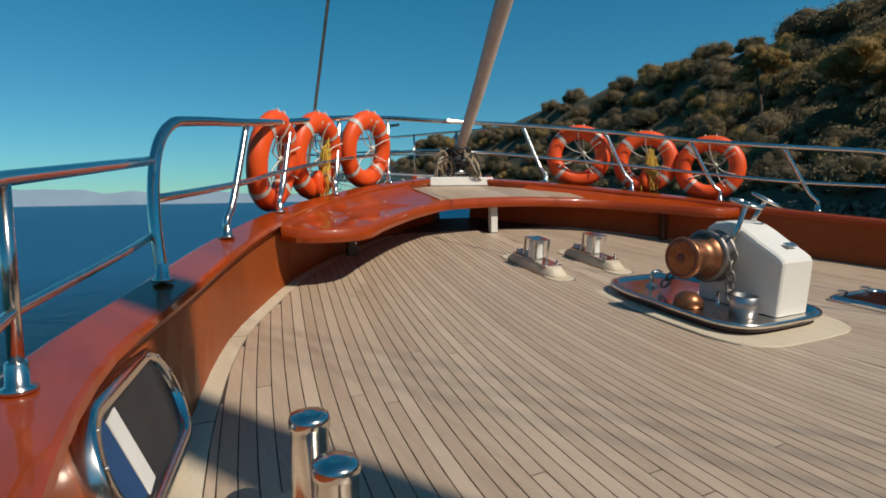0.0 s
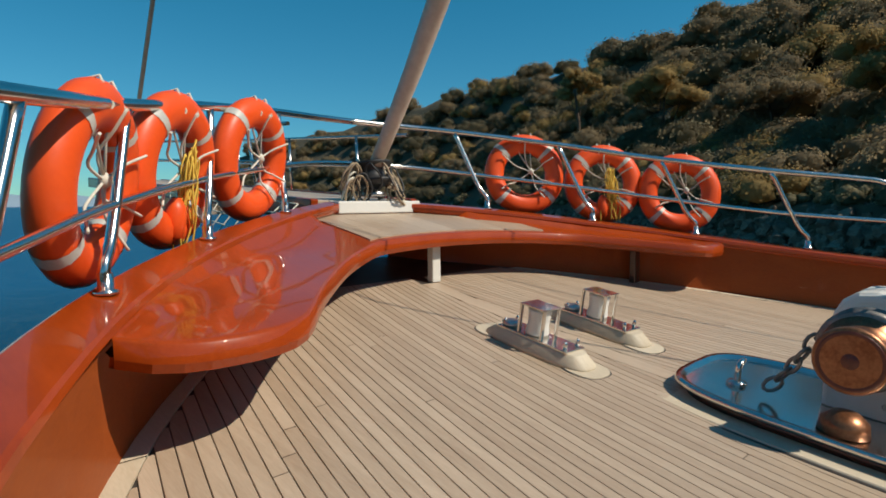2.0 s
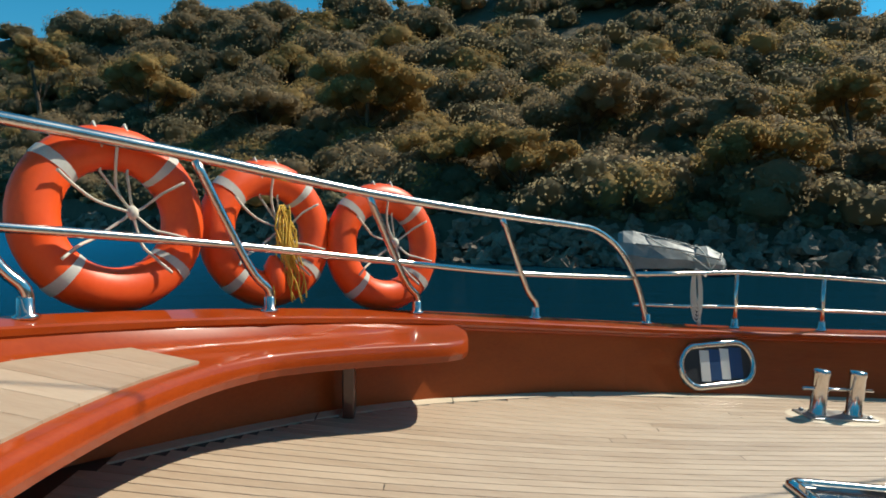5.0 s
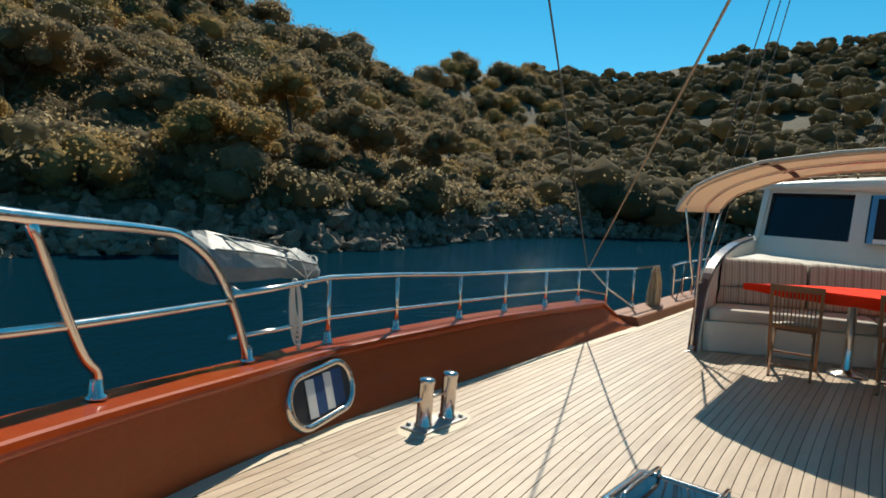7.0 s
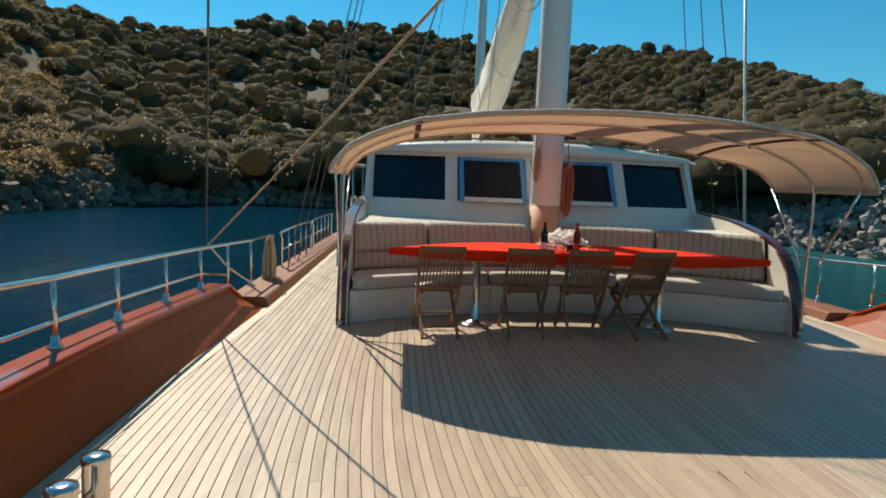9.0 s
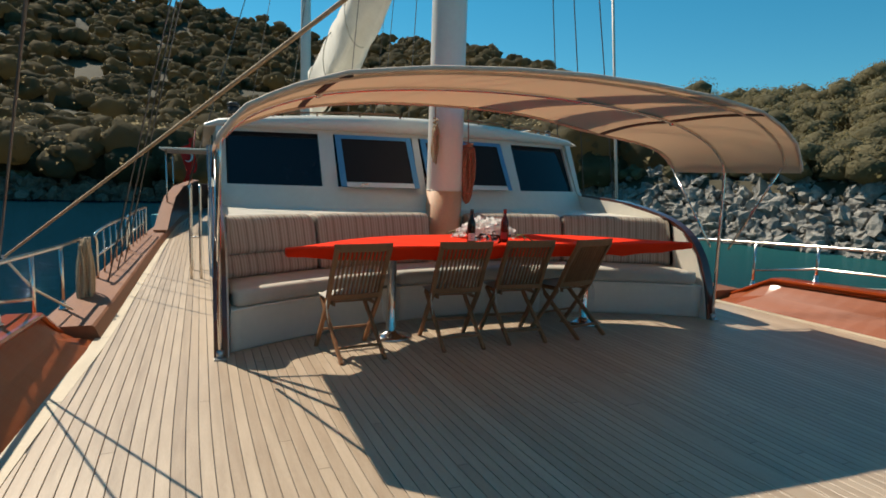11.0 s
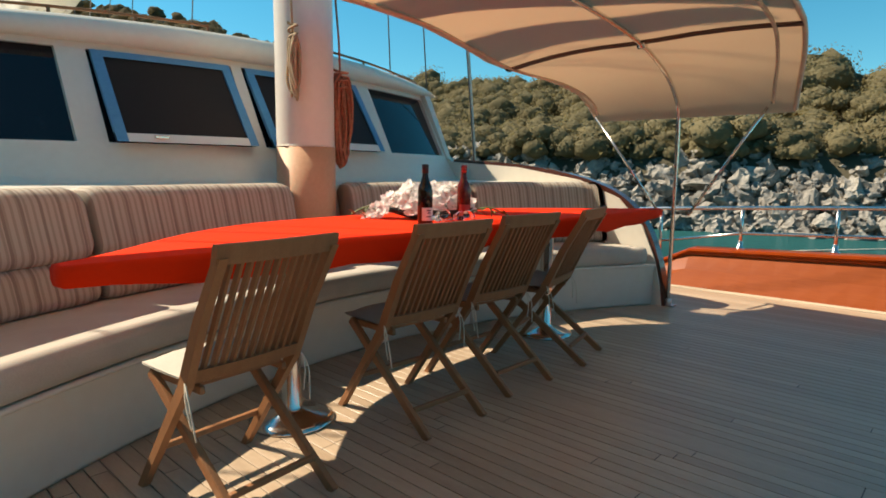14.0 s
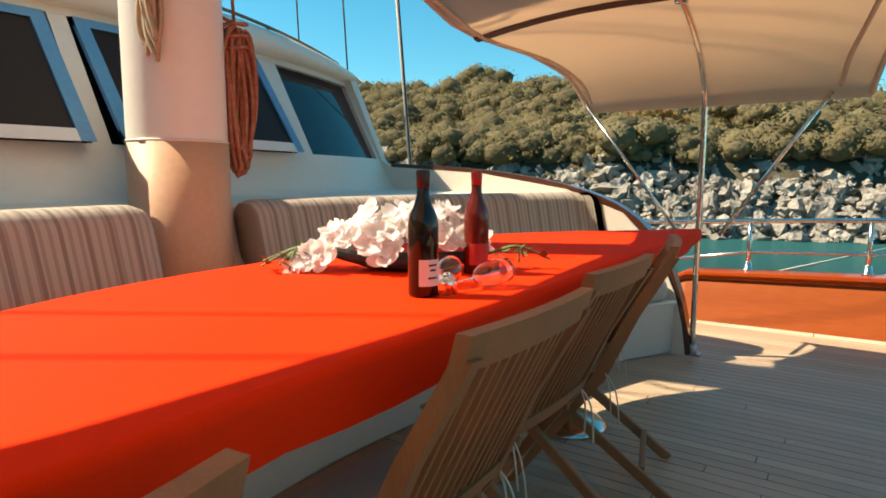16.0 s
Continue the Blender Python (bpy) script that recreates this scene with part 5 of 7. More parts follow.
def build_deckhouse():
    d = thing("deckhouse", "cream white deckhouse with dark windows and a bowed front", "deckhouse", kind="structure")
    # shelf and lower front, from behind the seat backs up to the windows
    g = Geo()
    rows = []
    for i in range(41):
        x = -2.42 + 4.84 * i / 40
        by = bench_y(x)
        w = wall_y(x, 1.05)
        rows.append([(x, by - 0.60, 0.30), (x, by - 0.74, 0.985), (x, by - 0.76, 1.012), (x, by - 0.79, 1.02), (x, min(w + 0.06, by - 0.80), 1.028), (x, min(w + 0.025, by - 0.81), 1.04), (x, min(w + 0.004, by - 0.82), 1.075), (x, wall_y(x, 1.16), 1.16), (x, wall_y(x, 1.27), 1.27)])
    g.sheet(rows, True, flip=True)
    part("lower_front", g, CABIN_WHITE, d)
    # window band: four openings between pillars
    spans = [(-2.42, -2.33), (-1.30, -1.13), (0.085, 0.17), (1.13, 1.30), (2.33, 2.42)]
    for a, b in spans:
        g = Geo()
        rings = []
        for z in (1.262, 1.5, 1.75, 1.945):
            lean = (z - 1.27) * 0.0
            rings.append([(a - lean, wall_y(a, z), z), (b - lean, wall_y(b, z), z), (b - lean, wall_y(b, z) - 0.07, z), (a - lean, wall_y(a, z) - 0.07, z)])
        g.rings(rings, smooth=False)
        part("pillar", g, CABIN_WHITE, d)
    for za, zb, nm in ((1.255, 1.285, "sill"), (1.90, 1.98, "head")):
        g = Geo()
        rings = []
        for i in range(25):
            x = -2.42 + 4.84 * i / 24
            rings.append([(x, wall_y(x, za) + 0.003, za), (x, wall_y(x, zb) + 0.003, zb), (x, wall_y(x, zb) - 0.08, zb), (x, wall_y(x, za) - 0.08, za)])
        g.rings(rings, smooth=False)
        part(nm, g, CABIN_WHITE, d)
    for k, (a, b) in enumerate(((-2.33, -1.30), (-1.13, 0.085), (0.17, 1.13), (1.30, 2.33))):
        w = link("window", None, d, "dark tinted front window")
        g = Geo()
        g.sheet([[(a + (b - a) * i / 8, wall_y(a + (b - a) * i / 8, z) - 0.045, z) for i in range(9)] for z in (1.28, 1.59, 1.91)], True)
        part("pane", g, BLACK_GLASS, w)
        if k in (1, 2):
            # opening sash, hinged at the head and pushed out a little at the foot
            def sash(x, z, out):
                f = (1.91 - z) / 0.63
                return (x, wall_y(x, z) + 0.015 + 0.075 * f + out, z)
            for xa, xb, z0, z1 in ((a + 0.02, a + 0.085, 1.29, 1.90), (b - 0.085, b - 0.02, 1.29, 1.90)):
                g = Geo()
                g.rings([[sash(xa, z, 0), sash(xb, z, 0), sash(xb, z, -0.03), sash(xa, z, -0.03)] for z in (z0, (z0 + z1) / 2, z1)], smooth=False)
                part("sash_stile", g, BLUE_FRAME, w, "blue window frame")
            for z0, z1, m_ in ((1.29, 1.345, WHITE_PAINT), (1.855, 1.90, BLUE_FRAME)):
                g = Geo()
                g.rings([[sash(x, z0, 0), sash(x, z1, 0), sash(x, z1, -0.03), sash(x, z0, -0.03)] for x in [a + 0.02 + (b - a - 0.04) * i / 6 for i in range(7)]], smooth=False)
                part("sash_rail", g, m_, w)
            g = Geo()
            g.sheet([[sash(a + 0.08 + (b - a - 0.16) * i / 6, z, -0.015) for i in range(7)] for z in (1.34, 1.60, 1.86)], True)
            part("insect_screen", g, SCREEN, w, "dark brown insect screen")
            g = Geo()
            g.box((0.09, 0.03, 0.02), Matrix.Translation(sash((a + b) / 2 + 0.2, 1.325, 0.01)), 0.005)
            part("catch", g, STEEL, w)
    # sides of the house
    for s in (1, -1):
        g = Geo()
        prof = [(y, z) for y, z in rim_pts]
        body = [(s * 2.475, y, z) for y, z in prof] + [(s * 2.45, -1.14, 1.27), (s * 2.43, -1.45, 1.95), (s * 2.43, -9.0, 1.95), (s * 2.475, -9.0, 0.0)]
        inner = [(s * 2.42, y, z) for y, z in prof] + [(s * 2.39, -1.14, 1.27), (s * 2.35, -1.45, 1.95), (s * 2.35, -9.0, 1.95), (s * 2.42, -9.0, 0.0)]
        n = len(body)
        g.add(body + inner, [tuple(range(n)) if s > 0 else tuple(range(n))[::-1], tuple(range(n, 2 * n))[::-1] if s > 0 else tuple(range(n, 2 * n))] + [(i, (i + 1) % n, n + (i + 1) % n, n + i) if s < 0 else (i, n + i, n + (i + 1) % n, (i + 1) % n) for i in range(n)])
        part("side_wall", g, CABIN_WHITE, d)
        for a, b in ((-1.9, -3.0), (-3.3, -4.4), (-4.8, -5.9)):
            w = link("window", None, d, "dark side window")
            g = Geo()
            g.box((0.02, abs(b - a), 0.52), turn(s * 2.47, (a + b) / 2, 1.60), 0.004)
            part("pane", g, BLACK_GLASS, w)
        g = Geo()
        rings = []
        path = smooth_path([(0, y, z) for y, z in rim_pts], 4)
        for i, p in enumerate(path):
            q = path[min(i + 1, len(path) - 1)] - path[max(i - 1, 0)]
            nrm = Vector((0, -q.z, q.y)).normalized() * -1
            if nrm.y < 0 and nrm.z < 0:
                nrm = -nrm
            o = p + nrm * 0.028
            i_ = p - nrm * 0.05
            rings.append([(s * 2.435, i_.y, i_.z), (s * 2.435, o.y, o.z), (s * 2.535, o.y, o.z), (s * 2.535, i_.y, i_.z)])
        g.rings(rings, smooth=False)
        part("coaming_trim", g, DARK_WOOD, d, "dark mahogany trim on the coaming edge")
    # roof with a rounded brow
    g = Geo()
    rows = []
    for i in range(33):
        x = -2.56 + 5.12 * i / 32
        xc = max(-2.42, min(2.42, x))
        crown = 0.13 * (1 - (x / 2.56) ** 2)
        yf = wall_y(xc, 1.95) + 0.09
        drop = 0.05 if abs(x) > 2.5 else 0.0
        rows.append([(x, yf - 0.10, 1.945), (x, yf, 1.955), (x, yf + 0.01, 1.99 + crown * 0.6 - drop), (x, yf - 0.03, 2.02 + crown * 0.8 - drop), (x, yf - 0.25, 2.035 + crown - drop), (x, -5.0, 2.04 + crown - drop), (x, -9.2, 2.0 + crown - drop), (x, -9.2, 1.95)])
    g.sheet(rows, True, flip=True)
    part("roof", g, CABIN_WHITE, d)
    def brow(x, dz):
        return (x, wall_y(max(-2.42, min(2.42, x)), 1.95) - 0.03, 2.02 + 0.13 * (1 - (x / 2.56) ** 2) * 0.9 + dz)
    for a, b in ((-2.3, -0.3), (0.3, 2.3)):
        g = Geo()
        g.tube([brow(x, 0.045) for x in lin(a, b, 12)], 0.011, 6)
        for x in lin(a, b, 4):
            g.tube([brow(x, -0.01), brow(x, 0.045)], 0.012, 6)
        part("front_handrail", g, CHAIR_WOOD, d, "low wooden handrail along the roof edge")
    for s in (1, -1):
        g = Geo()
        g.tube([(s * 1.95, -1.75, 2.17), (s * 2.1, -4, 2.17), (s * 2.1, -8, 2.15)], 0.014, 7)
        for y in (-1.75, -3.2, -4.8, -6.4, -8.0):
            g.tube([(s * 2.07, y, 2.06), (s * 2.07, y, 2.17)], 0.010, 6)
        part("roof_handrail", g, STEEL, d)


build_deckhouse()


def roof_lamp(x, y, z, h, r, label, dark):
    t = thing("roof_lamp", label, "lamp", (x, y, z), "roof lamps")
    g = Geo()
    g.lathe([(r * 0.7, 0), (r * 0.7, h * 0.2), (r, h * 0.22), (r, h * 0.35)], None, 14)
    part("base", g, BLACK_RUBBER, t)
    g = Geo()
    g.lathe([(r * 0.85, h * 0.35), (r * 0.85, h * 0.8)], None, 14)
    part("lens", g, BLACK_RUBBER if dark else BLUE_FRAME, t)
    g = Geo()
    g.lathe([(r, h * 0.8), (r, h * 0.95), (r * 0.6, h)], None, 14)
    part("cap", g, BLACK_RUBBER, t)


roof_lamp(-2.15, -1.62, 2.03, 0.13, 0.045, "small black navigation lamp on the roof edge", False)
roof_lamp(2.22, -1.85, 2.03, 0.24, 0.075, "black cylindrical roof lamp", True)


# ---------------------------------------------------------------- curved settee
def sweep(xs, section, mat_, name, parent, label="", round_ends=0.05):
    """Push a closed section (offset from the bench line, height) along the curved bench; ends are rounded off. Writes metres along it as texture coordinates."""
    cx = sum(p[0] for p in section) / len(section)
    cz = sum(p[1] for p in section) / len(section)
    stations = []
    for x in xs:
        stations.append((x, 1.0))
    a, b = xs[0], xs[-1]
    sg = 1 if b > a else -1
    st = [(x, 1.0) for x in xs] if round_ends <= 0 else [(a, 0.80), (a + sg * round_ends * 0.3, 0.92), (a + sg * round_ends, 1.0)] + [(x, 1.0) for x in xs[1:-1]] + [(b - sg * round_ends, 1.0), (b - sg * round_ends * 0.3, 0.92), (b, 0.80)]
    verts, faces, uvs = [], [], []
    n = len(section)
    run, last = 0.0, None
    for x, k in st:
        y = bench_y(x)
        d = Vector((1, 0.26 * x, 0)).normalized()
        nrm = Vector((-d.y, d.x, 0))
        p0 = Vector((x, y, 0))
        if last is not None:
            run += (p0 - last).length
        last = p0
        acc = 0
        for j, (o, z) in enumerate(section):
            oo, zz = cx + (o - cx) * k, cz + (z - cz) * k
            p = p0 + nrm * oo
            verts.append((max(-2.41, min(2.41, p.x)), p.y, zz))
            uvs.append((run, j * 0.05))
    m = len(st)
    for i in range(m - 1):
        for j in range(n):
            faces.append((i * n + j, i * n + (j + 1) % n, (i + 1) * n + (j + 1) % n, (i + 1) * n + j))
    faces.append(tuple(range(n))[::-1])
    faces.append(tuple((m - 1) * n + j for j in range(n)))
    if sg > 0:
        faces = [f[::-1] for f in faces]
    return link(name, mesh(name, verts, faces, mat_, True, uvs), parent, label)


def round_section(o0, o1, z0, z1, r, lean=0.0, n=4):
    pts = []
    for cx, cz, a0 in ((o1 - r, z1 - r, 0), (o0 + r, z1 - r, 90), (o0 + r, z0 + r, 180), (o1 - r, z0 + r, 270)):
        for i in range(n + 1):
            a = radians(a0 + 90 * i / n)
            z = cz + r * math.sin(a)
            pts.append((cx + r * math.cos(a) - lean * (z - z0), z))
    return pts


def build_settee():
    b = thing("settee_base", "white painted curved settee base", "bench")
    sec = [(-0.62, 0.0), (-0.02, 0.0), (-0.005, 0.02), (0.0, 0.31), (0.012, 0.335), (0.012, 0.355), (-0.62, 0.355)]
    for a, c in ((2.41, 0.8), (0.797, -0.8), (-0.803, -2.41)):
        sweep(lin(a, c, 16), sec, CABIN_WHITE, "plinth_panel", b, round_ends=0.0)
    sweep(lin(2.41, -2.41, 40), [(-0.02, 0.357), (0.016, 0.357), (0.022, 0.345), (0.018, 0.335), (-0.02, 0.335)], CABIN_WHITE, "seat_lip", b, round_ends=0.0)
    lab = "beige canvas settee seat cushion with rounded edges"
    for a, c in ((2.36, 0.84), (0.82, -0.70), (-0.72, -2.36)):
        t = thing("seat_cushion", lab, "cushion", group="settee seat cushions")
        sweep(lin(a, c, 14), round_section(-0.56, 0.03, 0.357, 0.50, 0.05), SEAT_PAD, "cushion_body", t)
    for a, c in ((2.34, 1.40), (1.38, 0.25), (-0.16, -1.15), (-1.17, -2.34)):
        t = thing("back_cushion", "striped grey-beige settee back cushion", "cushion", group="settee back cushions")
        sweep(lin(a, c, 12), round_section(-0.66, -0.46, 0.70, 1.035, 0.07, 0.25), STRIPES, "upper_roll", t)
        sweep(lin(a, c, 12), round_section(-0.60, -0.44, 0.50, 0.715, 0.06, 0.25), STRIPES, "lower_roll", t)


build_settee()


# ---------------------------------------------------------------- table
table_edge = spline([0, 0.6, 1.0, 1.37, 1.6, 1.85, 2.02], [0.47, 0.50, 0.60, 0.82, 1.03, 1.27, 1.38])


def table_back(x):
    return table_edge(abs(x))


def table_outline(grow=0.0):
    pts = []
    for i in range(33):
        x = 2.00 - 4.02 * i / 32
        pts.append((x, 1.47 + grow - 0.02 * max(0, abs(x) - 1.2) ** 2))
    for i in range(33):
        x = -2.02 + 4.02 * i / 32
        pts.append((x * (1 + grow / 3), min(table_back(x), 1.40) - grow))
    return pts


def build_table():
    t = thing("dining_table", "long curved dining table on steel pedestals", "table")
    for nm, z0, z1, gr, m_ in (("tabletop", 0.80, 0.838, -0.01, CHAIR_WOOD),):
        g = Geo()
        o = table_outline(gr)
        n = len(o)
        g.rings([[(x, y, z0) for x, y in o], [(x, y, z1) for x, y in o]], smooth=False)
        part(nm, g, m_, t)
    for x in (1.05, -1.0):
        g = Geo()
        g.lathe([(0.19, 0.0), (0.19, 0.012), (0.15, 0.03), (0.06, 0.05), (0.045, 0.07), (0.042, 0.70), (0.06, 0.73), (0.14, 0.78), (0.14, 0.80)], turn(x, 1.10, 0), 24)
        part("pedestal", g, STEEL, t)
    c = thing("tablecloth", "bright red cloth fitted over the table, creased at the edge", "tablecloth")
    rng = random.Random(4)
    rings = []
    for gr, z, wv in ((0.006, 0.745, 0.006), (0.012, 0.78, 0.004), (0.012, 0.835, 0.001), (0.004, 0.850, 0.0), (-0.012, 0.8535, 0.0)):
        o = table_outline(gr)
        rings.append([(x, y, z + (0.84 - z) * 0.5 * max(0.0, abs(x) - 1.3) / 0.7 * (z < 0.84) + wv * math.sin(i * 1.7) + wv * rng.uniform(-1, 1)) for i, (x, y) in enumerate(o)])
    g = Geo()
    g.rings(rings, cap=False)
    n = len(rings[0])
    g.add(rings[-1], [])
    base = len(g.v) - n
    for i in range(32):
        g.f.append((base + i, base + i + 1, base + n - 2 - i, base + n - 1 - i))
        g.sm.append(True)
    part("cloth", g, RED_CLOTH, c)


build_table()


# ---------------------------------------------------------------- folding chairs
def build_chair():
    c = thing("folding_chair", "slatted teak folding chair with a tied-on pale seat pad", "chair", group="chairs at the table")
    W = 0.212
    top, ft = Vector((0, 0.27, 0.905)), Vector((0, -0.27, 0.0))
    knee = Vector((0, 0.045, 0.44))
    def bar(a, b, w, d, name, mat_=CHAIR_WOOD, bev=0.006):
        a, b = Vector(a), Vector(b)
        m = Matrix.Translation((a + b) / 2) @ (b - a).to_track_quat("Z", "X").to_matrix().to_4x4()
        g = Geo()
        g.box((w, d, (b - a).length), m, bev)
        return part(name, g, mat_, c)
    for s in (-1, 1):
        x = s * W
        g = Geo()
        pts = [ft, ft.lerp(knee, 0.5), knee, knee.lerp(top, 0.5) + Vector((0, -0.006, 0)), top + Vector((0, 0, -0.03))]
        rings = []
        for i, p in enumerate(pts):
            hw = 0.015
            dpt = (0.017, 0.019, 0.024, 0.022, 0.019)[i]
            rings.append([(x - hw, p.y - dpt, p.z), (x + hw, p.y - dpt, p.z), (x + hw, p.y + dpt, p.z), (x - hw, p.y + dpt, p.z)])
        g.rings(rings, smooth=False)
        part("stile", g, CHAIR_WOOD, c)
        bar((s * (W - 0.034), -0.235, 0.425), (s * (W - 0.034), 0.30, 0.0), 0.038, 0.026, "cross_leg")
    def back(z):
        return knee.lerp(top, (z - knee.z) / (top.z - knee.z))
    for z, h, n in ((0.885, 0.062, "top_rail"), (0.475, 0.045, "lower_back_rail")):
        p = back(z)
        g = Geo()
        rings = []
        for i in range(9):
            x = -W - 0.018 + (2 * W + 0.036) * i / 8 if n == "top_rail" else -W + 0.014 + (2 * W - 0.028) * i / 8
            bow = 0.012 * (1 - (x / W) ** 2)
            rings.append([(x, p.y - 0.016 + bow, p.z - h / 2), (x, p.y + 0.012 + bow, p.z - h / 2), (x, p.y + 0.030 + bow, p.z + h / 2), (x, p.y + 0.002 + bow, p.z + h / 2)])
        g.rings(rings, smooth=False)
        part(n, g, CHAIR_WOOD, c)
    for k in range(11):
        x = -0.168 + 0.0336 * k
        bow = 0.012 * (1 - (x / W) ** 2)
        a, b = back(0.49), back(0.862)
        bar((x, a.y + bow, a.z), (x, b.y + bow, b.z), 0.021, 0.011, "back_slat", bev=0)
    for k in range(7):
        y = -0.225 + 0.042 * k
        bar((-W + 0.05, y, 0.432), (W - 0.05, y, 0.432), 0.012, 0.032, "seat_slat", bev=0)
    for s in (-1, 1):
        bar((s * (W - 0.05), -0.25, 0.415), (s * (W - 0.05), 0.06, 0.415), 0.028, 0.02, "seat_rail")
    bar((-W, -0.17, 0.165), (W, -0.17, 0.165), 0.022, 0.022, "stretcher")
    bar((-W + 0.04, 0.20, 0.10), (W - 0.04, 0.20, 0.10), 0.022, 0.022, "stretcher")
    # pad
    g = Geo()
    bm = bmesh.new()
    bmesh.ops.create_grid(bm, x_segments=8, y_segments=8, size=0.5)
    grid_t, grid_b = [], []
    for j in range(9):
        rt, rb = [], []
        for i in range(9):
            u, v = -1 + 2 * i / 8, -1 + 2 * j / 8
            puff = 0.036 * (1 - abs(u) ** 4) * (1 - abs(v) ** 4)
            x, y = u * 0.205 * (1 - 0.03 * v * v), -0.10 + v * 0.165
            rt.append((x, y, 0.455 + puff))
            rb.append((x, y, 0.449 - 0.004 * (1 - abs(u) ** 4)))
        grid_t.append(rt)
        grid_b.append(rb)
    bm.free()
    g.sheet(grid_t, True)
    g.sheet(grid_b, True, flip=True)
    pad = part("seat_pad", g, SEAT_PAD, c, "pale canvas seat pad")
    for s in (-1, 1):
        for k in (0, 1):
            g = Geo()
            x0 = s * (W + 0.012)
            g.tube(smooth_path([(s * 0.20, 0.04, 0.455), (x0, 0.065, 0.462), (x0 + s * 0.012, 0.085 + 0.02 * k, 0.40), (x0 + s * 0.004 * k, 0.09 + 0.03 * k, 0.31 - 0.03 * k)], 4), 0.003, 4)
            part("tie", g, ROPE_WHITE, pad, "white tie string")
    return c


_chair = build_chair()
for _k, (_x, _y, _r) in enumerate([(1.495, 1.455, 6), (0.58, 1.40, -2), (-0.05, 1.36, -2), (-0.66, 1.34, 14)]):
    _o = _chair if _k == 0 else copy_thing(_chair, pose(_x, _y, 0, 0, 0, _r))
    _o.matrix_world = pose(_x, _y, 0.0, 0, 0, _r)
    if _k == 3:
        _o["label"] = "slatted teak folding chair drawn up at the table's end"


# ---------------------------------------------------------------- on the table
TOP = 0.8545


def bottle(x, y, glass, label, foil, rz):
    t = thing("wine_bottle", label, "bottle", (x, y, TOP), "bottles on the table")
    t.rotation_euler = (0, 0, radians(rz))
    g = Geo()
    g.lathe([(0.034, 0.0), (0.0375, 0.006), (0.0375, 0.17), (0.034, 0.195), (0.022, 0.222), (0.0155, 0.245), (0.0145, 0.285)], None, 24)
    part("glass_body", g, glass, t)
    g = Geo()
    g.lathe([(0.0156, 0.262), (0.016, 0.285), (0.017, 0.29), (0.017, 0.302), (0.013, 0.305)], None, 18)
    part("foil_capsule", g, foil, t, "reddish foil capsule" if foil is FOIL else "black capsule")
    g = Geo()
    rows = [[(0.0379 * math.cos(a), 0.0379 * math.sin(a), z) for a in [1.9 * i / 12 for i in range(13)]] for z in (0.028, 0.092)]
    g.sheet(rows, True)
    lab = part("paper_label", g, PAPER if glass is BOTTLE_GLASS else FOIL, t, "white paper label" if glass is BOTTLE_GLASS else "")
    if glass is BOTTLE_GLASS:
        for k, (z, w) in enumerate(((0.076, 1.0), (0.064, 0.7), (0.045, 1.1))):
            g = Geo()
            g.sheet([[(0.0383 * math.cos(0.95 + q), 0.0383 * math.sin(0.95 + q), z + dz) for q in lin(-w / 3, w / 3, 6)] for dz in (0, 0.005)], True)
            part("print_bar", g, PRINT, lab)


bottle(0.37, 1.27, BOTTLE_GLASS, "dark wine bottle with a black capsule and a small white label", BLACK_RUBBER, 20)
bottle(0.00, 1.20, ROSE_GLASS, "rose wine bottle with a red capsule on the red table", FOIL, 0)


def wine_glass(x, y, rz):
    t = thing("wine_glass", "clear wine glass lying on its side on the table", "wine glass", (x, y, TOP + 0.038), "wine glasses")
    m = pose(0, 0, 0, 0, 84, rz)
    t.matrix_world = pose(x, y, TOP + 0.0375, 0, 0, 0) @ m
    g = Geo()
    out = [(0.004, -0.075), (0.022, -0.06), (0.035, -0.03), (0.0365, 0.0), (0.032, 0.04)]
    rings = [[(r * math.cos(a), r * math.sin(a), z) for a in [6.283 * j / 22 for j in range(22)]] for r, z in out + [(r - 0.0014, z + 0.001) for r, z in out[::-1]]]
    g.rings(rings, cap=False)
    part("bowl", g, GLASS, t)
    g = Geo()
    g.lathe([(0.004, -0.075), (0.0032, -0.10), (0.0034, -0.135), (0.006, -0.148), (0.032, -0.151), (0.033, -0.153), (0.01, -0.1535)], None, 20)
    part("stem_and_foot", g, GLASS, t)


wine_glass(0.21, 1.24, 205)
wine_glass(0.17, 1.36, 160)


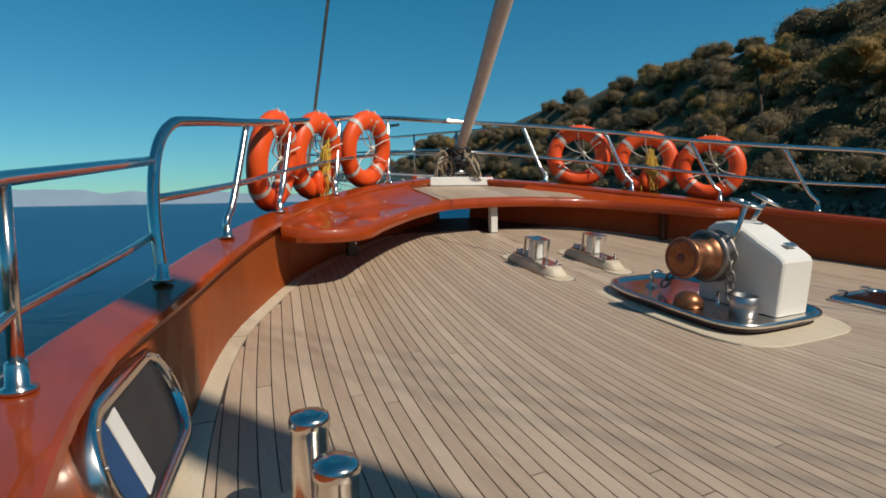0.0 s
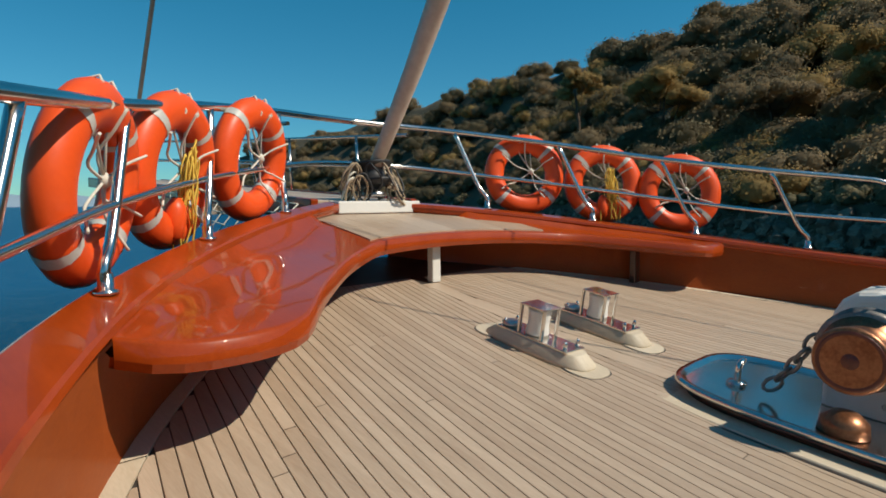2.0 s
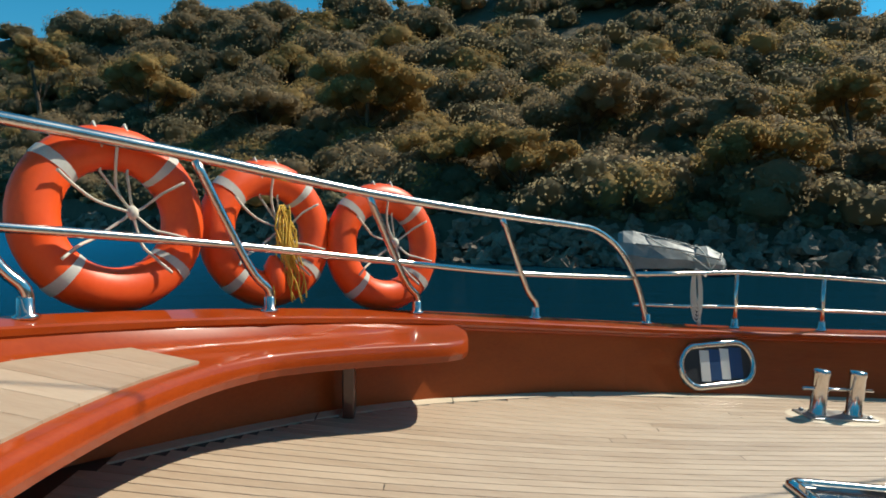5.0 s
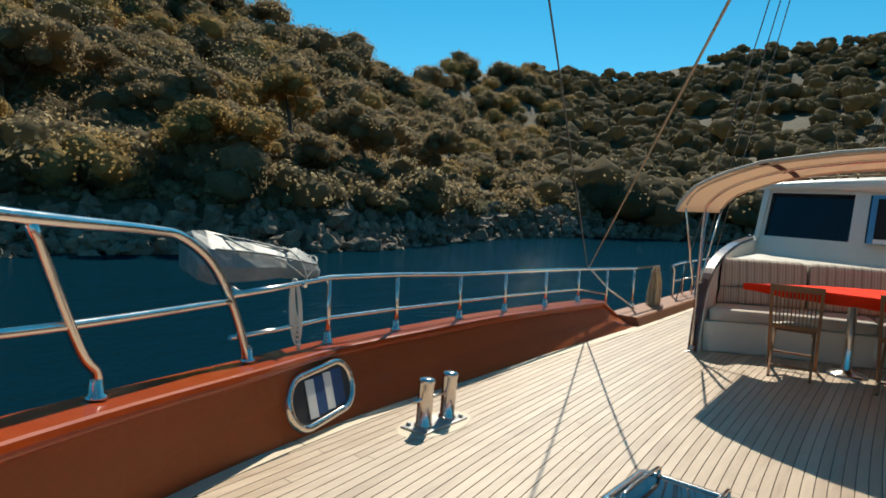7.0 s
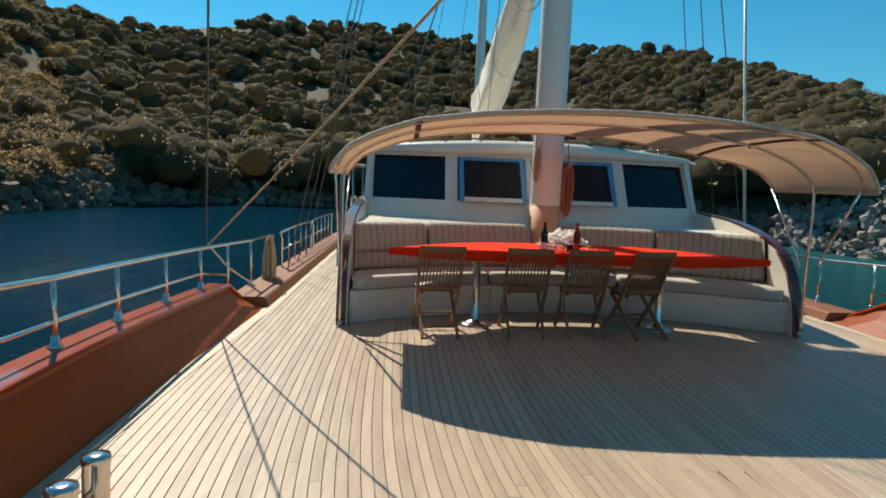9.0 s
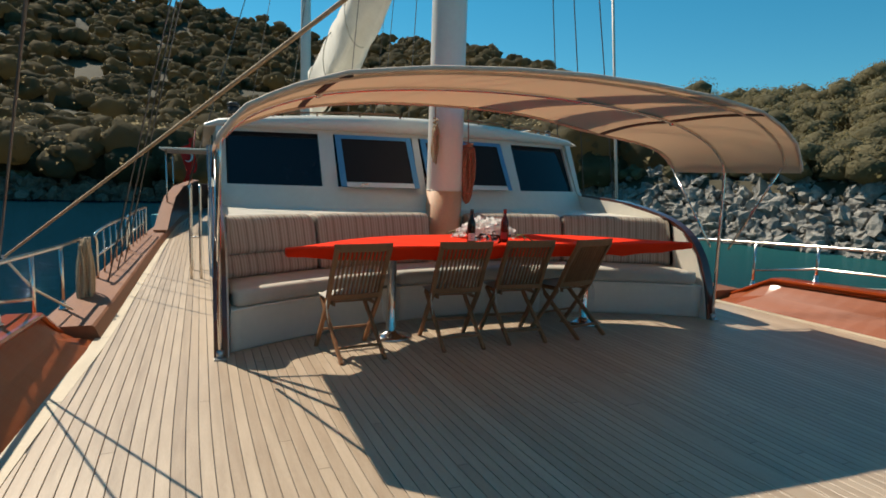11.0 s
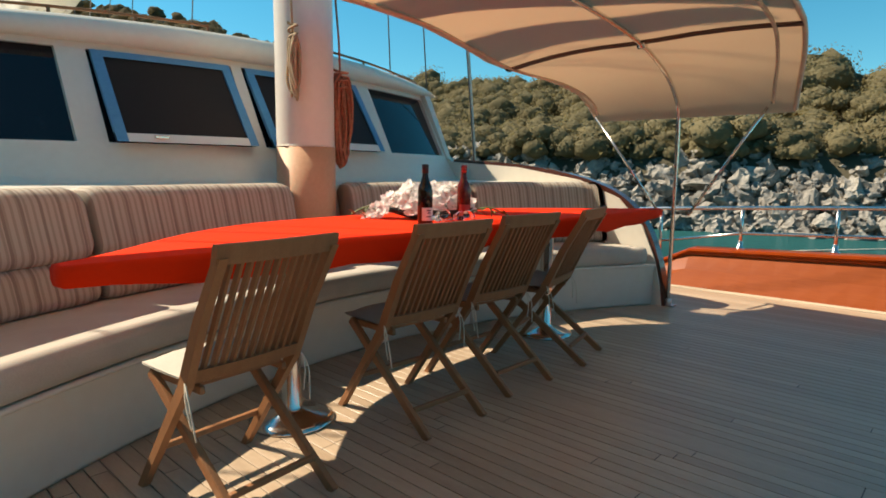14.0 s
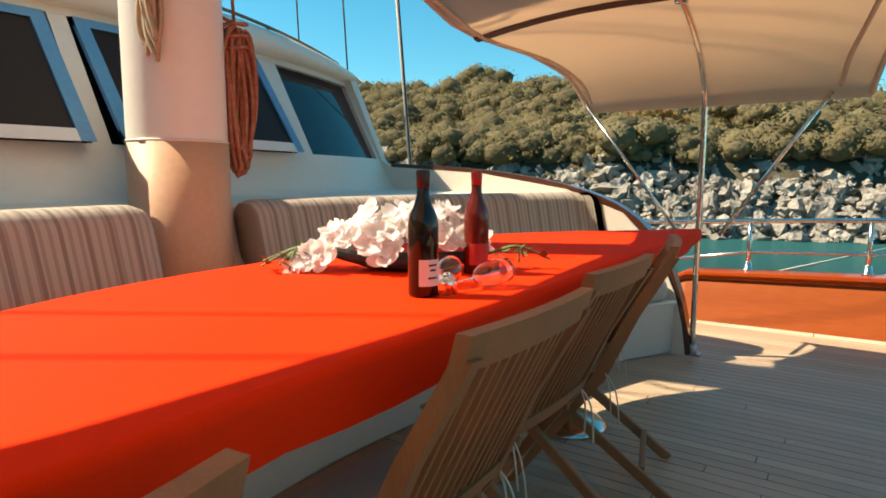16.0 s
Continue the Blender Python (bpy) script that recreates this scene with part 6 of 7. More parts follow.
def build_flowers():
    t = thing("flower_arrangement", "white orchid blossoms arranged in a low dark tray", "flowers", (0.07, 1.00, TOP))
    t.rotation_euler, t.scale = (0, 0, radians(124)), (1.2, 1.15, 1.2)
    rng = random.Random(12)
    g = Geo()
    rings = []
    for k, z in ((0.7, 0.0), (1.0, 0.02), (1.05, 0.05), (0.95, 0.045), (0.8, 0.02)):
        rings.append([(0.20 * k * math.cos(a) , 0.05 * k * math.sin(a), 0.8 * z + 0.02 * abs(math.cos(a)) ** 3) for a in [6.283 * j / 24 for j in range(24)]])
    g.rings(rings)
    part("tray", g, BLACK_RUBBER, t, "dark boat-shaped tray")
    # blossoms: five cupped petals each, heaped over the tray
    def blossom(c, r, nrm):
        g = Geo()
        q = Vector(nrm).normalized().to_track_quat("Z", "Y").to_matrix().to_4x4()
        m = Matrix.Translation(c) @ q @ pose(0, 0, 0, 0, 0, rng.uniform(0, 360))
        for k in range(5):
            a = 6.283 * k / 5 + rng.uniform(-0.15, 0.15)
            w = r * rng.uniform(0.5, 0.68)
            cup = rng.uniform(0.05, 0.5)
            rows = []
            for u in (0.08, 0.4, 0.75, 1.0):
                ww = w * math.sin(math.pi * (0.12 + 0.78 * u)) * 0.9
                z = cup * r * u * u + rng.uniform(-0.08, 0.08) * r
                row = []
                for v in (-1, -0.3, 0.3, 1):
                    p = Vector((u * r, v * ww, z + 0.22 * r * v * v * (1 if k % 2 else -0.6)))
                    row.append(m @ pose(0, 0, 0, 0, 0, math.degrees(a)) @ p)
                rows.append(row)
            g.sheet(rows, True)
        part("blossom", g, PETAL, t)
    for k in range(90):
        u = rng.uniform(-1.05, 0.7)
        h = 0.150 * (1 - abs(u) ** 2.2)
        a = rng.uniform(-1.45, 1.45)
        c = Vector((u * 0.27, 0.085 * math.sin(a) * (1.1 - abs(u) * 0.5), 0.025 + h * max(0.12, math.cos(a)) * rng.uniform(0.45, 1.0)))
        blossom(c, rng.uniform(0.030, 0.042), (u * 0.6, math.sin(a) * 1.2, 0.5 + rng.uniform(0, 0.6)))
    for k in range(9):
        g = Geo()
        e = Vector((0.34 + rng.uniform(-0.06, 0.05), rng.uniform(-0.07, 0.07), rng.uniform(0.006, 0.03))) * 1.0
        side = -1 if k < 6 else 1
        e.x *= side
        g.tube(smooth_path([(side * 0.2, 0, 0.04), (side * 0.28, e.y * 0.5, 0.06), e], 4), 0.003, 4)
        for j in range(3):
            f = 0.4 + 0.25 * j
            p = Vector((side * 0.2, 0, 0.05)).lerp(e, f)
            d = Vector((rng.uniform(-1, 1), rng.uniform(-1, 1), 0.3)).normalized() * 0.05
            q = d.cross(Vector((0, 0, 1))).normalized() * 0.011
            g.add([p, p + d * 0.5 + q, p + d, p + d * 0.5 - q], [(0, 1, 2, 3)])
        part("sprig", g, STEM, t, "green leaf sprig")


build_flowers()


# ---------------------------------------------------------------- canopy over the table
def can_z(x, y):
    a = abs(x)
    z = float(np.interp(a, [0, 0.6, 1.2, 1.75, 2.1, 2.37, 2.49, 2.52], [2.215, 2.20, 2.155, 2.075, 1.96, 1.82, 1.66, 1.58]))
    k = abs(y - 1.35) / 1.3
    return z - (0.09 if y < 1.35 else 0.05) * k * k + 0.02 * math.sin(max(0, min(1, k)) * math.pi)


def can_front(x):
    a = abs(x)
    return 2.40 if a < 1.5 else 2.40 - 0.20 * ((a - 1.5) / 1.02) ** 1.8


def can_rear(x):
    return float(np.interp(x, [-2.52, -2.35, -2.1, -1.75, -1.5, -1.2, -0.9, -0.5, 0, 0.5, 0.9, 2.0, 2.35, 2.52], [0.60, 0.52, 0.38, 0.15, 0.13, 0.17, 0.22, 0.28, 0.30, 0.33, 0.385, 0.41, 0.52, 0.60]))


def build_canopy():
    c = thing("canopy", "beige canvas sun canopy stretched over curved steel hoops", "sun canopy")
    xs = [-2.52, -2.515, -2.49, -2.43, -2.34, -2.2, -2.05, -1.9, -1.75, -1.5, -1.2, -0.9, -0.6, -0.3]
    xs = xs + [0] + [-x for x in xs[::-1]]
    zz = [can_z(x, 1.35) for x in xs]
    g = Geo()
    top, bot = [], []
    for i, x in enumerate(xs):
        f, r = can_front(x), can_rear(x)
        z0 = 1.58 if abs(x) >= 2.52 else (1.62 if abs(x) > 2.51 else None)
        rt = []
        for k in range(15):
            y = r + (f - r) * k / 14
            z = can_z(x, y) if z0 is None else z0
            rt.append((x, y, z))
        top.append(rt)
        bot.append([(p[0] * 0.997, p[1], p[2] - 0.006) for p in rt])
    g.sheet(top, True, flip=True)
    g.sheet(bot, True)
    part("canvas", g, CANVAS, c, "beige canvas glowing orange from below")
    # hems
    for fn, nm in ((can_front, "front_hem"), (can_rear, "rear_hem")):
        g = Geo()
        g.tube([(x, fn(x), can_z(x, fn(x)) if abs(x) < 2.51 else 1.60) for x in xs], 0.017, 7)
        part(nm, g, SAILCOVER, c)
    # main hoop with posts
    g = Geo()
    hoop = [(2.49, 1.36, 0.0), (2.49, 1.36, 0.9), (2.48, 1.36, 1.55), (2.41, 1.36, 1.72), (2.18, 1.36, 1.89), (1.75, 1.36, 2.04), (1.2, 1.36, 2.125), (0.6, 1.36, 2.17), (0, 1.36, 2.185)]
    full = hoop + [(-x, y, z) for x, y, z in hoop[-2::-1]]
    g.tube(smooth_path(full, 5), 0.0175, 9)
    part("main_hoop", g, STEEL, c)
    for s in (1, -1):
        g = Geo()
        g.box((0.09, 0.12, 0.012), turn(s * 2.49, 1.36, 0.006), 0.004)
        g.lathe([(0.03, 0.0), (0.03, 0.06), (0.02, 0.065)], turn(s * 2.49, 1.36, 0.0), 12)
        part("post_foot", g, STEEL_DULL, c)
        for y0, y1 in ((0.60, 1.28), (2.02, 1.44)):
            g = Geo()
            g.tube([(s * 2.50, y1 - 0.04 * (1 if y1 < 1.3 else -1), 0.78), (s * 2.49, y0, 1.62)], 0.012, 7)
            part("brace", g, STEEL, c)
        # hoops that carry the hems, folded down to the posts
        for fn, d in ((can_rear, 0.06), (can_front, -0.16)):
            g = Geo()
            pts = [(s * x, fn(s * x) + d, can_z(x, fn(s * x) + d) - dz) for x, dz in ((2.47, 0.05), (2.38, 0.03), (2.14, 0.03), (1.75, 0.03), (1.2, 0.025), (0.6, 0.025), (0, 0.025))]
            g.tube(smooth_path(pts, 4), 0.013, 7)
            part("hem_hoop", g, SAILCOVER, c)
        g = Geo()
        g.rings([[(s * (1.75 + a), y, can_z(1.75, y) - 0.012 - b) for a, b in ((-0.028, 0), (0.028, 0.008), (0.028, 0.020), (-0.028, 0.012))] for y in lin(can_rear(s * 1.75), 2.38, 10)], smooth=False)
        part("strap_bar", g, DARK_BAR, c, "dark brown batten under the canvas")
        g = Geo()
        g.lathe([(0.028, -0.03), (0.028, 0.03)], pose(s * 1.75, 1.36, 2.04, 90, 0, 0), 10)
        part("joint", g, STEEL, c)
    # spare cloth rolled beside the starboard post
    r = thing("hanging_blind", "narrow blue and white cloth strips tied beside the post", "blind")
    for k, (m_, dx) in enumerate(((BLUE_FRAME, 0.0), (SAILCLOTH, 0.03), (BLUE_FRAME, 0.055))):
        g = Geo()
        g.rings([[(2.555 - dx * 0.4 + 0.006 * math.sin(z * 9 + k), 0.93 + dx + a + (1.62 - z) * 0.28 , z) for a in (0, 0.022)] + [(2.547 - dx * 0.4 + 0.006 * math.sin(z * 9 + k), 0.93 + dx + a + (1.62 - z) * 0.28, z) for a in (0.022, 0)] for z in lin(0.62, 1.63, 10)], smooth=False)
        part("cloth_strip", g, m_, r)


build_canopy()


# ---------------------------------------------------------------- mast, sails and rigging
def build_mast():
    mast = thing("mast", "thick white main mast with a tan coat at its foot", "mast", (0.02, -0.27, 0))
    g = Geo()
    g.lathe([(0.205, 0.30), (0.205, 1.285)], None, 32)
    part("mast_coat", g, MAST_TAN, mast, "tan painted lower part")
    g = Geo()
    g.lathe([(0.2, 1.285), (0.201, 1.297), (0.195, 3.0), (0.18, 8), (0.16, 15.5), (0.10, 28.5), (0.05, 29.2)], None, 32)
    part("pole", g, WHITE_PAINT, mast)
    g = Geo()
    g.lathe([(0.2065, 1.280), (0.208, 1.286), (0.2055, 1.291)], None, 32)
    part("seam_ring", g, CABIN_WHITE, mast)
    # coiled ropes hung on the mast
    def coil(x, y, z, h, w, m_, n, seed, label):
        rng = random.Random(seed)
        t = thing("rope_coil", label, "rope", (x, y, z), "rope coils")
        for k in range(n):
            g = Geo()
            hh, ww = h * rng.uniform(0.8, 1.0), w * rng.uniform(0.4, 1.0)
            o = Vector((rng.uniform(-w, w) * 0.4, rng.uniform(-0.03, 0.03), rng.uniform(-0.03, 0.0)))
            pts = [o + Vector((ww * math.sin(a) * (0.5 + 0.5 * abs(math.cos(a / 2))) + rng.uniform(-0.004, 0.004), 0.02 * math.cos(a * 2 + k), -hh / 2 + hh / 2 * math.cos(a))) for a in [6.283 * j / 14 for j in range(14)]]
            g.tube(smooth_path(pts, 2, closed=True), 0.010, 5, closed=True)
            part("rope_turn", g, m_, t)
        g = Geo()
        g.tube([(w * 0.75 * math.cos(a), 0.045 * math.sin(a), -h * 0.16 + 0.008 * a) for a in lin(0, 18, 36)], 0.009, 5)
        part("binding", g, m_, t)
        g = Geo()
        g.tube([(0, 0, -0.02), (0.01, 0, 0.25), (0.03, -0.01, 0.55)], 0.008, 5)
        part("hanging_end", g, m_, t)
    coil(-0.235, -0.20, 1.80, 0.64, 0.078, ROPE_RED, 20, 3, "red-flecked rope coil hanging on the mast")
    coil(0.205, -0.12, 2.0, 0.40, 0.024, ROPE_TAN, 8, 5, "small tan rope coil hanging on the mast")
    z = thing("mizzen_mast", "tall white mizzen mast far aft", "mast", (-0.6, -14.0, 0))
    g = Geo()
    g.lathe([(0.17, 0.0), (0.16, 6), (0.10, 14)], None, 20)
    part("pole", g, WHITE_PAINT, z)
    # staysail bundle hanging from the mast down and aft
    s = thing("furled_sail", "loosely furled white sail hanging slantwise behind the mast", "sail")
    rng = random.Random(2)
    g = Geo()
    rings = []
    for i in range(26):
        k = i / 25
        c = Vector((0.0, -0.9 - 7.6 * k, 5.6 - 2.3 * k - 0.35 * math.sin(k * math.pi)))
        w = 0.16 + 0.26 * math.sin(min(1, k * 1.4) * math.pi * 0.62)
        ring = []
        for j in range(18):
            a = 6.283 * j / 18
            f = 1 + 0.22 * math.sin(3 * a + 5 * k) + 0.12 * math.sin(7 * a - 9 * k) + rng.uniform(-0.05, 0.05)
            ring.append(c + Vector((w * f * math.cos(a) * 0.6, 0, w * f * 1.5 * math.sin(a))))
        rings.append(ring)
    g.rings(rings)
    part("rolled_cloth", g, SAILCLOTH, s)
    for k in (0.2, 0.45, 0.7, 0.93):
        c = Vector((0.0, -0.9 - 7.6 * k, 5.6 - 2.3 * k - 0.35 * math.sin(k * math.pi)))
        g = Geo()
        g.tube([c + Vector((0.30 * math.cos(a), 0.0, 0.62 * math.sin(a))) for a in [6.283 * j / 16 for j in range(16)]], 0.012, 5, closed=True)
        part("tie", g, ROPE_WHITE, s)


build_mast()


def line(name, pts, r, m_, label, cat="rigging", group="", n=6):
    t = thing(name, label, cat, group=group)
    g = Geo()
    g.tube(pts, r, n)
    part("wire" if m_ is WIRE else "rope", g, m_, t)
    return t


def build_rigging():
    # furled headsail on the inner forestay, with its drum
    f = thing("furled_headsail", "headsail rolled round the forestay in a weathered beige cover", "sail")
    g = Geo()
    a, b = Vector((0.05, 9.92, 1.50)), Vector((0.0, 0.2, 16.0))
    rings = []
    for i in range(60):
        k = i / 59
        p = a.lerp(b, k)
        r = 0.055 + 0.045 * min(1, k * 9) - 0.05 * k
        d = (b - a).normalized()
        u = d.cross(Vector((1, 0, 0))).normalized()
        w = d.cross(u)
        rings.append([p + (u * math.cos(t) + w * math.sin(t)) * r * (1 + 0.10 * math.sin(t - k * 60)) for t in [6.283 * j / 12 for j in range(12)]])
    g.rings(rings)
    part("rolled_sail", g, SAILCOVER, f)
    g = Geo()
    g.lathe([(0.05, 0.0), (0.05, 0.03), (0.17, 0.04), (0.18, 0.06), (0.12, 0.075), (0.12, 0.18), (0.18, 0.195), (0.17, 0.215), (0.05, 0.23)], pose(0.05, 9.93, 1.33, -12, 0, 0) , 22)
    part("furler_drum", g, BLACK_RUBBER, f)
    g = Geo()
    g.lathe([(0.10, 0.0), (0.10, 0.03), (0.05, 0.05), (0.045, 0.16)], turn(0.05, 9.93, cap_z(9.93) + 0.05), 16)
    part("tack_fitting", g, STEEL_DULL, f)
    rng = random.Random(6)
    t = thing("rope_heap", "tangled white and tan ropes heaped round the furler", "rope")
    for k in range(34):
        g = Geo()
        a0 = rng.uniform(0, 6.283)
        c = Vector((0.05 + 0.20 * math.cos(a0), 9.93 + 0.13 * math.sin(a0), 1.36 + rng.uniform(-0.03, 0.14)))
        pts = [c + Vector((0.06 * math.cos(q) + 0.04 * math.cos(a0) + rng.uniform(-0.015, 0.015), 0.05 * math.sin(q), 0.11 * math.sin(q + a0) - 0.04)) for q in [6.283 * j / 9 for j in range(9)]]
        g.tube(smooth_path(pts, 2, closed=True), 0.009, 5, closed=True)
        part("rope_loop", g, (ROPE_TAN, ROPE_WHITE, BLACK_RUBBER, ROPE_TAN)[k % 4], t)
    line("outer_forestay", [(0, 15.95, 1.75), (0, 0.3, 29.0)], 0.031, SAILCOVER, "grey outer forestay from the bowsprit end", group="stays")
    # headsail sheets from the starboard rail
    for s in (1,):
        line("headsail_sheet", [(3.90, 1.19, 0.80), (2.78, 4.54, 3.0), (1.66, 7.9, 5.2), (0.0, 7.3, 5.4)], 0.008, WIRE, "thin dark line led from the rail up to the forestay", group="sheets", n=5)
        line("headsail_sheet", [(3.86, 1.22, 0.80), (2.17, 4.03, 2.0), (0.50, 6.75, 3.25), (0.02, 8.7, 3.3)], 0.0085, ROPE_TAN, "pale rope sheet led from the rail up to the forestay", group="sheets", n=6)
        line("rail_lashing", [(3.88, 1.20, 0.80), (3.86, 0.55, 0.45), (3.70, -0.05, 0.14)], 0.010, ROPE_WHITE, "pale line tied from the rail down to the deck edge")
    # shrouds of the main mast, and lines further aft
    for s in (1, -1):
        for y in (-1.66, -2.5, -3.3):
            line("shroud", [(s * 3.62, y, 0.1), (s * 0.25, -0.4, 14.5)], 0.009, WIRE, "steel wire shroud of the main mast", group="shrouds", n=5)
        for y in (-12.5, -13.4, -14.6):
            line("shroud", [(s * 3.2, y, 0.1), (s * 0.1 - 0.6, -14.0, 12.5)], 0.010, WIRE, "steel wire shroud of the mizzen mast", group="shrouds", n=5)
        for x, y in ((0.5, -3.2), (1.0, -6.5), (1.6, -9.5)):
            line("halyard", [(s * x, y, 2.1), (s * 0.15, -0.5, 13.0)], 0.007, WIRE, "thin line running up to the mast head", group="halyards", n=5)
    line("triatic_line", [(-0.6, -14.0, 11.0), (0, -0.4, 9.0)], 0.008, WIRE, "thin line slung between the masts", n=5)
    p = line("whisker_pole", [(-3.62, -1.66, 0.1), (-3.25, -1.84, 5.0)], 0.022, CABIN_WHITE, "slim white pole standing at the port rail", "pole")
    # a bundle of ropes hung at the starboard gate
    t = thing("rope_bundle", "thick bundle of tan ropes hung on the starboard rail", "rope", (3.72, -0.85, 0.66))
    rng = random.Random(9)
    for k in range(18):
        g = Geo()
        o = Vector((rng.uniform(-0.05, 0.05), rng.uniform(-0.12, 0.12), rng.uniform(-0.05, 0.06)))
        h = rng.uniform(0.62, 0.80)
        g.tube(smooth_path([o, o + Vector((rng.uniform(-0.03, 0.03), rng.uniform(-0.05, 0.05), -h * 0.4)), o * 1.2 + Vector((0, rng.uniform(-0.07, 0.07), -h * 0.93)), o + Vector((0.03, rng.uniform(-0.05, 0.05), -h * 0.5)), o * 0.5], 4), 0.014, 5)
        part("rope_strand", g, ROPE_TAN, t)
    # lines wound on the low starboard rail
    t = thing("rail_rope_coil", "pale rope coil hung over the starboard rail", "rope", (cap_half(6.04) - 0.02, 6.04, 1.03))
    for k in range(6):
        g = Geo()
        w, h = 0.014 + 0.006 * k, 0.22 + 0.03 * k
        g.tube(smooth_path([(0.02 * math.cos(a), w * math.sin(a), -h / 2 + (h / 2 + 0.02) * math.cos(a)) for a in [6.283 * j / 12 for j in range(12)]], 2, closed=True), 0.007, 5, closed=True)
        part("rope_turn", g, ROPE_WHITE, t)
    g = Geo()
    g.tube([(0, -0.03, -0.1), (0.0, -0.04, -0.30), (0.01, -0.035, -0.40)], 0.007, 5)
    g.lathe([(0.012, -0.03), (0.014, 0.0), (0.01, 0.03)], turn(0.01, -0.035, -0.40), 8)
    part("hanging_end", g, ROPE_WHITE, t)
    for a, b in (((-3.85, 1.62, 0.36), (-33.0, 5.2, -1.5)), ((-3.85, 2.22, 0.38), (-33.0, 11.0, -1.4))):
        mid = Vector(a).lerp(Vector(b), 0.5) - Vector((0, 0, 0.12))
        line("mooring_line", [a, mid, b], 0.012, ROPE_WHITE, "white mooring line running to the shore", "rope", "mooring lines", 5)


build_rigging()


# ---------------------------------------------------------------- further aft and alongside
def build_aft():
    a = thing("aft_awning", "grey flat awning over the side deck door", "awning")
    g = Geo()
    g.box((1.5, 4.0, 0.05), turn(2.75, -11.4, 1.9), 0.02)
    part("awning_top", g, SAILCLOTH, a)
    for x, y in ((3.35, -9.5), (3.35, -13.2), (2.1, -9.5), (2.1, -13.2)):
        g = Geo()
        g.tube([(x, y, 0.0), (x, y, 1.88)], 0.022, 7)
        part("post", g, STEEL, a)
    g = thing("side_gate", "stainless steel gate frame beside the deckhouse wall", "gate", (2.62, -2.3, 0))
    for x in (0.0, 0.12):
        q = Geo()
        q.tube(smooth_path([(x, 0, 0), (x, 0, 1.1), (x, -0.1, 1.2), (x, -0.7, 1.2), (x, -0.8, 1.1), (x, -0.8, 0)], 4), 0.018, 8)
        part("hoop", q, STEEL, g)
    q = Geo()
    q.tube([(0.0, -0.02, 0.55), (0.12, -0.02, 0.55)], 0.014, 7)
    part("latch", q, STEEL, g)
    f = thing("ensign", "red flag with a white crescent hanging at the stern", "flag", (3.0, -16.5, 0.2))
    q = Geo()
    q.tube([(0, 0, 0), (-0.25, -0.5, 2.6)], 0.025, 8)
    part("flag_pole", q, VARNISH, f)
    q = Geo()
    rows = []
    for i in range(9):
        k = i / 8
        rows.append([(-0.2 + 0.35 * k + 0.10 * math.sin(7 * k + j), -0.42 + 0.10 * math.sin(5 * k + 2 * j), 2.35 - 1.25 * j / 6 - 0.35 * k) for j in range(7)])
    q.sheet(rows, True)
    cloth = part("flag_cloth", q, FLAG_RED, f)
    q = Geo()
    q.tube([(0.0 + 0.13 * math.cos(t), -0.30, 1.65 + 0.16 * math.sin(t)) for t in lin(0.9, 5.4, 14)], [0.012 + 0.03 * math.sin(math.pi * i / 14) for i in range(15)], 6)
    part("crescent", q, WHITE_PAINT, cloth, "white crescent")
    # aft bulwark and covered stern seen down the side deck
    s = thing("stern_bulwark", "raised varnished stern bulwark", "bulwark", kind="structure")
    q = Geo()
    line_ = ((3.30, -7.4, 0.13), (3.27, -8.6, 0.42), (3.22, -10.0, 0.70), (3.10, -12.5, 0.90), (2.70, -17.8, 1.0))
    q.rings([[(x, y, -0.02), (x, y, z), (x + 0.16, y, z), (x + 0.18, y, -0.02)] for x, y, z in line_], smooth=False)
    part("planking", q, DARK_WOOD, s)
    q = Geo()
    q.rings([[(x - 0.04, y, z + 0.002), (x - 0.04, y, z + 0.04), (x + 0.22, y, z + 0.04), (x + 0.22, y, z + 0.002)] for x, y, z in line_], smooth=False)
    part("cap_board", q, RAIL_WORN, s)
    q = Geo()
    q.box((5.8, 0.2, 0.9), turn(0, -17.9, 0.45), 0.02)
    part("stern_board", q, DARK_WOOD, s)


build_aft()


def hullring(y, w, z0, z1):
    return [(-w, y, z1), (-w * 0.85, y, z0 + 0.1), (0, y, z0), (w * 0.85, y, z0 + 0.1), (w, y, z1)]


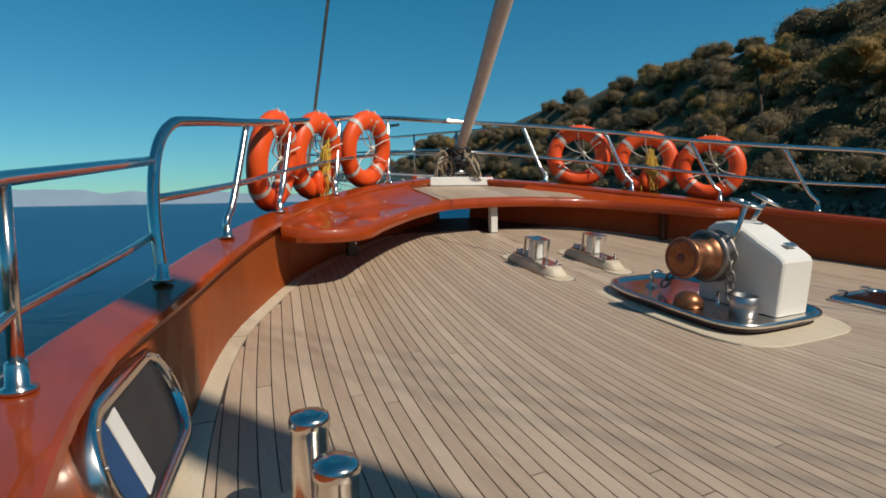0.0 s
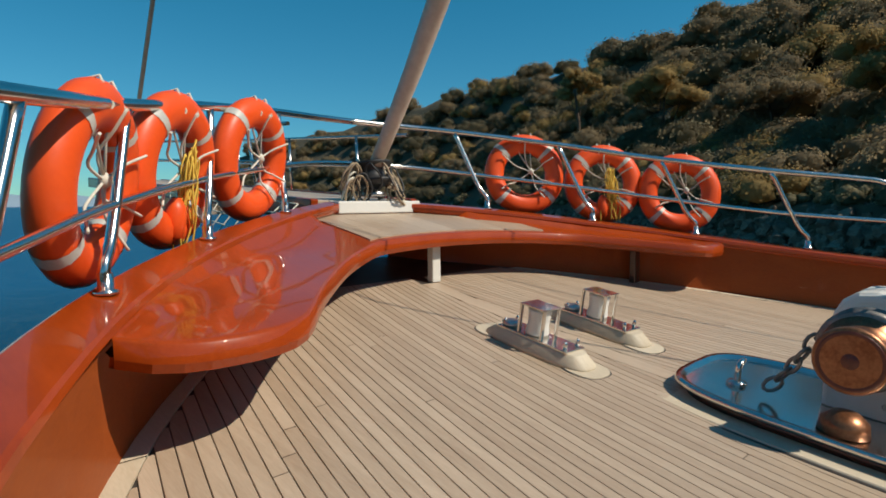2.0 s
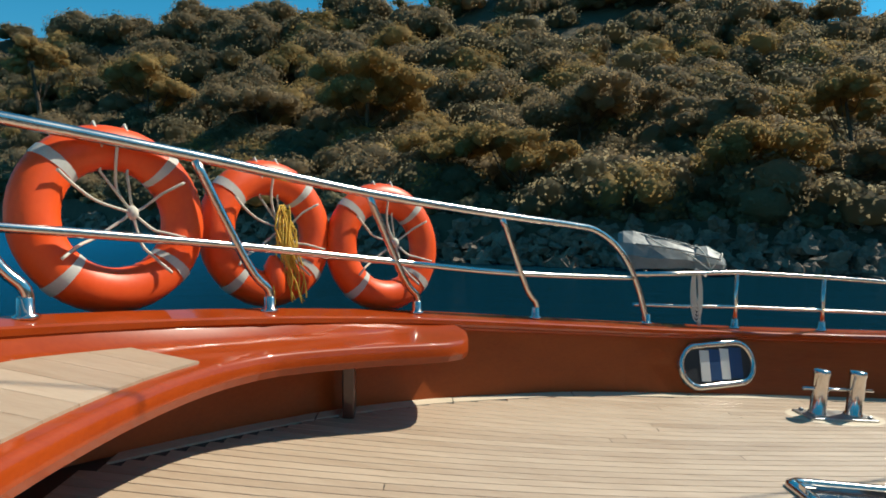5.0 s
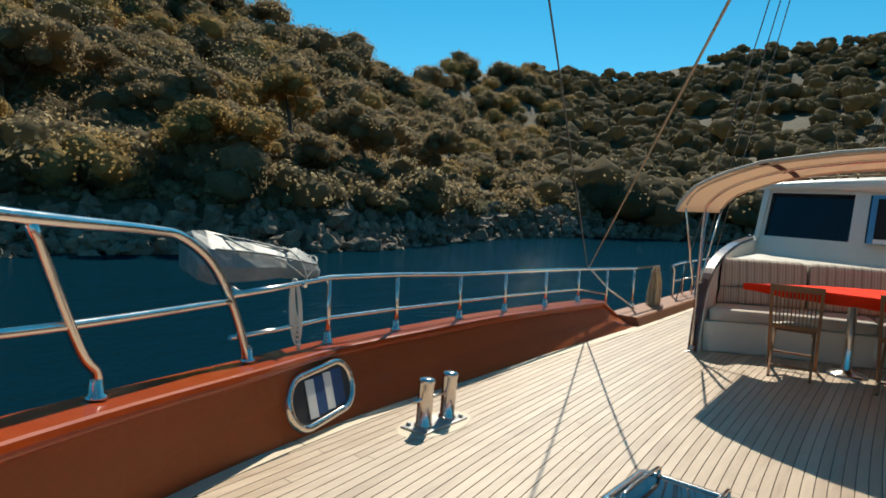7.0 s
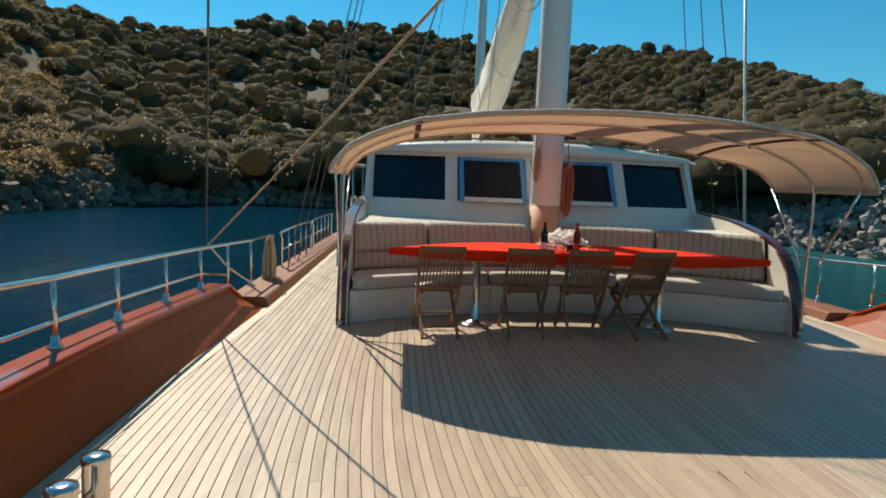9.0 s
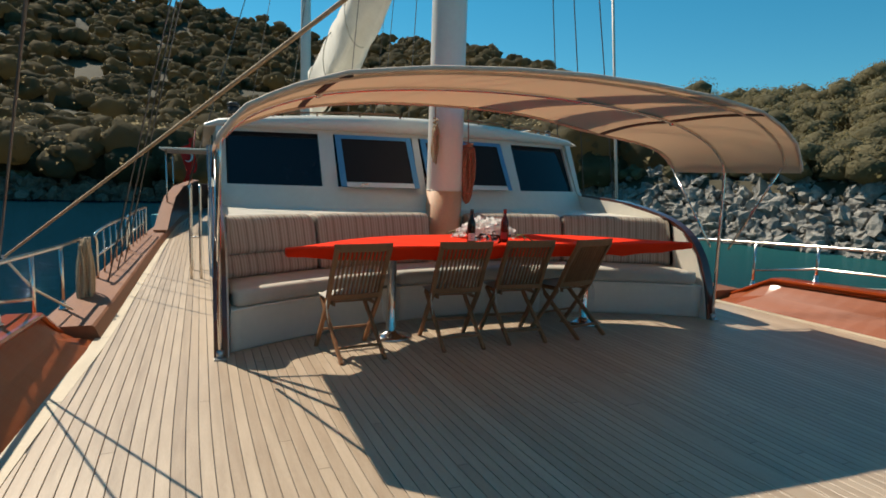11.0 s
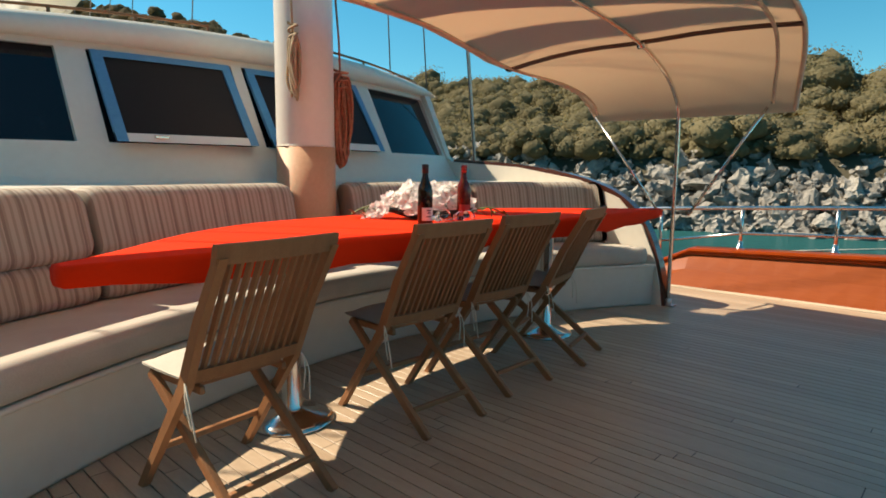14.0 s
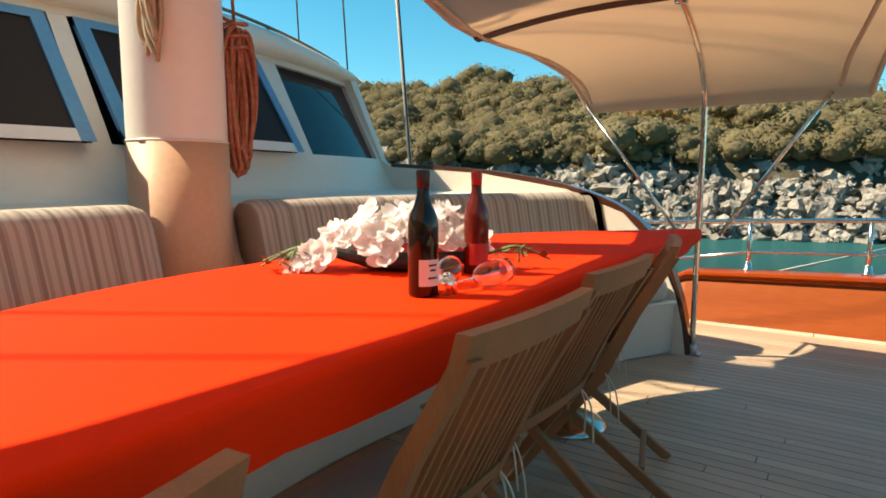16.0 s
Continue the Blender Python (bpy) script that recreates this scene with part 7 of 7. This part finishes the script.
def build_covered_motor():
    """A canvas-wrapped outboard stowed across the starboard rail: a tapered bundle with a sharp ridge and folds, lashed down."""
    t = thing("covered_outboard", "outboard motor wrapped in creased grey canvas, lashed on the rail", "outboard motor", (3.80, 5.72, 1.036))
    ax = Vector((0.30, 0.95, 0)).normalized()
    t.rotation_euler = (0, 0, -math.atan2(ax.x, ax.y))
    rng = random.Random(3)
    st = [(0.0, 0.10, 0.05, 0.02), (0.03, 0.15, 0.11, 0.0), (0.14, 0.18, 0.17, 0.0), (0.24, 0.17, 0.16, 0.004), (0.30, 0.20, 0.20, 0.0), (0.45, 0.23, 0.23, 0.0), (0.60, 0.24, 0.25, 0.0), (0.72, 0.25, 0.29, 0.0), (0.80, 0.22, 0.27, 0.02), (0.84, 0.12, 0.20, 0.06)]
    rings = []
    for y, w, h, z0 in st:
        prof = [(-1, 0.0), (-1.04, 0.35), (-0.82, 0.70), (-0.42, 0.90), (-0.12, 1.02), (0.3, 0.93), (0.75, 0.74), (1.0, 0.38), (0.95, 0.0), (0.0, -0.02)]
        rings.append([(u * w + rng.uniform(-0.012, 0.012), y, z0 + v * h + rng.uniform(-0.010, 0.010)) for u, v in prof])
    g = Geo()
    g.rings(rings, smooth=False)
    part("canvas_cover", g, DINGHY_COVER, t)
    for k in (-0.9, -0.2, 0.5):
        g = Geo()
        g.tube(smooth_path([(k * 0.2, 0.05, 0.13 - 0.05 * abs(k)), (k * 0.22 - 0.02, 0.4, 0.235 - 0.08 * abs(k)), (k * 0.24, 0.70, 0.295 - 0.11 * abs(k))], 5), 0.007, 5)
        part("fold", g, DINGHY_COVER, t)
    for pts in ([(-0.19, 0.12, 0.0), (-0.18, 0.17, 0.12), (-0.02, 0.22, 0.182), (0.15, 0.20, 0.13), (0.18, 0.18, 0.0)],
                [(-0.20, 0.13, 0.0), (-0.16, 0.05, 0.10), (-0.02, 0.02, 0.125), (0.12, 0.03, 0.08), (0.16, 0.10, 0.0)],
                [(-0.20, 0.13, 0.0), (-0.215, 0.30, 0.12), (-0.20, 0.50, 0.19), (-0.05, 0.62, 0.262)]):
        g = Geo()
        g.tube(smooth_path(pts, 5), 0.006, 5)
        part("lashing", g, ROPE_WHITE, t)
    for y in (0.18, 0.62):
        g = Geo()
        g.tube([(-0.24 - 0.42 * y, y, -0.03), (0.16, y, -0.014)], 0.013, 7)
        part("support_arm", g, STEEL, t)


build_covered_motor()


def build_moored_boat():
    b = thing("moored_boat", "small turquoise and white boat moored astern", "boat", polar(180.6, 34, WATER))
    b.rotation_euler, b.scale = (0, 0, radians(70)), (1.2, 1.2, 1.2)
    g = Geo()
    g.rings([hullring(y, w, z0, z1) for y, w, z0, z1 in ((-3, 0.9, -0.2, 0.7), (-1, 1.2, -0.3, 0.7), (1.5, 1.0, -0.2, 0.85), (3.2, 0.08, 0.3, 1.1))], smooth=False)
    part("hull", g, TEAL_PAINT, b, "turquoise hull")
    g = Geo()
    g.box((1.5, 2.0, 0.7), turn(0, -0.6, 1.0), 0.1)
    part("cabin", g, WHITE_PAINT, b)


build_moored_boat()


# ---------------------------------------------------------------- deck planks, one by one
lay_angle = spline([-16, 1.5, 3, 4, 5, 6, 7, 8, 9.4], [0, 0, 1.2, 3.5, 7.5, 11.0, 13.0, 13.5, 12.5])


def seam_line(x0, step=0.05):
    """One caulked seam: straight along the side deck, then sprung inwards with the curve of the bow."""
    x, y, out = x0, 2.0, []
    while y < 9.35:
        out.append((x, y))
        x -= math.tan(radians(lay_angle(y) * (0.62 + 0.38 * min(1.0, x / 2.4)))) * step
        y += step
    return np.array(out)


def build_planks():
    rng = random.Random(8)
    pitch, gap, king = 0.066, 0.0045, 0.07
    def inside(y):
        return deck_half(y) - MARGIN_W - 0.004
    seams = [seam_line(king + pitch * k) for k in range(64)]
    grid_y = seams[0][:, 1]
    for k in range(63):
        i_line, o_line = seams[k][:, 0], seams[k + 1][:, 0]
        lim = np.array([inside(y) for y in grid_y])
        ok = (o_line > king + 0.012) & (i_line < lim - 0.012)
        if not ok.any():
            continue
        last = int(np.nonzero(ok)[0][-1])
        y1 = float(grid_y[last])
        first = int(np.nonzero(ok)[0][0])
        y0 = float(grid_y[first]) if first > 0 else 0.15 if seams[k + 1][0, 0] < 2.42 else -14.0
        if y1 - y0 < 0.2:
            continue
        def edges(y):
            """Inner and outer edge of this plank, trimmed at the king plank and at the margin board."""
            a = float(np.interp(y, grid_y, i_line)) + gap / 2
            b = float(np.interp(y, grid_y, o_line)) - gap / 2
            return max(a, king + gap / 2), min(b, inside(y))
        for s in (1, -1):
            cuts = [y0, y1]
            if y1 - y0 > 2.6:
                cuts.append(rng.uniform(max(y0 + 0.8, 2.2), max(y0 + 0.9, y1 - 0.7)))
            if y1 - y0 > 5.6 and -5 < y0 < 1:
                cuts.append(rng.uniform(y0 + 0.7, 2.0))
            if y0 < -5:
                cuts += [rng.uniform(-4, -1), rng.uniform(-10, -7)]
            cuts = sorted(cuts)
            for a, b in zip(cuts, cuts[1:]):
                if b - a < 0.06:
                    continue
                lo = max(a, 2.0)
                n = max(1, int((b - lo) / 0.28)) if b > lo else 0
                ys = sorted({a + 0.002, b - 0.002, *[lo + (b - lo) * j / n for j in range(1, n)]})
                if b == y1:
                    ys = sorted({*ys, *[y for y in (b - 0.05, b - 0.10, b - 0.16, b - 0.22) if y > a + 0.01]})
                rows = []
                for y in ys:
                    xa, xb = edges(y)
                    if xb < xa + 0.004:
                        xb = xa + 0.004
                    z = deck_z(y)
                    row = [(s * xa, y, z - 0.007), (s * xa, y, z - 0.0012), (s * (xa + 0.0014), y, z), (s * (xb - 0.0014), y, z), (s * xb, y, z - 0.0012), (s * xb, y, z - 0.007)]
                    rows.append(row if s > 0 else row[::-1])
                g = Geo()
                g.sheet(rows, False)
                part("plank", g, TEAK, DECK)
    for a, b in ((0.15, 3.1), (3.104, 6.4), (6.404, 9.2)):
        g = Geo()
        g.sheet([[(-king, y, deck_z(y) - 0.007), (-king, y, deck_z(y)), (king, y, deck_z(y)), (king, y, deck_z(y) - 0.007)] for y in lin(a, b, 8)], False)
        part("king_plank", g, TEAK, DECK)


build_planks()
